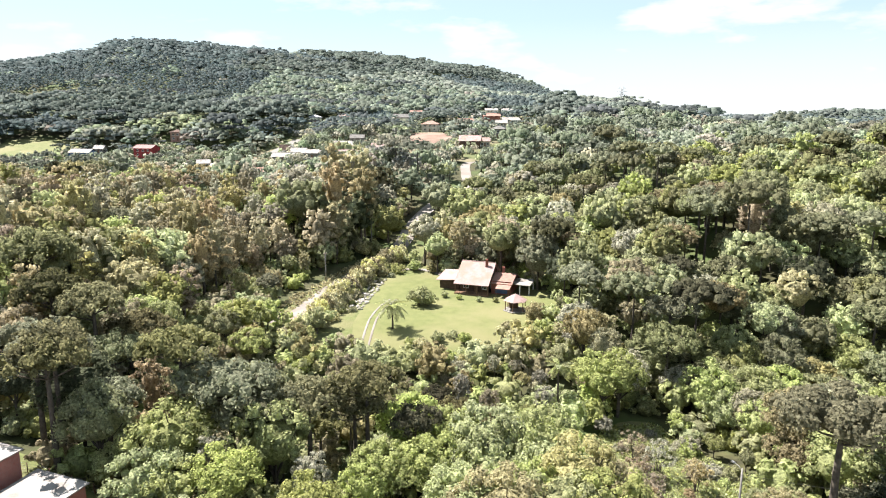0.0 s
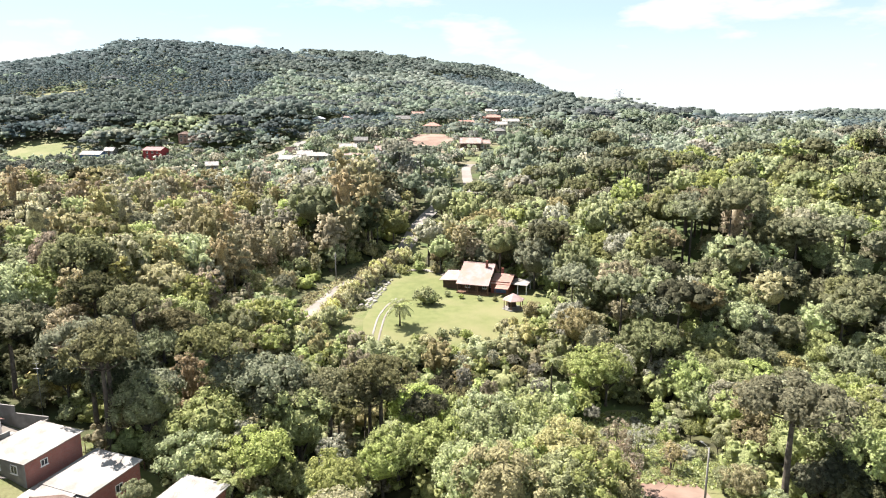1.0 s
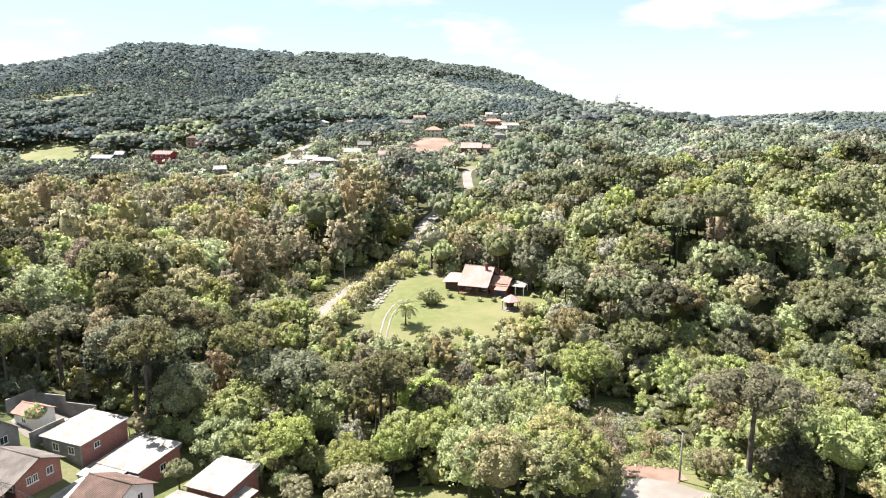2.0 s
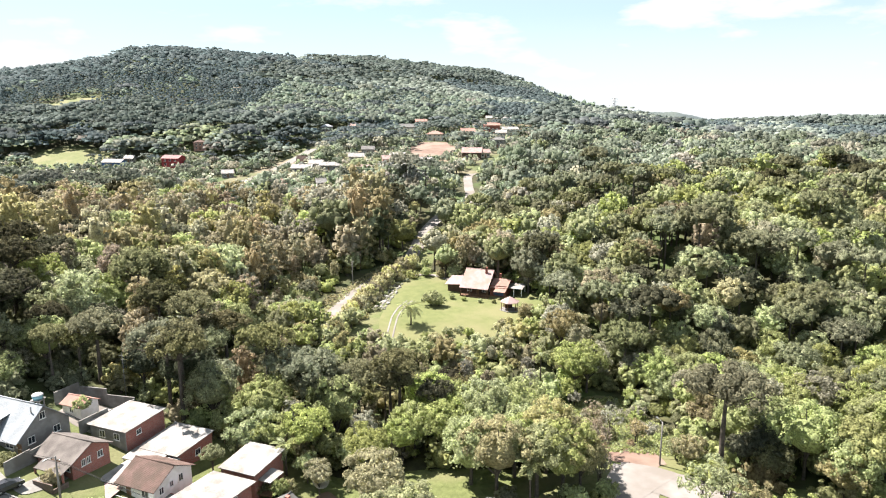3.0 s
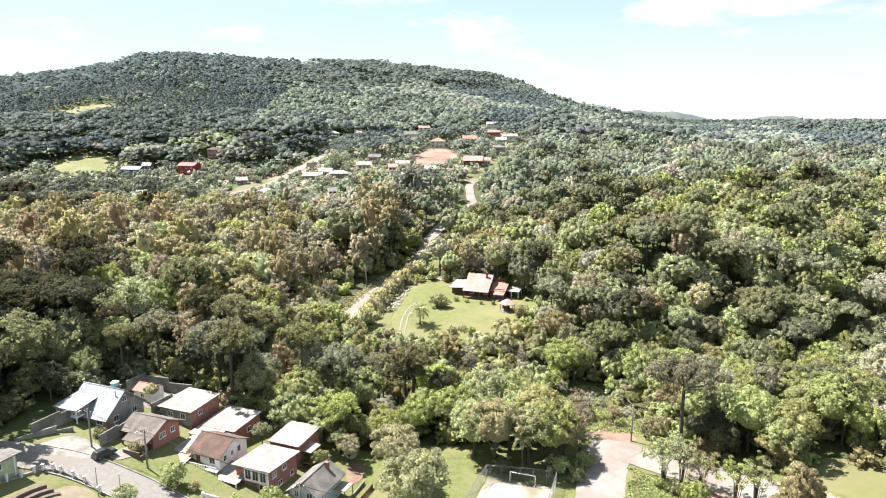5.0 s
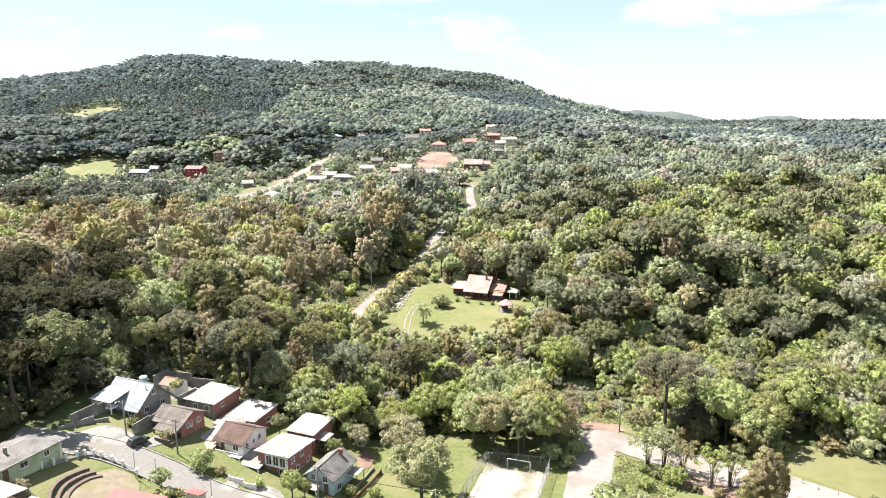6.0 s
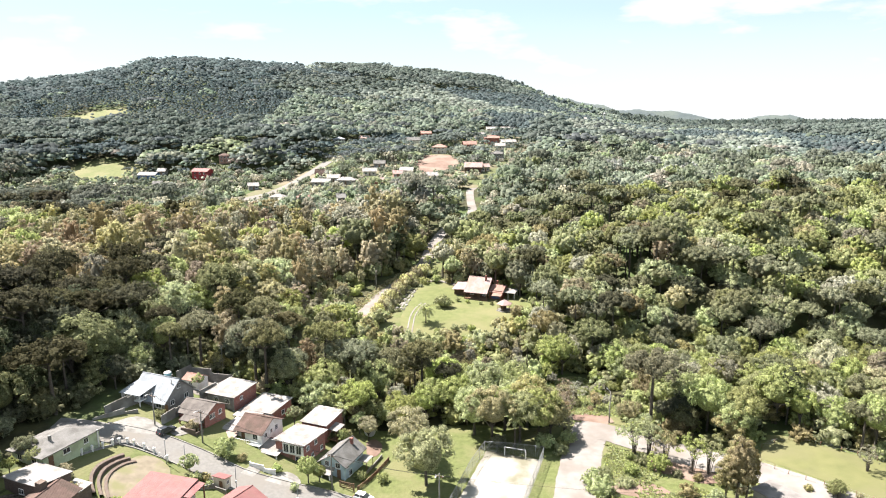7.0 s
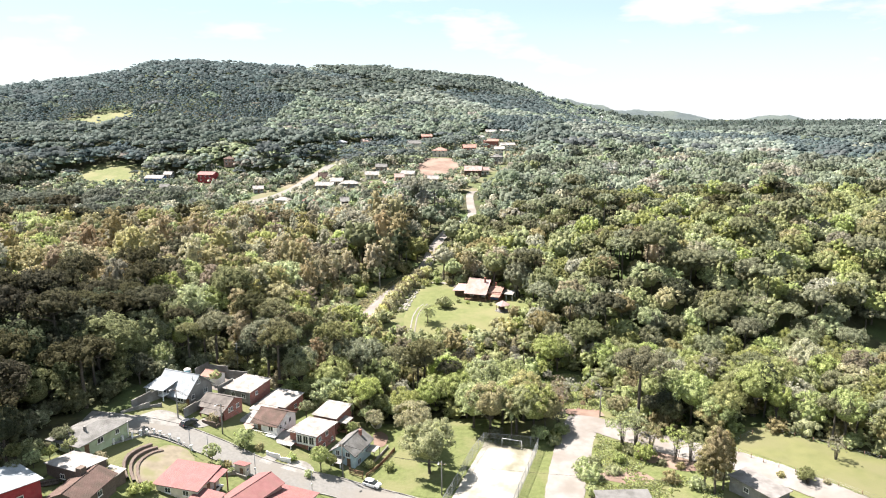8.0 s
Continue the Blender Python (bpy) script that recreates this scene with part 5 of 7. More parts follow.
# low brick house with porch
h4 = house("house", "low brick house with pale roof and posted porch", -46.8, 67.5, T, 7.8, 8.0, 3.0, 0.5, "shed", "brick", "white_sheet",
           [("f", -2.2, 0, 0.9, 2.1, "door"), ("f", 0.6, 0.9, 1.4, 1.2), ("r", 0.5, 1.0, 1.2, 1.1)], 0.35, lift=-0.7)
bm = bmesh.new()
slab(bm, [(-4.5, -7.2, 2.7), (2.2, -7.2, 2.7), (2.2, -3.9, 3.09), (-4.5, -3.9, 3.09)], 0.12)
part("porch_roof", bm, MAT["white_sheet"], h4)
for k in (-4.3, -2.2, -0.1, 2.0):
    post(h4, k, -7.0, -1.0, 2.6)
boxed("porch_wall", -4.4, 2.1, -7.05, -6.9, -0.6, 0.75, MAT["brick"], h4)
boxed("side_room", 2.3, 4.2, -6.4, -3.98, -1.2, 2.6, MAT["brick"], h4)
boxed("side_roof", 2.1, 4.5, -6.7, -3.9, 2.6, 2.72, MAT["white_sheet"], h4)

# white house with brown tiles
h5 = house("house", "white two-storey house with brown clay-tile gable roof", -45.9, 57.4, T, 6.6, 7.6, 3.7, 1.9, "gx", "white", "old_tile",
           [("r", -2.4, 2.2, 0.9, 1.1), ("r", -0.4, 2.4, 0.7, 0.9), ("r", 1.5, 2.3, 0.9, 1.2), ("r", -2.4, -0.2, 0.9, 1.1), ("r", 0.2, -0.2, 1.2, 0.9), ("r", 2.2, -0.2, 0.9, 0.9), ("f", 1.6, 2.0, 1.3, 1.2),
            ("f", -1.6, 1.45, 0.9, 2.1, "door")], 0.55, lift=-1.2)
boxed("balcony", -3.4, 3.6, -5.3, -4.0, 1.3, 1.45, MAT["trim"], h5)
railing(h5, -3.4, 3.6, -5.25, 1.45, 0.9, 12)
for k in (-3.3, 0.2, 3.5):
    post(h5, k, -5.2, -1.4, 1.3)
boxed("annex", -7.6, -3.72, -3.6, 2.6, -1.6, 2.9, MAT["white"], h5)
bm = bmesh.new()
slab(bm, [(-7.8, -3.9, 3.0), (-3.7, -3.9, 3.0), (-3.7, 2.8, 3.35), (-7.8, 2.8, 3.35)], 0.12)
part("annex_roof", bm, MAT["white_sheet"], h5)
bm = bmesh.new()
slab(bm, [(-6.2, -6.6, 2.4), (-2.6, -6.6, 2.4), (-2.6, -3.75, 2.85), (-6.2, -3.75, 2.85)], 0.08)
part("awning", bm, MAT["pale_tile"], h5)
for k in (-6.0, -2.8):
    post(h5, k, -6.4, -1.2, 2.35, "wood", 0.07)

# big pale-roofed brick house
h6 = house("house", "two-storey brick house with broad pale roof and porch", -36.0, 53.8, T, 7.0, 8.4, 4.5, 0.6, "fall", "brick", "white_sheet",
           [("r", -2.6, 3.1, 1.1, 1.1), ("r", 0.4, 3.1, 1.1, 1.1), ("r", 2.6, 0.8, 1.0, 1.0), ("r", -1.0, 0.8, 1.1, 1.0), ("f", 2.2, 0.9, 1.6, 1.3), ("f", 0.2, 0, 0.9, 2.1, "door")], 0.6, lift=-1.0)
boxed("white_front", -1.6, 3.6, -4.5, -4.42, 2.5, 5.4, MAT["white"], h6)
for u in (-0.7, 0.9, 2.5):
    opening(h6, "f", u, 2.9, 1.3, 1.9, 7.2, 9.0)
bm = bmesh.new()
slab(bm, [(-8.2, -6.2, 2.7), (-1.7, -6.6, 2.7), (-1.7, -1.0, 3.4), (-8.2, -1.0, 3.4)], 0.12)
part("porch_roof", bm, MAT["white_sheet"], h6)
for px_, py_ in ((-8.0, -6.0), (-5.0, -6.2), (-1.9, -6.4), (-8.0, -1.2)):
    post(h6, px_, py_, -1.4, 2.85, "trim", 0.11)
boxed("carport_floor", -8.2, -1.6, -6.4, -1.0, -1.2, 0.12, CONCRETE, h6)
boxed("back_wall", -8.0, -3.62, -1.2, -1.0, -1.2, 3.4, MAT["brick"], h6)
bm = bmesh.new()
slab(bm, [(-8.6, -8.4, 2.2), (-5.2, -8.4, 2.2), (-5.2, -6.6, 2.4), (-8.6, -6.6, 2.4)], 0.1)
part("gate_roof", bm, MAT["white_sheet"], h6)
for px_, py_ in ((-8.4, -8.2), (-5.4, -8.2), (-8.4, -6.8), (-5.4, -6.8)):
    post(h6, px_, py_, -1.4, 2.12, "trim", 0.1)

# small brick house behind
h7 = house("house", "small brick house with pale sheet roof and awning", -33.0, 63.4, T, 6.4, 7.4, 3.4, 0.5, "shed", "brick", "white_sheet", [("f", -1.2, 1, 1.1, 1.1), ("r", -1, 1, 1.1, 1.1)], 0.35, lift=0.6)
bm = bmesh.new()
slab(bm, [(3.3, -3.0, 2.3), (5.6, -3.0, 2.2), (5.6, 0.6, 2.2), (3.3, 0.6, 2.5)], 0.1)
part("awning", bm, MAT["white_sheet"], h7)
boxed("deck", 3.3, 5.6, -3.0, 0.6, -0.3, -0.1, MAT["wood"], h7)
for px_, py_ in ((5.5, -2.9), (5.5, 0.5), (3.5, -2.9)):
    post(h7, px_, py_, -2.0, 2.2, "wood", 0.07)

# blue house by the meadow
h8 = house("house", "pale blue two-storey house with grey gable roof", -26.4, 50.2, T, 5.6, 7.8, 4.0, 1.8, "gy", "pale_blue", "grey_sheet",
           [("r", -2.6, 2.6, 0.9, 1.1), ("r", 0.0, 2.6, 0.9, 1.1), ("r", 2.6, 2.6, 0.9, 1.1), ("r", -1.6, 0.4, 1.3, 1.4), ("f", 1.2, 2.9, 1.2, 1.2), ("f", -1.4, 2.9, 1.0, 1.2), ("f", 1.4, 0.5, 0.9, 2.1, "door")], 0.7, lift=-0.6)
bm = bmesh.new()
slab(bm, [(-3.6, -6.2, 2.3), (0.6, -6.2, 2.3), (0.6, -3.9, 2.9), (-3.6, -3.9, 2.9)], 0.1)
part("porch_roof", bm, MAT["white_sheet"], h8)
for px_ in (-3.4, -1.5, 0.4):
    post(h8, px_, -6.0, -1.4, 2.4)
boxed("chimney", 0.6, 1.2, 2.2, 2.8, 4.6, 6.6, MAT["brick"], h8)
boxed("back_awning", 2.85, 5.2, 1.2, 4.2, 2.2, 2.32, MAT["white_sheet"], h8)
for py_ in (1.3, 4.1):
    post(h8, 5.1, py_, -1.5, 2.2, "wood", 0.06)

# green house south of the street
h9 = house("house", "pale green house with low grey hipped roof", -78.8, 37.0, T, 8.0, 12.0, 2.6, 1.1, "hip", "green_wall", "grey_sheet",
           [("r", -4.4, 0, 1.0, 2.1, "door"), ("r", -1.2, 1.0, 1.5, 1.1), ("r", 3.0, 1.0, 1.0, 1.1), ("f", 1.8, 1.0, 1.4, 1.1), ("f", -2.0, 1.0, 1.2, 1.1)], 0.7)
boxed("chimney", 1.0, 1.5, -2.4, -2.0, 3.2, 4.6, MAT["grey_wall"], h9)
post(h9, 4.6, 5.2, -0.8, 2.9)
h10 = house("house", "dark brick house with plain pale roof", -75.2, 25.0, T, 8.2, 6.2, 2.6, 0.7, "fall", "stone_wall", "white_sheet", [("f", 0, 1, 1.2, 1.0), ("l", 0, 1, 1.2, 1)], 0.3)
boxed("chimney", 4.3, 5.6, -3.6, -2.4, -1.5, 4.4, MAT["stone_wall"], h10)
house("house", "red-walled house with white sheet roof", -82.4, 14.2, T - 12, 9, 9, 3.6, 0.8, "fall", "crimson", "blue_sheet", [("r", 1, 1, 1.2, 1.1), ("f", 0, 1, 1.2, 1.1)], 0.5)
house("house", "house with brown tile gable roof among trees", -70.8, 18.4, T + 14, 7.0, 9.0, 2.7, 1.4, "gy", "stone_wall", "old_tile", [("b", 0, 1, 1.2, 1.1), ("r", 0, 1, 1.2, 1.1)], 0.45)
lean = house("shed", "low lean-to with pale sheet roof", -68.5, 25.0, T, 3.6, 2.4, 2.1, 0.25, "shed", "stone_wall", "white_sheet", [("f", 0, 0.8, 0.8, 0.8)], 0.25)
h12 = house("house", "low house with faded red roof and carport", -55.1, 27.1, T + 6, 9.2, 6.8, 2.6, 0.9, "shed", "cream", "red_sheet", [("f", -2, 1, 1.3, 1.1), ("f", 2, 1, 1.3, 1.1), ("r", 0, 0, 0.9, 2.1, "door")], 0.5)
bm = bmesh.new()
slab(bm, [(4.0, -0.6, 2.9), (6.6, -0.6, 2.9), (6.6, 3.8, 3.2), (4.0, 3.8, 3.45)], 0.1)
part("carport_roof", bm, MAT["red_sheet"], h12)
for py_ in (-0.4, 3.5):
    post(h12, 6.4, py_, -1.4, 2.85, "wood", 0.1)
house("house", "house with red sheet gable roof beside the street", -42.7, 26.1, T - 8, 6.4, 10.5, 2.8, 1.2, "gy", "rose", "red_sheet", [("r", 0, 1, 1.2, 1.1), ("b", 0, 1, 1.2, 1.1)], 0.5)
house("house", "house with faded pink-red roof beside the street", -35.3, 25.3, T, 7.6, 8.4, 2.8, 0.9, "fall", "cream", "red_sheet", [("r", 0, 1, 1.2, 1.1), ("b", 0, 1, 1.2, 1.1)], 0.5)
house("house", "low shed with red roof next to a carport", -50.1, 20.6, T, 5.4, 6, 2.3, 0.6, "shed", "cream", "red_sheet", [("r", 0, 0.9, 0.9, 0.9)], 0.3, category="shed")
house("guard_hut", "small wooden hut with red roof by the street", -47.2, 35.8, T, 2.6, 1.7, 2.0, 0.35, "fall", "cream", "red_sheet", [("f", 0.4, 0, 0.8, 1.7, "door"), ("r", 0, 0.9, 0.7, 0.7)], 0.25, category="hut")
house("house", "grey cement-roofed house beside the gravel road", 31.4, 29.0, 2, 10.5, 7, 2.9, 0.5, "shed", "grey_wall", "grey_sheet", [("b", -2.0, 1.0, 1.2, 1.1), ("l", 0, 1, 1.2, 1.1)], 0.4)
shed = house("shed", "low shed with plain concrete roof slab", 59.8, 33.1, 30, 5.4, 9.8, 2.6, 0.2, "flat", "grey_wall", "cement_slab", [("b", 0, 0.8, 1.2, 1.0), ("l", 1, 0.8, 1.2, 1)], 0.4)

# ---- the house in the clearing ----
m1 = house("house", "wooden country house with broad pale pink tile roof", 9.4, 167.2, -20, 7.6, 8.0, 4.4, 2.6, "gx", "dark_wood", "pale_tile",
           [("f", -2.2, 0.9, 1.4, 1.3), ("f", 0.4, 0, 1.0, 2.1, "door"), ("f", 2.6, 0.9, 1.2, 1.2), ("r", -2.0, 0.9, 1.2, 1.3), ("r", 0.0, 4.5, 1.2, 1.2)], 0.8)
bm = bmesh.new()
slab(bm, [(-4.6, -7.1, 2.56), (4.6, -7.1, 2.56), (4.6, -4.82, 4.02), (-4.6, -4.82, 4.02)], 0.12)
part("porch_roof", bm, MAT["pale_tile"], m1)
for px_ in (-4.3, -1.4, 1.4, 4.3):
    post(m1, px_, -6.7, -0.8, 2.68, "wood", 0.1)
railing(m1, -4.3, 4.3, -6.7, 0.1, 0.9, 18, "dark_wood")
boxed("porch_floor", -4.5, 4.5, -6.9, -4.05, -0.8, 0.08, MAT["wood"], m1)
boxed("wing", -9.6, -4.3, -3.4, 3.6, -1.4, 2.7, MAT["dark_wood"], m1)
bm = bmesh.new()
slab(bm, [(-10.3, -4.6, 2.5), (-4.0, -4.6, 2.9), (-4.0, 0.4, 4.6), (-9.4, 0.4, 4.3)], 0.12)
slab(bm, [(-10.3, 4.6, 2.5), (-4.0, 4.6, 2.9), (-4.0, 0.4, 4.6), (-9.4, 0.4, 4.3)], 0.12)
part("wing_roof", bm, MAT["pale_tile"], m1)
boxed("chimney", 2.2, 2.8, -1.6, -1.0, 5.6, 8.2, MAT["brick_red"], m1)
boxed("chimney", 6.0, 6.7, 0.8, 1.5, 3.6, 5.9, MAT["brick_red"], m1)
boxed("red_extension", 4.35, 9.4, -3.6, 4.4, -1.4, 3.2, MAT["brick_red"], m1)
bm = bmesh.new()
slab(bm, [(4.3, -4.2, 2.7), (9.9, -4.2, 2.7), (9.9, 0.6, 4.5), (4.3, 0.6, 4.5)], 0.12)
slab(bm, [(4.3, 5.0, 2.7), (9.9, 5.0, 2.7), (9.9, 0.6, 4.5), (4.3, 0.6, 4.5)], 0.12)
part("extension_roof", bm, MAT["pink_tile"], m1)
bm = bmesh.new()
slab(bm, [(9.0, -2.6, 2.5), (14.2, -2.6, 2.4), (14.2, 2.8, 2.8), (9.0, 2.8, 2.9)], 0.1)
part("side_roof", bm, MAT["white_sheet"], m1)
for px_, py_ in ((13.9, -2.3), (13.9, 2.5), (11.5, -2.3)):
    post(m1, px_, py_, -1.0, 2.35, "trim", 0.1)
boxed("blue_panel", 5.4, 8.6, -3.75, -3.62, 0.1, 1.6, MAT["cobalt"], m1, "blue painted wall panel")
bm = bmesh.new()
slab(bm, [(6.2, -6.6, 2.0), (9.8, -6.6, 2.0), (9.8, -3.8, 2.6), (6.2, -3.8, 2.6)], 0.1)
part("lean_to_roof", bm, MAT["pink_tile"], m1)
for px_ in (6.4, 9.6):
    post(m1, px_, -6.4, -0.8, 1.95, "wood", 0.08)
gz = new("gazebo")
gz.matrix_basis = pose(17.0, 149.0, float(ground(17.0, 149.0)) + 0.1, 0, 0, 10)
tagged(gz, "open wooden gazebo with pink tile roof on the lawn", "gazebo")
bm = bmesh.new()
hull(bm, [(2.9 * math.cos(k * math.pi / 3), 2.9 * math.sin(k * math.pi / 3), z) for k in range(6) for z in (2.3, 2.42)] + [(0.0, 0.0, 4.0)])
part("roof", bm, MAT["pale_tile"], gz)
for k in range(6):
    post(gz, 2.4 * math.cos(k * math.pi / 3), 2.4 * math.sin(k * math.pi / 3), -0.4, 2.32, "wood", 0.09)
bm = bmesh.new()
hull(bm, [(3.0 * math.cos(k * math.pi / 3), 3.0 * math.sin(k * math.pi / 3), z) for k in range(6) for z in (-0.5, 0.1)])
part("base", bm, CONCRETE, gz)
bm = bmesh.new()
box(bm, -1.0, 1.0, 0.9, 2.1, 0.1, 1.9)
part("bar", bm, MAT["dark_wood"], gz)

# ---- village homes across the valley ----
for i, (x, y, W, D, h, rise, turn, wm, rm) in enumerate(HOME_ROWS):
    tall = h > 4.5
    holes = [("f", -W * 0.28, 0.9, 1.4, 1.3), ("f", W * 0.28, 0.9, 1.4, 1.3), ("f", 0, 0, 1.0, 2.1, "door"), ("r", -D * 0.2, 0.9, 1.3, 1.2), ("r", D * 0.22, 0.9, 1.3, 1.2)]
    if tall:
        holes += [("f", -W * 0.28, 3.5, 1.4, 1.3), ("f", W * 0.02, 3.5, 1.4, 1.3), ("f", W * 0.3, 3.5, 1.4, 1.3)]
    if h > 8:
        holes += [("f", -W * 0.28, 6.3, 1.3, 1.2), ("f", W * 0.02, 6.3, 1.3, 1.2), ("f", W * 0.3, 6.3, 1.3, 1.2)]
    colour = {"crimson": "crimson", "rose": "rose", "cobalt": "blue", "cream": "cream", "brick_red": "red-brick", "grey_wall": "grey", "dark_wood": "dark timber"}[wm]
    cover = {"crimson": "red", "old_tile": "brown tile", "white_sheet": "white sheet", "pink_tile": "pink tile", "grey_sheet": "grey sheet", "pale_tile": "pale tile", "blue_sheet": "pale blue sheet"}[rm]
    home = house("village_house", f"{colour} {'two-storey' if tall else 'single-storey'} village house with {cover} roof", x, y, turn, W, D, h, max(rise, 1.9), "hip" if i % 5 == 1 else "gx", wm,
                 "red_sheet" if rm == "crimson" else rm, holes, 0.6)
    tagged(home, group="village houses")
for x, y, W in ((325, 1060, 62), (205, 1010, 40), (285, 1200, 40)):
    house("warehouse", "long white warehouse beyond the ridge", x, y, -6, W, 18, 9, 2.5, "gx", "white", "white_sheet", [("f", u * W, 4, 5, 2) for u in (-0.36, -0.18, 0, 0.18, 0.36)], 0.6, category="warehouse")


# ---- the street and its yards ----
def kerb(line, side, off, name="kerb", h=0.16, w=0.22, mat=None, label="low concrete kerb along the street", category="kerb", lift=0.12, kind="structure"):
    """A low square bar that follows a line at a distance."""
    C = curve_points(line, 2.0)
    Tn = np.gradient(C, axis=0)
    Tn /= np.linalg.norm(Tn, axis=1)[:, None]
    N = np.stack([Tn[:, 1], -Tn[:, 0]], 1) * side
    V, F, n = [], [], len(C)
    for o, z in ((off, -0.2), (off, h), (off + w, h), (off + w, -0.2)):
        P = C + N * o
        V.append(np.column_stack([P, ground(P[:, 0], P[:, 1]) + lift + z]))
    V = np.concatenate(V)
    i = np.arange(n - 1)
    for j in range(4):
        k = (j + 1) % 4
        F.append(np.column_stack([j * n + i, j * n + i + 1, k * n + i + 1, k * n + i]))
    return tagged(new(name, quads(name, V, np.concatenate(F), [mat or CONCRETE])), label, category, kind=kind)


kerb(STREET[1:], -1, 3.55)
kerb(STREET[1:], 1, 3.55)


def free_wall(name, label, pts, h, mat, w=0.2, pillar=0.0, category="wall", cap=0.0):
    """A free-standing wall in straight runs, each run a part, with pillars where asked."""
    root = new(name)
    x0, y0 = pts[0]
    z0 = float(ground(x0, y0))
    root.matrix_basis = pose(x0, y0, z0)
    tagged(root, label, category)
    for (ax, ay), (bx, by) in zip(pts, pts[1:]):
        L = math.hypot(bx - ax, by - ay)
        nx, ny = -(by - ay) / L * w / 2, (bx - ax) / L * w / 2
        n = max(1, int(L / 4))
        for k in range(n):
            p, q = [(ax + (bx - ax) * t, ay + (by - ay) * t) for t in (k / n, (k + 1) / n)]
            zp, zq = float(ground(*p)) - z0, float(ground(*q)) - z0
            top = max(zp, zq) + h
            bm = bmesh.new()
            hull(bm, [(x - x0 + s * nx, y - y0 + s * ny, z) for (x, y), lo in ((p, zp), (q, zq)) for s in (-1, 1) for z in (lo - 0.6, top)])
            part("wall_panel", bm, mat, root)
            if pillar:
                boxed("pillar", p[0] - x0 - pillar, p[0] - x0 + pillar, p[1] - y0 - pillar, p[1] - y0 + pillar, zp - 0.5, top + 0.15, mat, root)
    return root


free_wall("garden_wall", "tall grey concrete wall between two houses", [(-65.9, 53.2), (-64.6, 57.3), (-63.3, 61.2)], 2.2, CONCRETE)
free_wall("garden_wall", "grey block wall beside a wooden gate", [(-77.5, 52.3), (-75.3, 57.8), (-72.4, 64.1)], 2.3, CONCRETE)
free_wall("garden_wall", "pale block wall round a building plot", [(-71.5, 75.5), (-69.6, 80.2), (-58.2, 77.6), (-60.6, 72.6), (-62.8, 67.4)], 2.4, CONCRETE)
free_wall("garden_wall", "low brick wall before a front yard", [(-61.6, 52.7), (-58.0, 51.3), (-57.1, 53.6)], 0.7, MAT["stone_wall"])
free_wall("retaining_wall", "low stone edge of a sloping drive", [(-78.9, 49.8), (-74.5, 54.9), (-72.3, 56.3)], 0.5, CONCRETE)
free_wall("garden_wall", "low white wall with posts before a porch", [(-44.4, 44.4), (-41.3, 43.2), (-38.8, 42.7)], 0.8, MAT["white"], 0.16, 0.16)
free_wall("garden_wall", "narrow concrete wall along a garden path", [(-18.6, 56.6), (-20.4, 51.4), (-22.1, 46.3)], 0.6, CONCRETE)
free_wall("garden_wall", "low concrete edge of a garden bed", [(-51.3, 33.1), (-48.4, 34.7), (-45.7, 33.4)], 0.5, CONCRETE)

# white posts and rails round the green house
PILLARS = [(-76.7, 34.1), (-75.5, 35.9), (-74.4, 37.2), (-73.3, 38.9), (-72.1, 40.6), (-71.0, 42.2), (-70.1, 43.1), (-68.8, 43.7), (-67.4, 43.5), (-65.1, 42.9), (-62.8, 42.1), (-59.5, 40.4)]
fence = new("picket_fence")
fz = float(ground(*PILLARS[0]))
fence.matrix_basis = pose(*PILLARS[0], fz)
tagged(fence, "low wall with white square posts and thin rails", "fence")
for i, (x, y) in enumerate(PILLARS):
    u, v, w = x - PILLARS[0][0], y - PILLARS[0][1], float(ground(x, y)) - fz
    p = boxed("post", u - 0.17, u + 0.17, v - 0.17, v + 0.17, w - 0.4, w + 1.3, MAT["trim"], fence)
    boxed("post_cap", u - 0.23, u + 0.23, v - 0.23, v + 0.23, w + 1.3, w + 1.4, MAT["trim"], p)
    if i:
        q = PILLARS[i - 1]
        a, b = (q[0] - PILLARS[0][0], q[1] - PILLARS[0][1], float(ground(*q)) - fz), (u, v, w)
        for hh in (0.75, 1.05):
            pipe("rail", [(a[0], a[1], a[2] + hh), (b[0], b[1], b[2] + hh)], 0.03, MAT["steel"], fence, sides=5)
        d = Vector((b[0] - a[0], b[1] - a[1], 0)).normalized().cross(Vector((0, 0, 1))) * 0.1
        bm = bmesh.new()
        hull(bm, [(c[0] + s * d.x, c[1] + s * d.y, c[2] + z) for c in (a, b) for s in (-1, 1) for z in (-0.4, 0.45)])
        part("base_wall", bm, MAT["grey_wall"], fence)

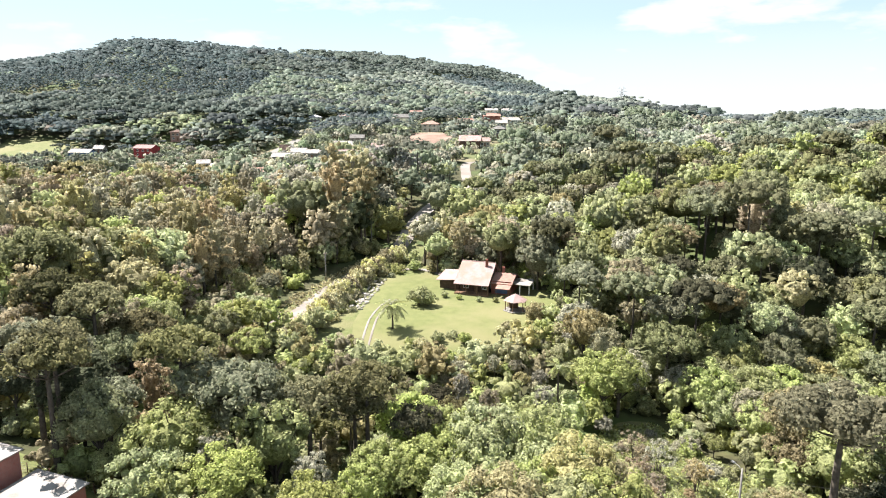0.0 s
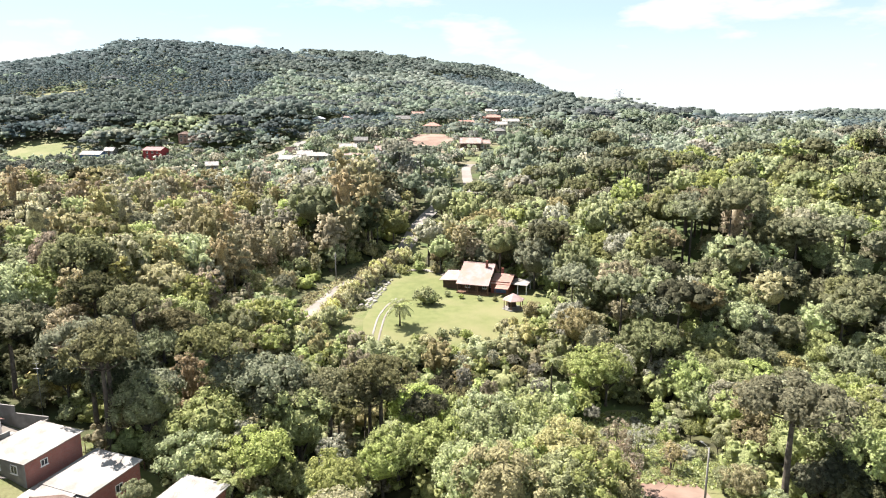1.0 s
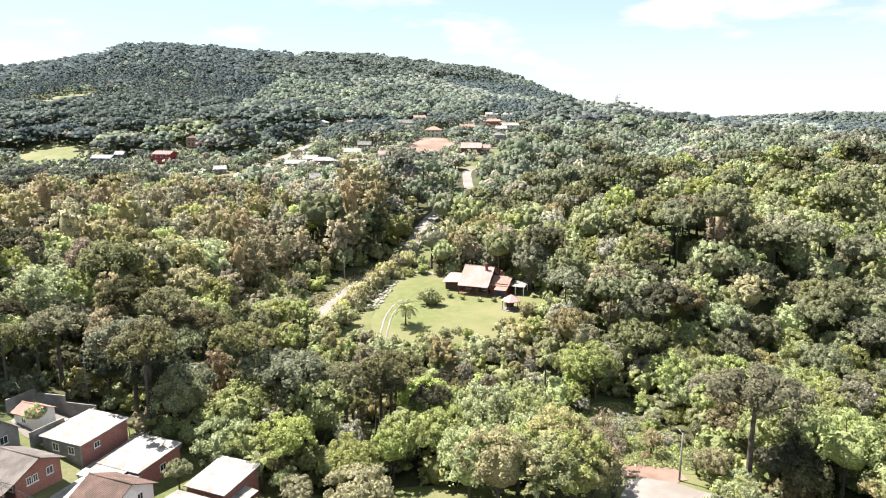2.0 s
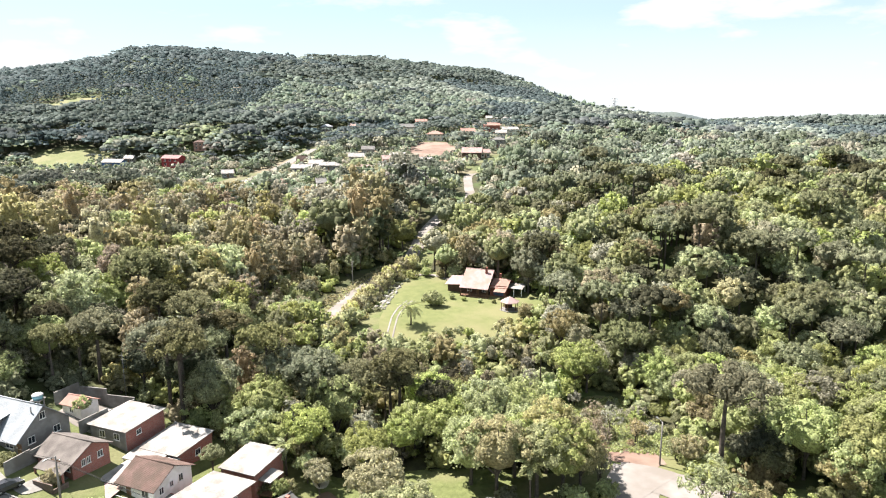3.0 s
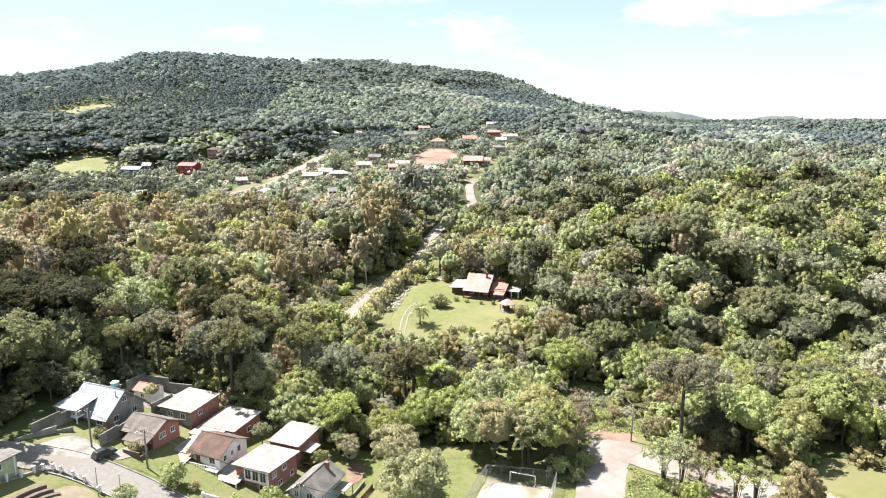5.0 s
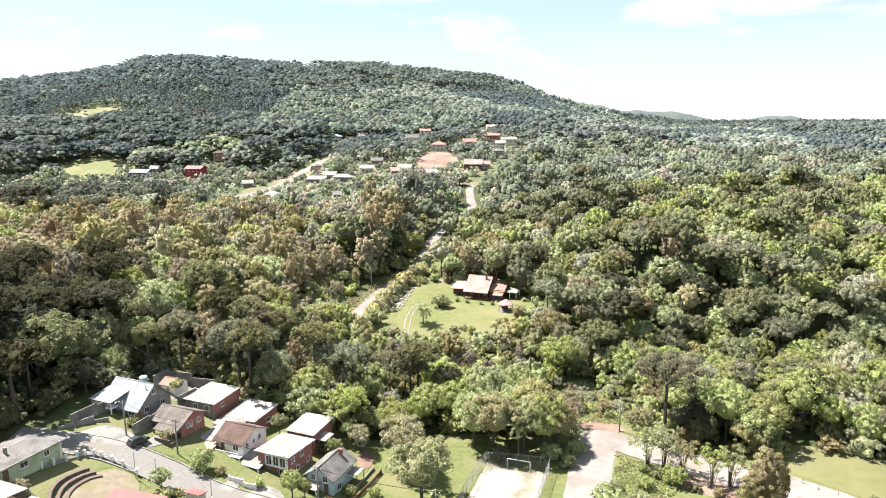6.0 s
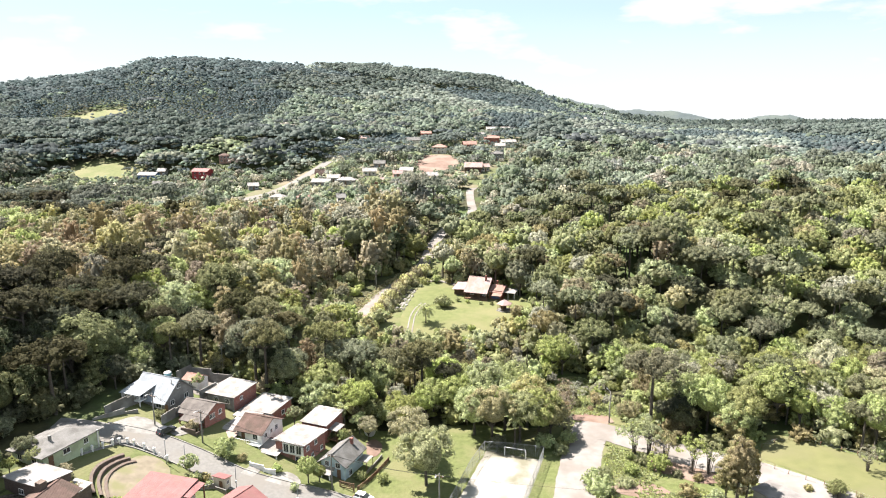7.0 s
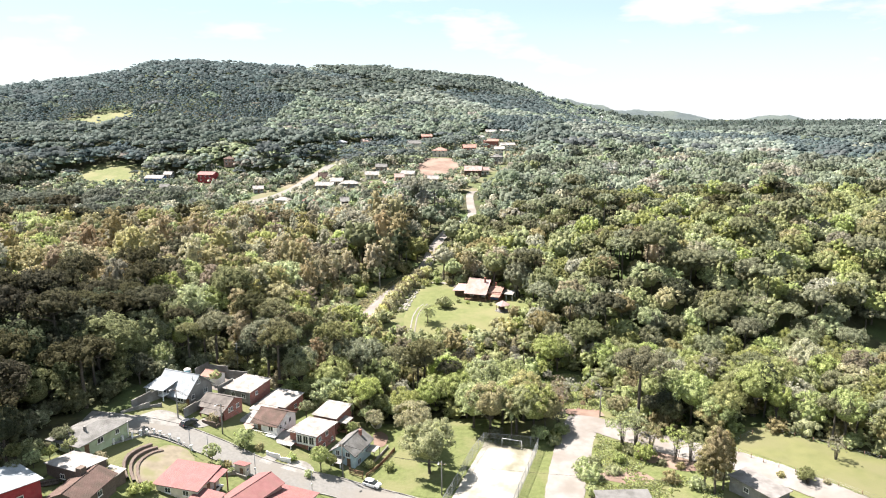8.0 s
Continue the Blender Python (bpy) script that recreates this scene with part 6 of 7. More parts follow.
# stepped garden terraces
for i, off in enumerate((0.0, 1.3, 2.6)):
    line = [(-67.0 + off, 38.8 - off * 0.3), (-68.4 + off, 36.6), (-69.3 + off, 33.8), (-69.0 + off, 31.1), (-67.8 + off, 28.5), (-66.1 + off, 26.1)]
    kerb(line, 1, 0, "terrace_step", 0.85 - 0.25 * i, 0.55, MAT["stone_wall"], "curved dark stone terrace step in a garden", "terrace", 0.05)
land("dirt_yard", patch([(-64.4, 26.0), (-66.8, 28.8), (-67.6, 32.3), (-66.6, 36.4), (-65.2, 40.3), (-62.1, 40.9), (-59.2, 39.3), (-57.2, 36.1), (-58.0, 30.3), (-60.6, 26.3)], 0.12, 1.5),
     material("worn_yard", (0.13, 0.11, 0.08), (0.18, 0.155, 0.115), 0.6, 0.95, stain=(0.13, 0.125, 0.065), stain_scale=0.25, bump_height=0.04), "worn sandy yard with thin grass", "yard")
land("forecourt", patch([(-74.9, 50.4), (-71.9, 54.5), (-66.8, 53.7), (-64.1, 50.6), (-68.1, 47.8), (-74.2, 47.9)], 0.17, 1.5), CONCRETE, "pale concrete forecourt at the street's end", "forecourt")
land("driveway", patch([(-63.5, 50.9), (-61.4, 55.2), (-59.5, 56.9), (-58.0, 55.7), (-59.9, 51.5), (-61.6, 49.9)], 0.15, 1.0), CONCRETE, "pale concrete driveway beside a lawn", "driveway")
land("driveway", patch([(-40.8, 39.6), (-38.2, 44.0), (-35.7, 44.3), (-33.5, 41.6), (-36.0, 38.6), (-38.4, 38.5)], 0.16, 1.0), CONCRETE, "pale concrete driveway before a porch", "driveway")
land("driveway", patch([(-45.5, 40.7), (-43.8, 45.2), (-41.9, 44.4), (-43.2, 40.0)], 0.16, 1.0), CONCRETE, "narrow pale driveway between verges", "driveway")
land("back_yard", patch([(-22.8, 62.4), (-21.2, 64.4), (-19.0, 61.8), (-19.6, 57.2), (-21.8, 56.4)], 0.13, 1.0), EARTH, "bare earth back yard beside the blue house", "yard")
land("plot_floor", patch([(-69.6, 73.4), (-68.9, 79.0), (-59.3, 76.6), (-61.8, 71.2), (-64.5, 69.5)], 0.12, 1.5), GRAVEL, "pale gravel building plot inside walls", "yard")
land("earth_cut", patch([(-35.5, 136.5), (-33.5, 144), (-30.5, 143), (-28.8, 138.5), (-30, 134)], 0.24, 1.0), EARTH, "reddish earth where the lane bends", "earth bank")
land("earth_cut", patch([(42, 56.2), (46.5, 55.2), (50.5, 50.5), (54, 45.5), (50, 44.6), (45.5, 47.6), (41, 53)], 0.12, 1.5), EARTH, "bare reddish earth bank by the road", "earth bank")
land("earth_cut", patch([(26.6, 78.5), (30.5, 80.5), (35.5, 78), (37, 75), (33, 74), (28.5, 75.2)], 0.12, 1.0), EARTH, "reddish earth heap at the road's bend", "earth bank")
land("weeds", patch([(30.4, 60), (33.5, 62.4), (38, 58), (42, 50), (50, 40.5), (56, 33), (50, 30), (38, 34), (28, 36), (28.2, 50)], 0.1, 1.5), GRASS_WILD, "tall weeds between two gravel roads", "weeds")

# old tiled roof lying low behind the yard and a water tank on its stand
tank = new("water_tank")
tank.matrix_basis = pose(-72.0, 71.8, float(ground(-72.0, 71.8)))
tagged(tank, "round blue water tank on a tall stand", "water tank")
for sx in (-0.6, 0.6):
    for sy in (-0.6, 0.6):
        post(tank, sx, sy, -0.5, 2.4, "grey_wall", 0.1, "leg")
boxed("platform", -0.9, 0.9, -0.9, 0.9, 2.4, 2.55, MAT["grey_wall"], tank)
pipe("tank_body", [(0, 0, 2.55), (0, 0, 3.3)], [0.75, 0.9], MAT["tank"], tank, sides=18)
pipe("lid", [(0, 0, 3.3), (0, 0, 3.52), (0, 0, 3.6)], [0.95, 0.7, 0.2], MAT["trim"], tank, "white domed lid", 18)
hut = house("garden_shed", "small shed with orange tile roof in a walled plot", -66.3, 74.4, T, 4.4, 3.6, 2.3, 0.9, "gx", "white", "pink_tile", [("f", 0, 0.9, 0.9, 0.9)], 0.35, category="shed")

# ---- court with goal and wire fence ----
goal = new("goal")
goal.matrix_basis = pose(9.0, 57.1, float(ground(9, 57.1)) + 0.1, 0, 0, math.degrees(math.atan2(-1.6, 4.6)))
tagged(goal, "white metal goal frame at the court's end", "goal")
pipe("post", [(0, 0, -0.3), (0, 0, 2.2)], 0.06, MAT["trim"], goal)
pipe("post", [(4.8, 0, -0.3), (4.8, 0, 2.2)], 0.06, MAT["trim"], goal)
pipe("crossbar", [(-0.06, 0, 2.2), (4.86, 0, 2.2)], 0.06, MAT["trim"], goal)
for sx in (0, 4.8):
    pipe("stay", [(sx, 0, 2.2), (sx, 1.3, 0)], 0.035, MAT["trim"], goal)


def wire_fence(label, pts, h, gap=2.6, wires=5, mat="steel", r=0.045, netting=False):
    """Posts with strands of wire between them."""
    C = curve_points(pts, gap)
    root = new("wire_fence")
    x0, y0 = C[0]
    z0 = float(ground(x0, y0))
    root.matrix_basis = pose(x0, y0, z0)
    tagged(root, label, "fence")
    tops = []
    for x, y in C:
        z = float(ground(x, y)) - z0
        pipe("post", [(x - x0, y - y0, z - 0.4), (x - x0, y - y0, z + h)], r, MAT[mat], root, sides=5)
        tops.append((x - x0, y - y0, z))
    for k in range(wires):
        hh = h * (k + 0.7) / wires
        pipe("wire", [(x, y, z + hh) for x, y, z in tops], 0.014, MAT["steel"], root, sides=3)
    if netting:                                               # a lattice of crossing wires
        run = np.concatenate([[0], np.cumsum([math.dist(a[:2], b[:2]) for a, b in zip(tops, tops[1:])])])
        Q = np.array(tops)
        pieces = []

        def at(u, v):
            return tuple(np.interp(u, run, Q[:, i]) for i in (0, 1)) + (float(np.interp(u, run, Q[:, 2])) + v,)
        for u in np.arange(-h, run[-1], 0.55):
            for s in (1, -1):
                a, b = max(u, 0.0), min(u + h, run[-1])
                va, vb = (a - u, b - u) if s > 0 else (h - (a - u), h - (b - u))
                pieces.append(tube([at(a, va), at((a + b) / 2, (va + vb) / 2), at(b, vb)], [0.016] * 3, 3))
        ob = new("netting", quads("netting", *join(pieces), [MAT["steel"]]))
        ob.parent = root
        tagged(ob, kind="stuff")
        pipe("top_rail", [(x, y, z + h) for x, y, z in tops], 0.04, MAT["steel"], root, sides=5)
    return root


wire_fence("tall grey wire-mesh fence along the court", [(4.6, 58.4), (1.6, 51.5), (-1.0, 43.6), (-3.2, 37.0), (-6, 29)], 3.0, 2.8, 3, netting=True)
wire_fence("tall grey wire-mesh fence along the court", [(17.6, 55.8), (15.1, 48.5), (12.8, 41.9), (10.7, 36.0), (8.4, 29)], 3.0, 2.8, 3, netting=True)
wire_fence("tall wire fence behind the goal", [(4.6, 58.8), (11, 57.8), (17.6, 56.3)], 2.8, 2.2, 3, netting=True)
wire_fence("low post-and-wire fence along the meadow", [(61.5, 50.8), (65.6, 43.4), (69.8, 38.2), (75.2, 31.8), (80, 26)], 1.2, 2.6, 3, "wood", 0.06)
wire_fence("low post-and-wire fence on the upper meadow", [(63, 53.5), (72, 56), (80, 50), (92, 40.5)], 1.1, 3.0, 3, "wood", 0.06)
wire_fence("low wire fence behind the houses", [(-57.0, 75.7), (-49.3, 75.4), (-40.9, 73.3)], 1.5, 2.5, 4, "wood", 0.06)

# ---- poles and wires ----
def utility_pole(x, y, h, turn, lamp=True, arm=True):
    root = new("utility_pole")
    root.matrix_basis = pose(x, y, float(ground(x, y)), 0, 0, turn)
    tagged(root, "tall grey concrete utility pole" + (" with street lamp" if lamp else ""), "utility pole", "utility poles")
    pipe("pole", [(0, 0, -0.6), (0, 0, h * 0.5), (0, 0, h)], [0.17, 0.145, 0.11], CONCRETE, root, sides=9)
    if arm:
        boxed("crossarm", -0.85, 0.85, -0.06, 0.06, h - 0.75, h - 0.63, MAT["wood"], root)
        for k in (-0.75, 0, 0.75):
            pipe("insulator", [(k, 0, h - 0.63), (k, 0, h - 0.5), (k, 0, h - 0.42)], [0.05, 0.07, 0.03], MAT["trim"], root, sides=6)
    if lamp:
        a = pipe("lamp_arm", [(0, 0, h - 0.25), (0, -0.7, h + 0.1), (0, -1.3, h + 0.12)], 0.035, MAT["steel"], root, sides=6)
        bm = bmesh.new()
        hull(bm, [(sx, sy, z) for sx in (-0.13, 0.13) for sy, z in ((-1.25, h + 0.05), (-1.9, h + 0.08), (-1.3, h + 0.2), (-1.75, h + 0.2))])
        part("lamp_head", bm, MAT["steel"], a)
    return root


POLES = [(-67.0, 52.4, 7.6, -21), (-55.8, 49.4, 7.6, -21), (-27.2, 41.5, 8.2, -22), (-5.5, 36.5, 8.0, -24)]
for x, y, h, turn in POLES:
    utility_pole(x, y, h, turn)
utility_pole(36.6, 73.6, 8.4, 200, True, False)
utility_pole(-22.4, 203.0, 8.5, 60, False)
utility_pole(-31.5, 172.0, 8.5, 70, False)
for x, y, h in ((-32.5, 34.3, 4.5), (-44.6, 36.0, 5.0), (-59.3, 39.5, 5.2), (-55.3, 38.9, 5.2)):
    p = new("service_post")
    p.matrix_basis = pose(x, y, float(ground(x, y)))
    tagged(p, "slim grey service post beside the street", "post")
    pipe("shaft", [(0, 0, -0.5), (0, 0, h)], [0.07, 0.06], MAT["steel"], p, sides=6)
    boxed("meter_box", -0.16, 0.16, -0.2, -0.06, 1.3, 1.8, MAT["trim"], p)
    boxed("cap", -0.1, 0.1, -0.1, 0.1, h, h + 0.07, MAT["steel"], p)

mast = new("aerial_mast")
mast.matrix_basis = pose(-62.5, 83.0, float(ground(-62.5, 83.0)))
tagged(mast, "slender pale aerial mast behind a walled plot", "mast")
pipe("shaft", [(0, 0, -0.5), (0, 0, 9.5)], [0.06, 0.04], MAT["steel"], mast, sides=6)
for hh in (8.3, 9.1):
    pipe("crossbar", [(-0.7, 0, hh), (0.7, 0, hh)], 0.02, MAT["steel"], mast, sides=4)


def cable(a, b, sag=0.6, r=0.022, label="thin black overhead cable between poles"):
    pts = [(a[0] + (b[0] - a[0]) * t, a[1] + (b[1] - a[1]) * t, a[2] + (b[2] - a[2]) * t - sag * 4 * t * (1 - t)) for t in np.linspace(0, 1, 13)]
    ob = pipe("overhead_cable", pts, r, MAT["rubber"], sides=4)
    tagged(ob, label, "cable")


def pole_top(i, side, drop=0.45):
    x, y, h, turn = POLES[i]
    return (x + side * math.cos(radians(turn)) * 0.75, y + side * math.sin(radians(turn)) * 0.75, float(ground(x, y)) + h - drop)


for i in range(len(POLES) - 1):
    for side in (-1, 0, 1):
        cable(pole_top(i, side), pole_top(i + 1, side), 0.7)
cable(pole_top(3, 0), (36.6, 73.6, float(ground(36.6, 73.6)) + 7.6), 1.2)
cable(pole_top(3, 1), (58, 28, -2.0), 1.0)
for a, b in ((1, (-47.2, 53.8, -2.6)), (1, (-59.6, 56.0, 0.4)), (0, (-72.0, 60.8, 3.2)), (2, (-28.4, 46.6, -6.4)), (2, (-37.0, 49.6, -3.6)), (2, (-39.6, 49.2, -5.2))):
    cable(pole_top(a, 0, 0.9), b, 0.35, 0.018, "thin service cable from pole to house")
cable((36.6, 73.6, float(ground(36.6, 73.6)) + 7.6), (72, 56, 3.0), 1.0)


def pylon(x, y, h):
    """A lattice tower for a power line."""
    root = new("pylon")
    root.matrix_basis = pose(x, y, float(ground(x, y)), 0, 0, 20)
    tagged(root, "tall grey lattice power pylon above the trees", "pylon")
    for sx in (-1, 1):
        for sy in (-1, 1):
            pipe("leg", [(sx * 3, sy * 3, -0.5), (sx * 0.7, sy * 0.7, h * 0.7), (sx * 0.4, sy * 0.4, h)], 0.12, MAT["steel"], root, sides=4)
    n = 7
    for k in range(n):
        z0, z1 = h * k / n, h * (k + 1) / n
        r0, r1 = [float(np.interp(z, [0, h * 0.7, h], [3, 0.7, 0.4])) for z in (z0, z1)]
        for a, b in (((-1, -1), (1, -1)), ((1, -1), (1, 1)), ((1, 1), (-1, 1)), ((-1, 1), (-1, -1))):
            pipe("brace", [(a[0] * r0, a[1] * r0, z0), (b[0] * r1, b[1] * r1, z1)], 0.06, MAT["steel"], root, sides=3)
    for z, w in ((h * 0.72, 5), (h * 0.84, 4.4), (h * 0.95, 3.6)):
        pipe("arm", [(-w, 0, z), (0, 0, z + 0.6), (w, 0, z)], 0.12, MAT["steel"], root, sides=4)


pylon(140, 528, 23)
pylon(470, 640, 30)

# ---- cars ----
def car(x, y, turn, paint, label, lift=0.2):
    root = new("car")
    root.matrix_basis = pose(x, y, float(ground(x, y)) + lift, 0, 0, turn)
    tagged(root, label, "car")
    bm = bmesh.new()
    hull(bm, [(sx, s * 0.82, z) for s in (-1, 1) for sx, z in ((-1.95, 0.35), (-2.0, 0.6), (-1.9, 0.9), (1.95, 0.32), (2.0, 0.55), (1.85, 0.78), (0.9, 0.92))] + [(sx, s * 0.74, 0.25) for s in (-1, 1) for sx in (-1.9, 1.9)])
    part("body", bm, paint, root)
    bm = bmesh.new()
    hull(bm, [(sx, s * w, z) for s in (-1, 1) for sx, w, z in ((-1.85, 0.76, 0.9), (-1.55, 0.62, 1.42), (0.2, 0.62, 1.46), (1.05, 0.76, 0.92))])
    part("cabin", bm, GLASS, root, "dark glazed cabin")
    bm = bmesh.new()
    hull(bm, [(sx, s * w, z) for s in (-1, 1) for sx, w, z in ((-1.58, 0.64, 1.41), (-1.4, 0.62, 1.49), (0.1, 0.62, 1.51), (0.28, 0.64, 1.44))])
    part("roof", bm, paint, root)
    for sx in (-1.25, 1.25):
        for s in (-1, 1):
            w = pipe("wheel", [(sx, s * 0.66, 0.31), (sx, s * 0.86, 0.31)], 0.31, MAT["rubber"], root, sides=14)
            pipe("rim", [(sx, s * 0.85, 0.31), (sx, s * 0.875, 0.31)], 0.19, MAT["steel"], w, sides=10)
    for s in (-1, 1):
        boxed("headlight", 1.84, 1.97, s * 0.62 - 0.14, s * 0.62 + 0.14, 0.56, 0.72, MAT["trim"], root)
        boxed("tail_light", -2.0, -1.9, s * 0.66 - 0.1, s * 0.66 + 0.1, 0.66, 0.9, MAT["crimson"], root)
        boxed("mirror", 0.72, 0.86, s * 0.9 - 0.08, s * 0.9 + 0.08, 0.92, 1.05, paint, root)
        hull_b = bmesh.new()
        box(hull_b, -0.55, -0.47, s * 0.70 - 0.05, s * 0.70 + 0.05, 0.9, 1.42)
        part("door_pillar", hull_b, paint, root)
    return root


def paint(name, colour):
    m = material(name, colour, tuple(min(1, c * 1.06 + 0.004) for c in colour), 2, 0.25, spec=0.6)
    return m


car(-20.6, 39.4, -25, paint("white_paint", (0.72, 0.72, 0.72)), "small white hatchback parked on the street")
car(-63.7, 50.3, 58, paint("black_paint", (0.022, 0.024, 0.03)), "dark hatchback parked nose in on a driveway")
car(-50.3, 27.4, 70, paint("silver_paint", (0.55, 0.56, 0.57)), "pale car standing under a carport")

# ---- palms ----
def palm(x, y, h, turn, label, size=1.0, n=16):
    root = new("palm_tree")
    root.matrix_basis = pose(x, y, float(ground(x, y)), 0, 0, turn)
    tagged(root, label, "palm")
    pipe("trunk", [(0, 0, -0.4), (0.06, 0, h * 0.3), (0.02, 0.05, h * 0.75), (0, 0, h)], [0.26, 0.19, 0.17, 0.14], BARK, root, sides=9)
    L = 2.5 * size
    V, F = [], []
    rib = [(L * u, 0, 0.75 * L * u * 0.7 - 1.05 * L * u * u * 0.85) for u in np.linspace(0, 1, 9)]
    for i in range(8):
        (x0, _, z0), (x1, _, z1) = rib[i], rib[i + 1]
        w = 0.55 * size * math.sin(0.35 + 2.5 * (i + 0.5) / 8)
        for s in (-1, 1):
            for j in (0.1, 0.55):
                xa, za = x0 + (x1 - x0) * j, z0 + (z1 - z0) * j
                xb, zb = x0 + (x1 - x0) * (j + 0.34), z0 + (z1 - z0) * (j + 0.34)
                b = len(V)
                V += [(xa, 0, za), (xb, 0, zb), (xb + 0.25 * w, s * w, zb - 0.5 * w), (xa + 0.25 * w, s * w, za - 0.5 * w)]
                F.append((b, b + 1, b + 2, b + 3))
    tv, tf = tube(rib, [0.035] * 9, 4)
    F = np.concatenate([np.array(F), tf + len(V)])
    V = np.concatenate([np.array(V), tv])
    me = quads("frond", V, F, [LEAVES["green"]])
    for k in range(n):
        f = new("frond", me)
        f.parent = root
        f.matrix_basis = pose(0, 0, h, 0, (-34, 2, 26)[k % 3] + 5 * math.sin(k * 2.1), k * 137.5)
    return root


palm(-11.0, 137.2, 5.0, 20, "single feather palm standing on the lawn", 1.4, 20)
palm(11.6, 60.0, 7.6, 70, "tall slim palm behind the goal", 0.95)
palm(-28.5, 67.1, 5.6, 140, "feather palm beside a small brick house", 0.95)
palm(43.5, 63.8, 4.6, 10, "short palm at the wood's edge", 0.8)
palm(-11.6, 194.5, 6.0, 200, "palm beside the lane above the lawn", 1.0)
palm(20.5, 110, 9.0, 100, "palm rising out of the wood", 1.0)

# ---- single trees and shrubs ----
made = {}


def plant(kind, tone, x, y, scale=1.0, tall=1.0, group="", lean=0.0):
    key = (kind, tone, int(abs(x * 7 + y * 3)) % 2)
    turn = (x * 37 + y * 91) % 360
    if key not in made:
        name = {"shrub": "shrub", "umbrella": "umbrella_pine", "feather": "gum_tree"}.get(kind, "broadleaf_tree")
        lab = LABELS.get((kind, tone), f"{tone} {'leafy shrub' if kind == 'shrub' else 'tree'} standing in rough grass")
        if kind != "shrub":
            lab = lab.replace("in the wood", "standing in the open")
        made[key] = tree(kind, tone, 900 + len(made) * 13, 460 if kind == "shrub" else (1200 if kind == "sparse" else 2000), 0.15 if kind == "shrub" else (0.16 if kind == "sparse" else 0.19), name, lab, "shrub" if kind == "shrub" else "tree")
        if group:
            tagged(made[key], group=group)
        return put(made[key], x, y, scale, turn, tall, first=True)
    return put(made[key], x, y, scale, turn, tall)


LAWN_TREES = [
    ("broad", "lime", -8.3, 45.2, 1.15), ("broad", "olive", -12.0, 55.0, 1.1), ("broad", "lime", -15.0, 66.5, 1.0), ("broad", "lime", 2.6, 67.0, 1.1),
    ("broad", "olive", 6.6, 63.6, 1.2), ("broad", "lime", 13.2, 63.4, 1.2), ("broad", "lime", 17.6, 64.6, 1.15), ("broad", "olive", 20.6, 65.0, 0.9),
    ("broad", "green", 10.2, 69.4, 1.2), ("broad", "olive", 20.0, 70.8, 0.95), ("broad", "olive", 15.8, 70.8, 1.2), ("sparse", "brown", 23.8, 72.5, 1.0),
    ("sparse", "brown", 26.2, 77.0, 1.0), ("sparse", "grey", 24.4, 67.4, 0.8), ("broad", "green", 1.0, 72.8, 0.95), ("sparse", "lime", 38.4, 58.0, 1.2),
    ("sparse", "lime", 41.2, 56.4, 1.1), ("sparse", "olive", 44.4, 54.6, 1.0), ("sparse", "lime", 48.4, 49.6, 1.05), ("sparse", "lime", 51.4, 48.4, 1.0),
]
ROADSIDE_TREES = [
    ("feather", "yellow", 51.8, 35.4, 0.95, 1.25), ("feather", "yellow", 54.0, 36.6, 0.9, 1.2), ("feather", "olive", 50.4, 37.4, 0.8), ("feather", "olive", 53.0, 38.4, 1.0),
    ("sparse", "lime", 70.0, 33.6, 0.55), ("sparse", "grey", 80.6, 42.0, 0.66), ("umbrella", "moss", 45.6, 69.5, 1.5), ("broad", "dark", 49.5, 70.0, 0.75),
    ("broad", "green", 44.0, 68.6, 0.5), ("broad", "olive", 41.0, 71.5, 0.6), ("broad", "lime", -54.2, 38.0, 0.36), ("broad", "green", -32.1, 42.2, 0.52),
    ("broad", "green", -30.1, 43.3, 0.34), ("broad", "green", -39.8, 64.2, 0.5), ("broad", "lime", -41.4, 75.4, 0.55), ("broad", "green", -65.1, 72.9, 0.36),
    ("broad", "lime", -24.8, 66.0, 0.5), ("broad", "olive", -22.3, 63.2, 0.55), ("broad", "green", -22.4, 70.7, 0.8), ("broad", "green", -84.8, 26.9, 0.45),
]
GARDEN_TREES = [
    ("broad", "green", -82.0, 27.8, 0.3), ("broad", "lime", -83.5, 25.0, 0.34), ("broad", "green", -86.9, 25.0, 0.5), ("broad", "dark", -82.4, 32.8, 0.5),
    ("broad", "green", -79.6, 31.0, 0.34), ("broad", "dark", -83.9, 20.3, 0.45), ("broad", "green", -27.9, 59.5, 0.35), ("broad", "green", 69.4, 34.4, 0.28),
]
STANDOUT_TREES = [
    ("broad", "lime", 63.5, 124.0, 1.15), ("broad", "lime", 67.5, 131.0, 1.0), ("broad", "grey", 27.5, 129.0, 1.0), ("feather", "yellow", -68.0, 121.5, 1.25),
    ("broad", "grey", 67.0, 80.0, 1.2), ("sparse", "grey", 104.0, 128.0, 1.5), ("broad", "lime", -25.5, 71.0, 1.05), ("sparse", "grey", -88.0, 108.0, 1.8),
]
CREST_TREES = [("broad", "dark", -345 + 11.5 * k, 1098 + 8 * math.sin(k * 1.9), 0.85 + 0.3 * math.sin(k * 2.7)) for k in range(11)]
for row_ in (*CREST_TREES, *STANDOUT_TREES, *LAWN_TREES, *ROADSIDE_TREES, *GARDEN_TREES):
    plant(*row_)
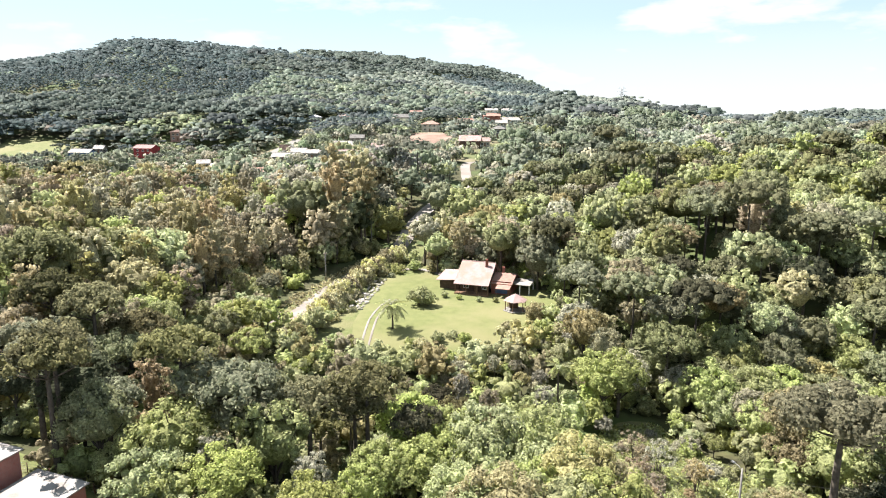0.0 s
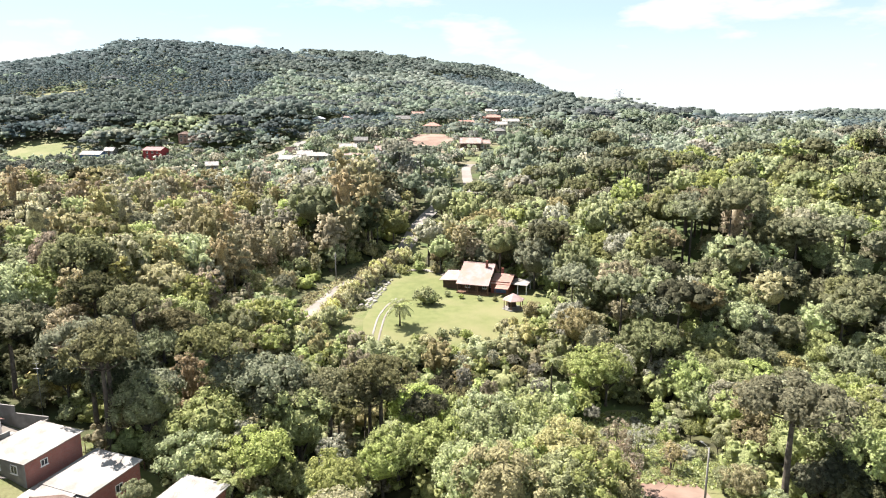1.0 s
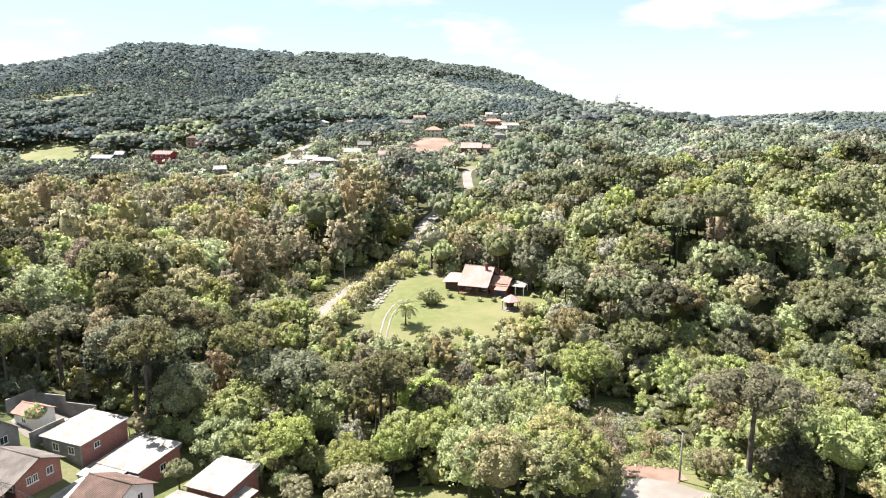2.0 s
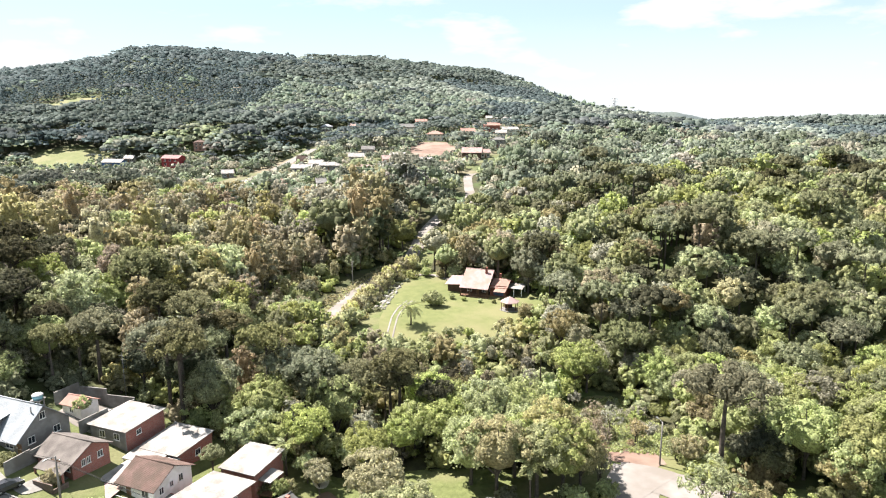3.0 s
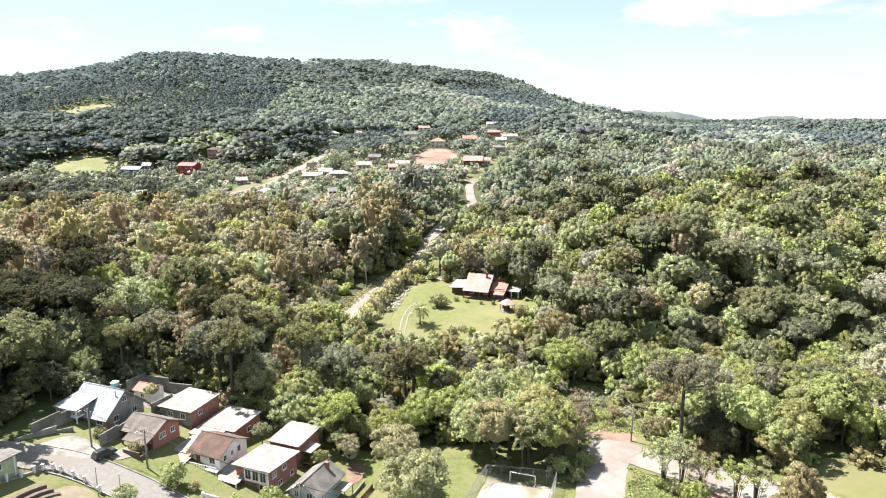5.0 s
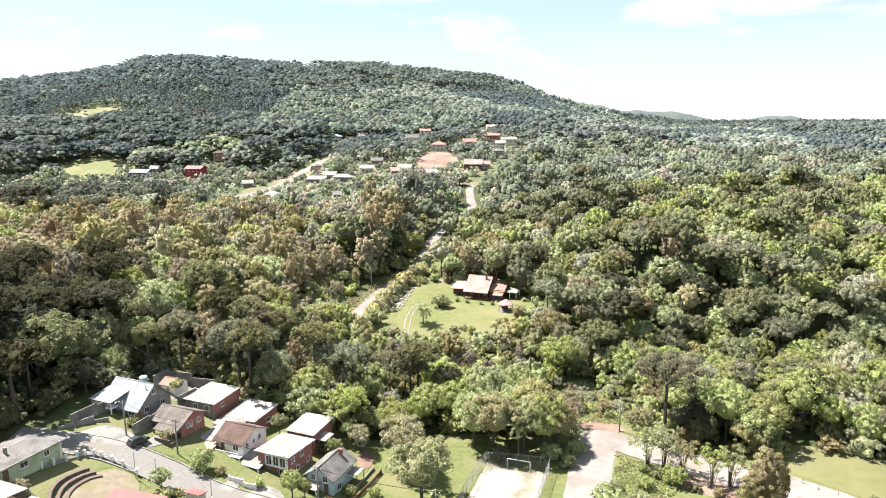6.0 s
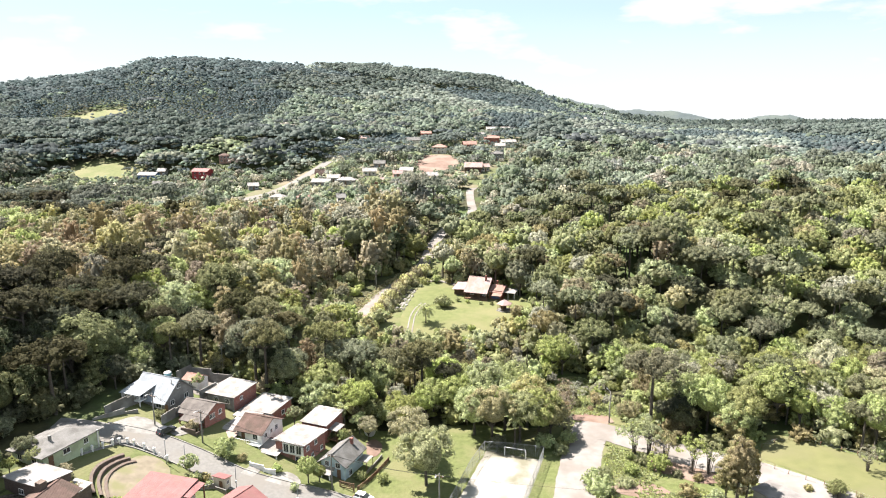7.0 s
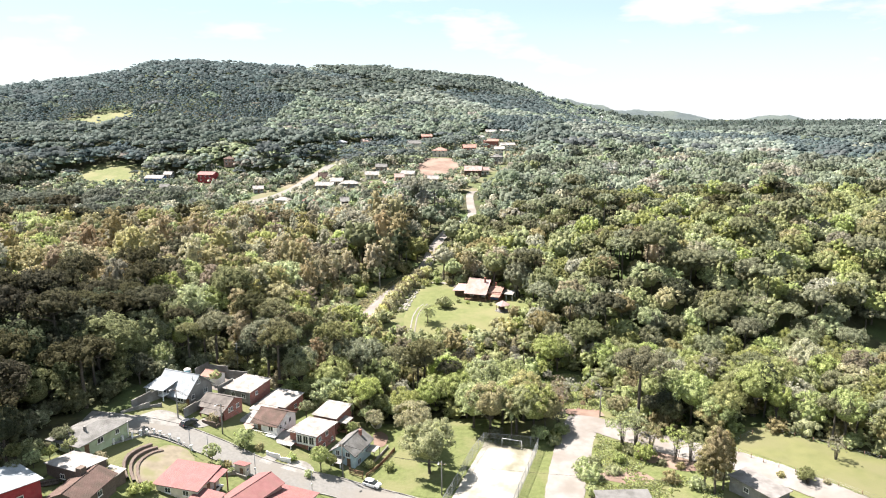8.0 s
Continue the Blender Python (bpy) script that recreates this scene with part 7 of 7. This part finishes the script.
GARDEN_SHRUBS = [
    ("shrub", "green", -50.1, 46.3, 1.5), ("shrub", "olive", -59.3, 53.6, 0.9), ("shrub", "green", -67.1, 56.0, 0.8), ("shrub", "lime", 27.0, 42.8, 1.75),
    ("shrub", "green", 42.0, 51.0, 1.5), ("shrub", "dark", 45.0, 48.6, 0.6), ("shrub", "olive", 48.5, 46.4, 0.6), ("shrub", "green", 52.5, 43.6, 1.0),
    ("shrub", "dark", 55.4, 41.4, 1.1), ("shrub", "green", 39.0, 53.6, 1.0), ("shrub", "green", 36.8, 55.6, 0.7), ("shrub", "green", 70.2, 35.0, 1.1),
    ("shrub", "green", -61.6, 23.6, 0.85), ("shrub", "green", -63.4, 22.4, 0.8), ("shrub", "olive", -70.2, 23.4, 1.2), ("shrub", "green", -68.5, 25.9, 1.0),
    ("shrub", "green", -22.1, 46.7, 0.75), ("shrub", "green", -17.6, 46.4, 0.8), ("shrub", "lime", -52.6, 35.9, 0.8), ("shrub", "olive", -50.7, 36.7, 0.6),
    ("shrub", "green", -49.3, 34.9, 0.5), ("shrub", "olive", -46.5, 45.7, 0.6),
]
STREET_SHRUBS = [
    ("shrub", "green", -38.8, 44.0, 0.7), ("shrub", "green", -34.2, 38.9, 0.6), ("shrub", "green", -45.7, 59.3, 0.7), ("shrub", "green", -30.9, 60.7, 0.9),
    ("shrub", "olive", -27.4, 62.2, 0.9), ("shrub", "lime", 22.5, 60.5, 0.9), ("shrub", "green", 21.6, 57.5, 1.0), ("shrub", "green", 24.4, 62.8, 1.3),
    ("shrub", "green", 18.9, 60.5, 1.4), ("shrub", "dark", 8.0, 61.0, 1.2), ("shrub", "green", -78.3, 33.1, 1.0), ("shrub", "olive", -73.4, 29.4, 1.0),
    ("shrub", "green", 29.4, 48.5, 0.9), ("shrub", "lime", 33.0, 45.0, 0.9), ("shrub", "green", 35.5, 49.5, 1.0), ("shrub", "olive", 44.6, 41.0, 1.0),
    ("shrub", "green", 49.0, 38.0, 1.1), ("shrub", "green", 26.4, 36.0, 0.9), ("shrub", "olive", 66.5, 37.5, 0.5), ("shrub", "olive", 73.6, 33.0, 0.4),
    ("shrub", "green", -5.6, 152.6, 1.7), ("shrub", "green", -3.6, 152.0, 1.3),
]
CLEARING_SHRUBS = [
    ("shrub", "olive", -4.3, 128.6, 0.9), ("shrub", "green", -6.9, 130.0, 0.7), ("shrub", "green", -1.0, 131.5, 0.9), ("shrub", "lime", 2.0, 133.5, 0.7),
    ("shrub", "green", 4.5, 131.0, 0.9), ("shrub", "olive", 14.0, 137.0, 0.7), ("shrub", "olive", 21.0, 143.0, 1.4), ("shrub", "green", 4.0, 157.4, 0.5),
    ("shrub", "green", 8.8, 155.6, 0.5), ("shrub", "green", 12.8, 155.2, 0.5), ("shrub", "green", 0.4, 159.2, 0.6), ("shrub", "olive", -2.8, 180.8, 1.0),
    ("shrub", "lime", 1.5, 178.0, 0.9), ("shrub", "green", -8.0, 181.8, 1.2), ("shrub", "lime", -13.0, 180.5, 1.2),
]
for row_ in (*GARDEN_SHRUBS, *STREET_SHRUBS, *CLEARING_SHRUBS):
    plant(*row_)
# hedge of bushes between the lane and the drive, and clipped beds inside it
hr = np.random.default_rng(5)
HEDGE = curve_points([(-32.5, 126), (-29.4, 135.8), (-27.0, 146), (-25.4, 156), (-22.4, 168), (-18.2, 181), (-12.5, 190)], 1.9)
for i, (x, y) in enumerate(HEDGE):
    plant("shrub", ("bamboo", "bamboo", "olive", "bamboo")[i % 4], x + hr.uniform(-0.8, 0.8), y + hr.uniform(-0.5, 0.5), hr.uniform(1.15, 1.45), 1.35, "hedge by the lane")
    if i % 2 == 0:
        plant("shrub", ("bamboo", "olive")[i % 4 // 2], x + 2.2 + hr.uniform(-0.8, 0.8), y + hr.uniform(-0.5, 0.5), hr.uniform(0.75, 1.05), 1.0)
for x, y in ((-21.4, 148), (-22.0, 153), (-20.6, 158), (-20.4, 163), (-18.6, 168), (-17.0, 172), (-23.4, 147), (-14.5, 176.5), (-16, 179)):
    plant("shrub", ("dark", "green")[int(y) % 2], x, y, 0.6, 0.8)
for i in range(34):                                           # scrub at the lawn's lower edge
    x, y = -24 + i * 1.45 + hr.uniform(-0.6, 0.6), 121.5 + 2.0 * math.sin(i * 0.7) + hr.uniform(-1.2, 1.2) + max(0, i - 24) * 1.1
    plant("shrub", ("bamboo", "green", "grey", "olive")[i % 4], x, y, hr.uniform(0.7, 1.15), 1.1)

# rock garden in low terraces between the hedge and the lawn
ROCK = material("field_rock", (0.20, 0.185, 0.165), (0.34, 0.32, 0.29), 1.6, 0.92, stain=(0.12, 0.125, 0.085), stain_scale=0.5, bump_height=0.05, bump_scale=5)
rockery = new("rock_garden")
rockery.location = (-19.0, 160.0, float(ground(-19.0, 160.0)))
tagged(rockery, "terraced rock garden of pale rough stones beside the hedge", "rock garden")
for i in range(64):
    row_, u = i % 3, (i // 3) / 21
    x = -17.2 - 3.6 * u + (row_ - 1) * 1.25 + hr.uniform(-0.35, 0.35)
    y = 174.0 - 25.5 * u + hr.uniform(-0.4, 0.4)
    size = hr.uniform(0.35, 0.75)
    bm = bmesh.new()
    bmesh.ops.create_icosphere(bm, subdivisions=1, radius=1.0)
    turn = Matrix.Rotation(hr.uniform(0, 6.28), 3, "Z")
    for v in bm.verts:
        v.co = turn @ Vector((v.co.x * size * 1.3, v.co.y * size * 0.9, v.co.z * size * 0.75)) * hr.uniform(0.8, 1.15)
        v.co += Vector((x, y, float(ground(x, y)) + 0.2 * size)) - rockery.location
    part("rock", bm, ROCK, rockery)

sr = np.random.default_rng(9)
for i in range(26):                                           # bushes and dry saplings above the road's bend
    x, y = sr.uniform(24, 44), sr.uniform(80, 105)
    if inside(x, y, SCRUB_SLOPE):
        plant("shrub", ("lime", "grey", "olive", "green", "brown")[i % 5], x, y, sr.uniform(0.5, 1.2), 1.0)
for x, y, tone in ((27.5, 84, "brown"), (31, 87, "grey"), (35, 83, "brown"), (28.6, 91, "brown")):
    plant("sparse", tone, x, y, 0.75)


# ---- weeds and tufts of grass over the open ground ----
def tufts(name, poly, n, size, mat, label, seed, avoid=True):
    g = np.random.default_rng(seed)
    P = np.array(poly)
    x, y = g.uniform(P[:, 0].min(), P[:, 0].max(), n * 4), g.uniform(P[:, 1].min(), P[:, 1].max(), n * 4)
    keep = inside(x, y, poly)
    if avoid:
        keep &= (off_line(x, y, STREET) > 4.2) & (off_line(x, y, GRAVEL_ROAD) > 5.2) & (off_line(x, y, GRAVEL_BRANCH) > 4.8)
        keep &= ~inside(x, y, [(4.4, 59), (18, 56.4), (6, 22), (-8.5, 22)])
        keep &= wave(x, y, 0.35, 0.2, 1.0) + g.uniform(-0.9, 0.5, len(x)) > -0.1
    x, y = x[keep][:n], y[keep][:n]
    C = np.column_stack([np.repeat(x, 4), np.repeat(y, 4), np.repeat(ground(x, y), 4) + 0.1 + size * 0.35])
    C[:, :2] += g.normal(0, size * 0.5, (len(C), 2))
    N = np.column_stack([g.normal(0, 0.8, len(C)), g.normal(0, 0.8, len(C)), g.uniform(0.2, 1.2, len(C))])
    N /= np.linalg.norm(N, axis=1)[:, None]
    V, F = sprays(C, N, size, g)
    tagged(new(name, quads(name, V, F, [mat], tint=np.repeat(g.uniform(0, 1, len(C)), 4))), label, "grass", kind="stuff")


tufts("tall_weeds", [(30.4, 60), (33.5, 62.4), (38, 58), (42, 50), (50, 40.5), (56, 33), (50, 30), (38, 34), (28, 36), (28.2, 50)], 2200, 0.32, LEAVES["lime"], "tall green weeds between the gravel roads", 3)
tufts("scrub", [(21, 76), (30, 79), (42, 77), (46, 86), (41, 98), (37, 107), (28, 106), (23, 94)], 2600, 0.42, LEAVES["lime"], "low bright scrub above the road's bend", 7, False)
tufts("scrub", [(-44, 140), (-38, 160), (-30, 180), (-20, 200), (-14, 203), (-22, 184), (-30, 168), (-36, 146)], 600, 0.4, LEAVES["olive"], "low scrub on the bank above the lane", 8, False)

for outline in ([(41, 55.5), (47, 58), (53, 55), (50.5, 51), (46, 49.5), (41.5, 50)], [(29.5, 45), (36.4, 47), (41.5, 42.5), (38, 40), (31, 42)], [(29.5, 75), (28.4, 83), (31.5, 88), (35.5, 83), (38, 75.5), (35.5, 72.5)]):
    land("bare_earth", patch(outline, 0.16, 1.2, 6, 0.08), EARTH, "patch of bare reddish earth among weeds", "earth")


# ---- a dish and a board fence behind the blue house ----
dish = new("satellite_dish")
dish.matrix_basis = pose(-22.5, 64.3, float(ground(-22.5, 64.3)), 0, 0, 30)
tagged(dish, "large round satellite dish on a pole in a back yard", "dish")
pipe("pole", [(0, 0, -0.4), (0, 0, 1.7)], 0.06, MAT["steel"], dish, sides=8)
bm = bmesh.new()
rings = [[bm.verts.new((0.28 * k * math.cos(a * 0.393), 0.28 * k * math.sin(a * 0.393), 0.05 * k * k)) for a in range(16)] for k in (1, 2, 3, 4, 5)]
bm.faces.new(rings[0])
for inner, outer in zip(rings, rings[1:]):
    for a in range(16):
        bm.faces.new((inner[a], inner[(a + 1) % 16], outer[(a + 1) % 16], outer[a]))
bmesh.ops.solidify(bm, geom=bm.faces[:], thickness=0.03)
bmesh.ops.transform(bm, matrix=pose(0, 0, 1.7, 48, 0, 0), verts=bm.verts[:])
part("bowl", bm, MAT["trim"], dish, "pale grey shallow bowl")
pipe("feed_arm", [(0, -0.2, 1.8), (0, -0.95, 2.5)], 0.025, MAT["steel"], dish, sides=5)

board_fence = new("board_fence")
fx, fy = -16.9, 55.2
board_fence.matrix_basis = pose(fx, fy, float(ground(fx, fy)))
tagged(board_fence, "low weathered board fence beside the lawn", "fence")
line = curve_points([(-16.9, 55.2), (-18.6, 50.6), (-20.4, 46.3), (-22.3, 42.7)], 0.24)
for i, (x, y) in enumerate(line):
    z = float(ground(x, y)) - float(ground(fx, fy))
    boxed("board", x - fx - 0.05, x - fx + 0.05, y - fy - 0.09, y - fy + 0.09, z - 0.1, z + 1.0 + 0.06 * math.sin(i * 2.3), MAT["wood"], board_fence)
for hh in (0.3, 0.8):
    pipe("rail", [(x - fx + 0.07, y - fy, float(ground(x, y)) - float(ground(fx, fy)) + hh) for x, y in line[::6]], 0.04, MAT["wood"], board_fence, sides=4)

# ---- a pile of logs and a gate in the lower gardens ----
pile = new("log_pile")
pile.matrix_basis = pose(-78.6, 20.6, float(ground(-78.6, 20.6)), 0, 0, 24)
tagged(pile, "rough pile of cut logs lying on grass", "logs")
for k, (dy, dz, r, L) in enumerate(((-0.7, 0.16, 0.2, 4.2), (-0.25, 0.2, 0.24, 4.6), (0.25, 0.18, 0.21, 3.8), (0.7, 0.16, 0.2, 4.0), (-0.05, 0.52, 0.2, 3.6), (0.45, 0.5, 0.18, 3.2))):
    shift = 0.3 * math.sin(k * 2.2)
    pipe("log", [(-L / 2 + shift, dy, dz), (shift, dy + 0.05, dz + 0.02), (L / 2 + shift, dy + 0.08, dz)], [r, r * 0.95, r * 0.85], BARK, pile, sides=9)

gate = new("wooden_gate")
gate.matrix_basis = pose(-24.4, 42.6, float(ground(-24.4, 42.6)), 0, 0, T)
tagged(gate, "weathered wooden yard gate between two posts", "gate")
for px_ in (-1.6, 1.6):
    post(gate, px_, 0, -0.4, 1.7, "wood", 0.1)
for hh in (0.35, 0.75, 1.15, 1.5):
    boxed("gate_board", -1.5, 1.5, -0.04, 0.04, hh - 0.09, hh + 0.09, MAT["wood"], gate)
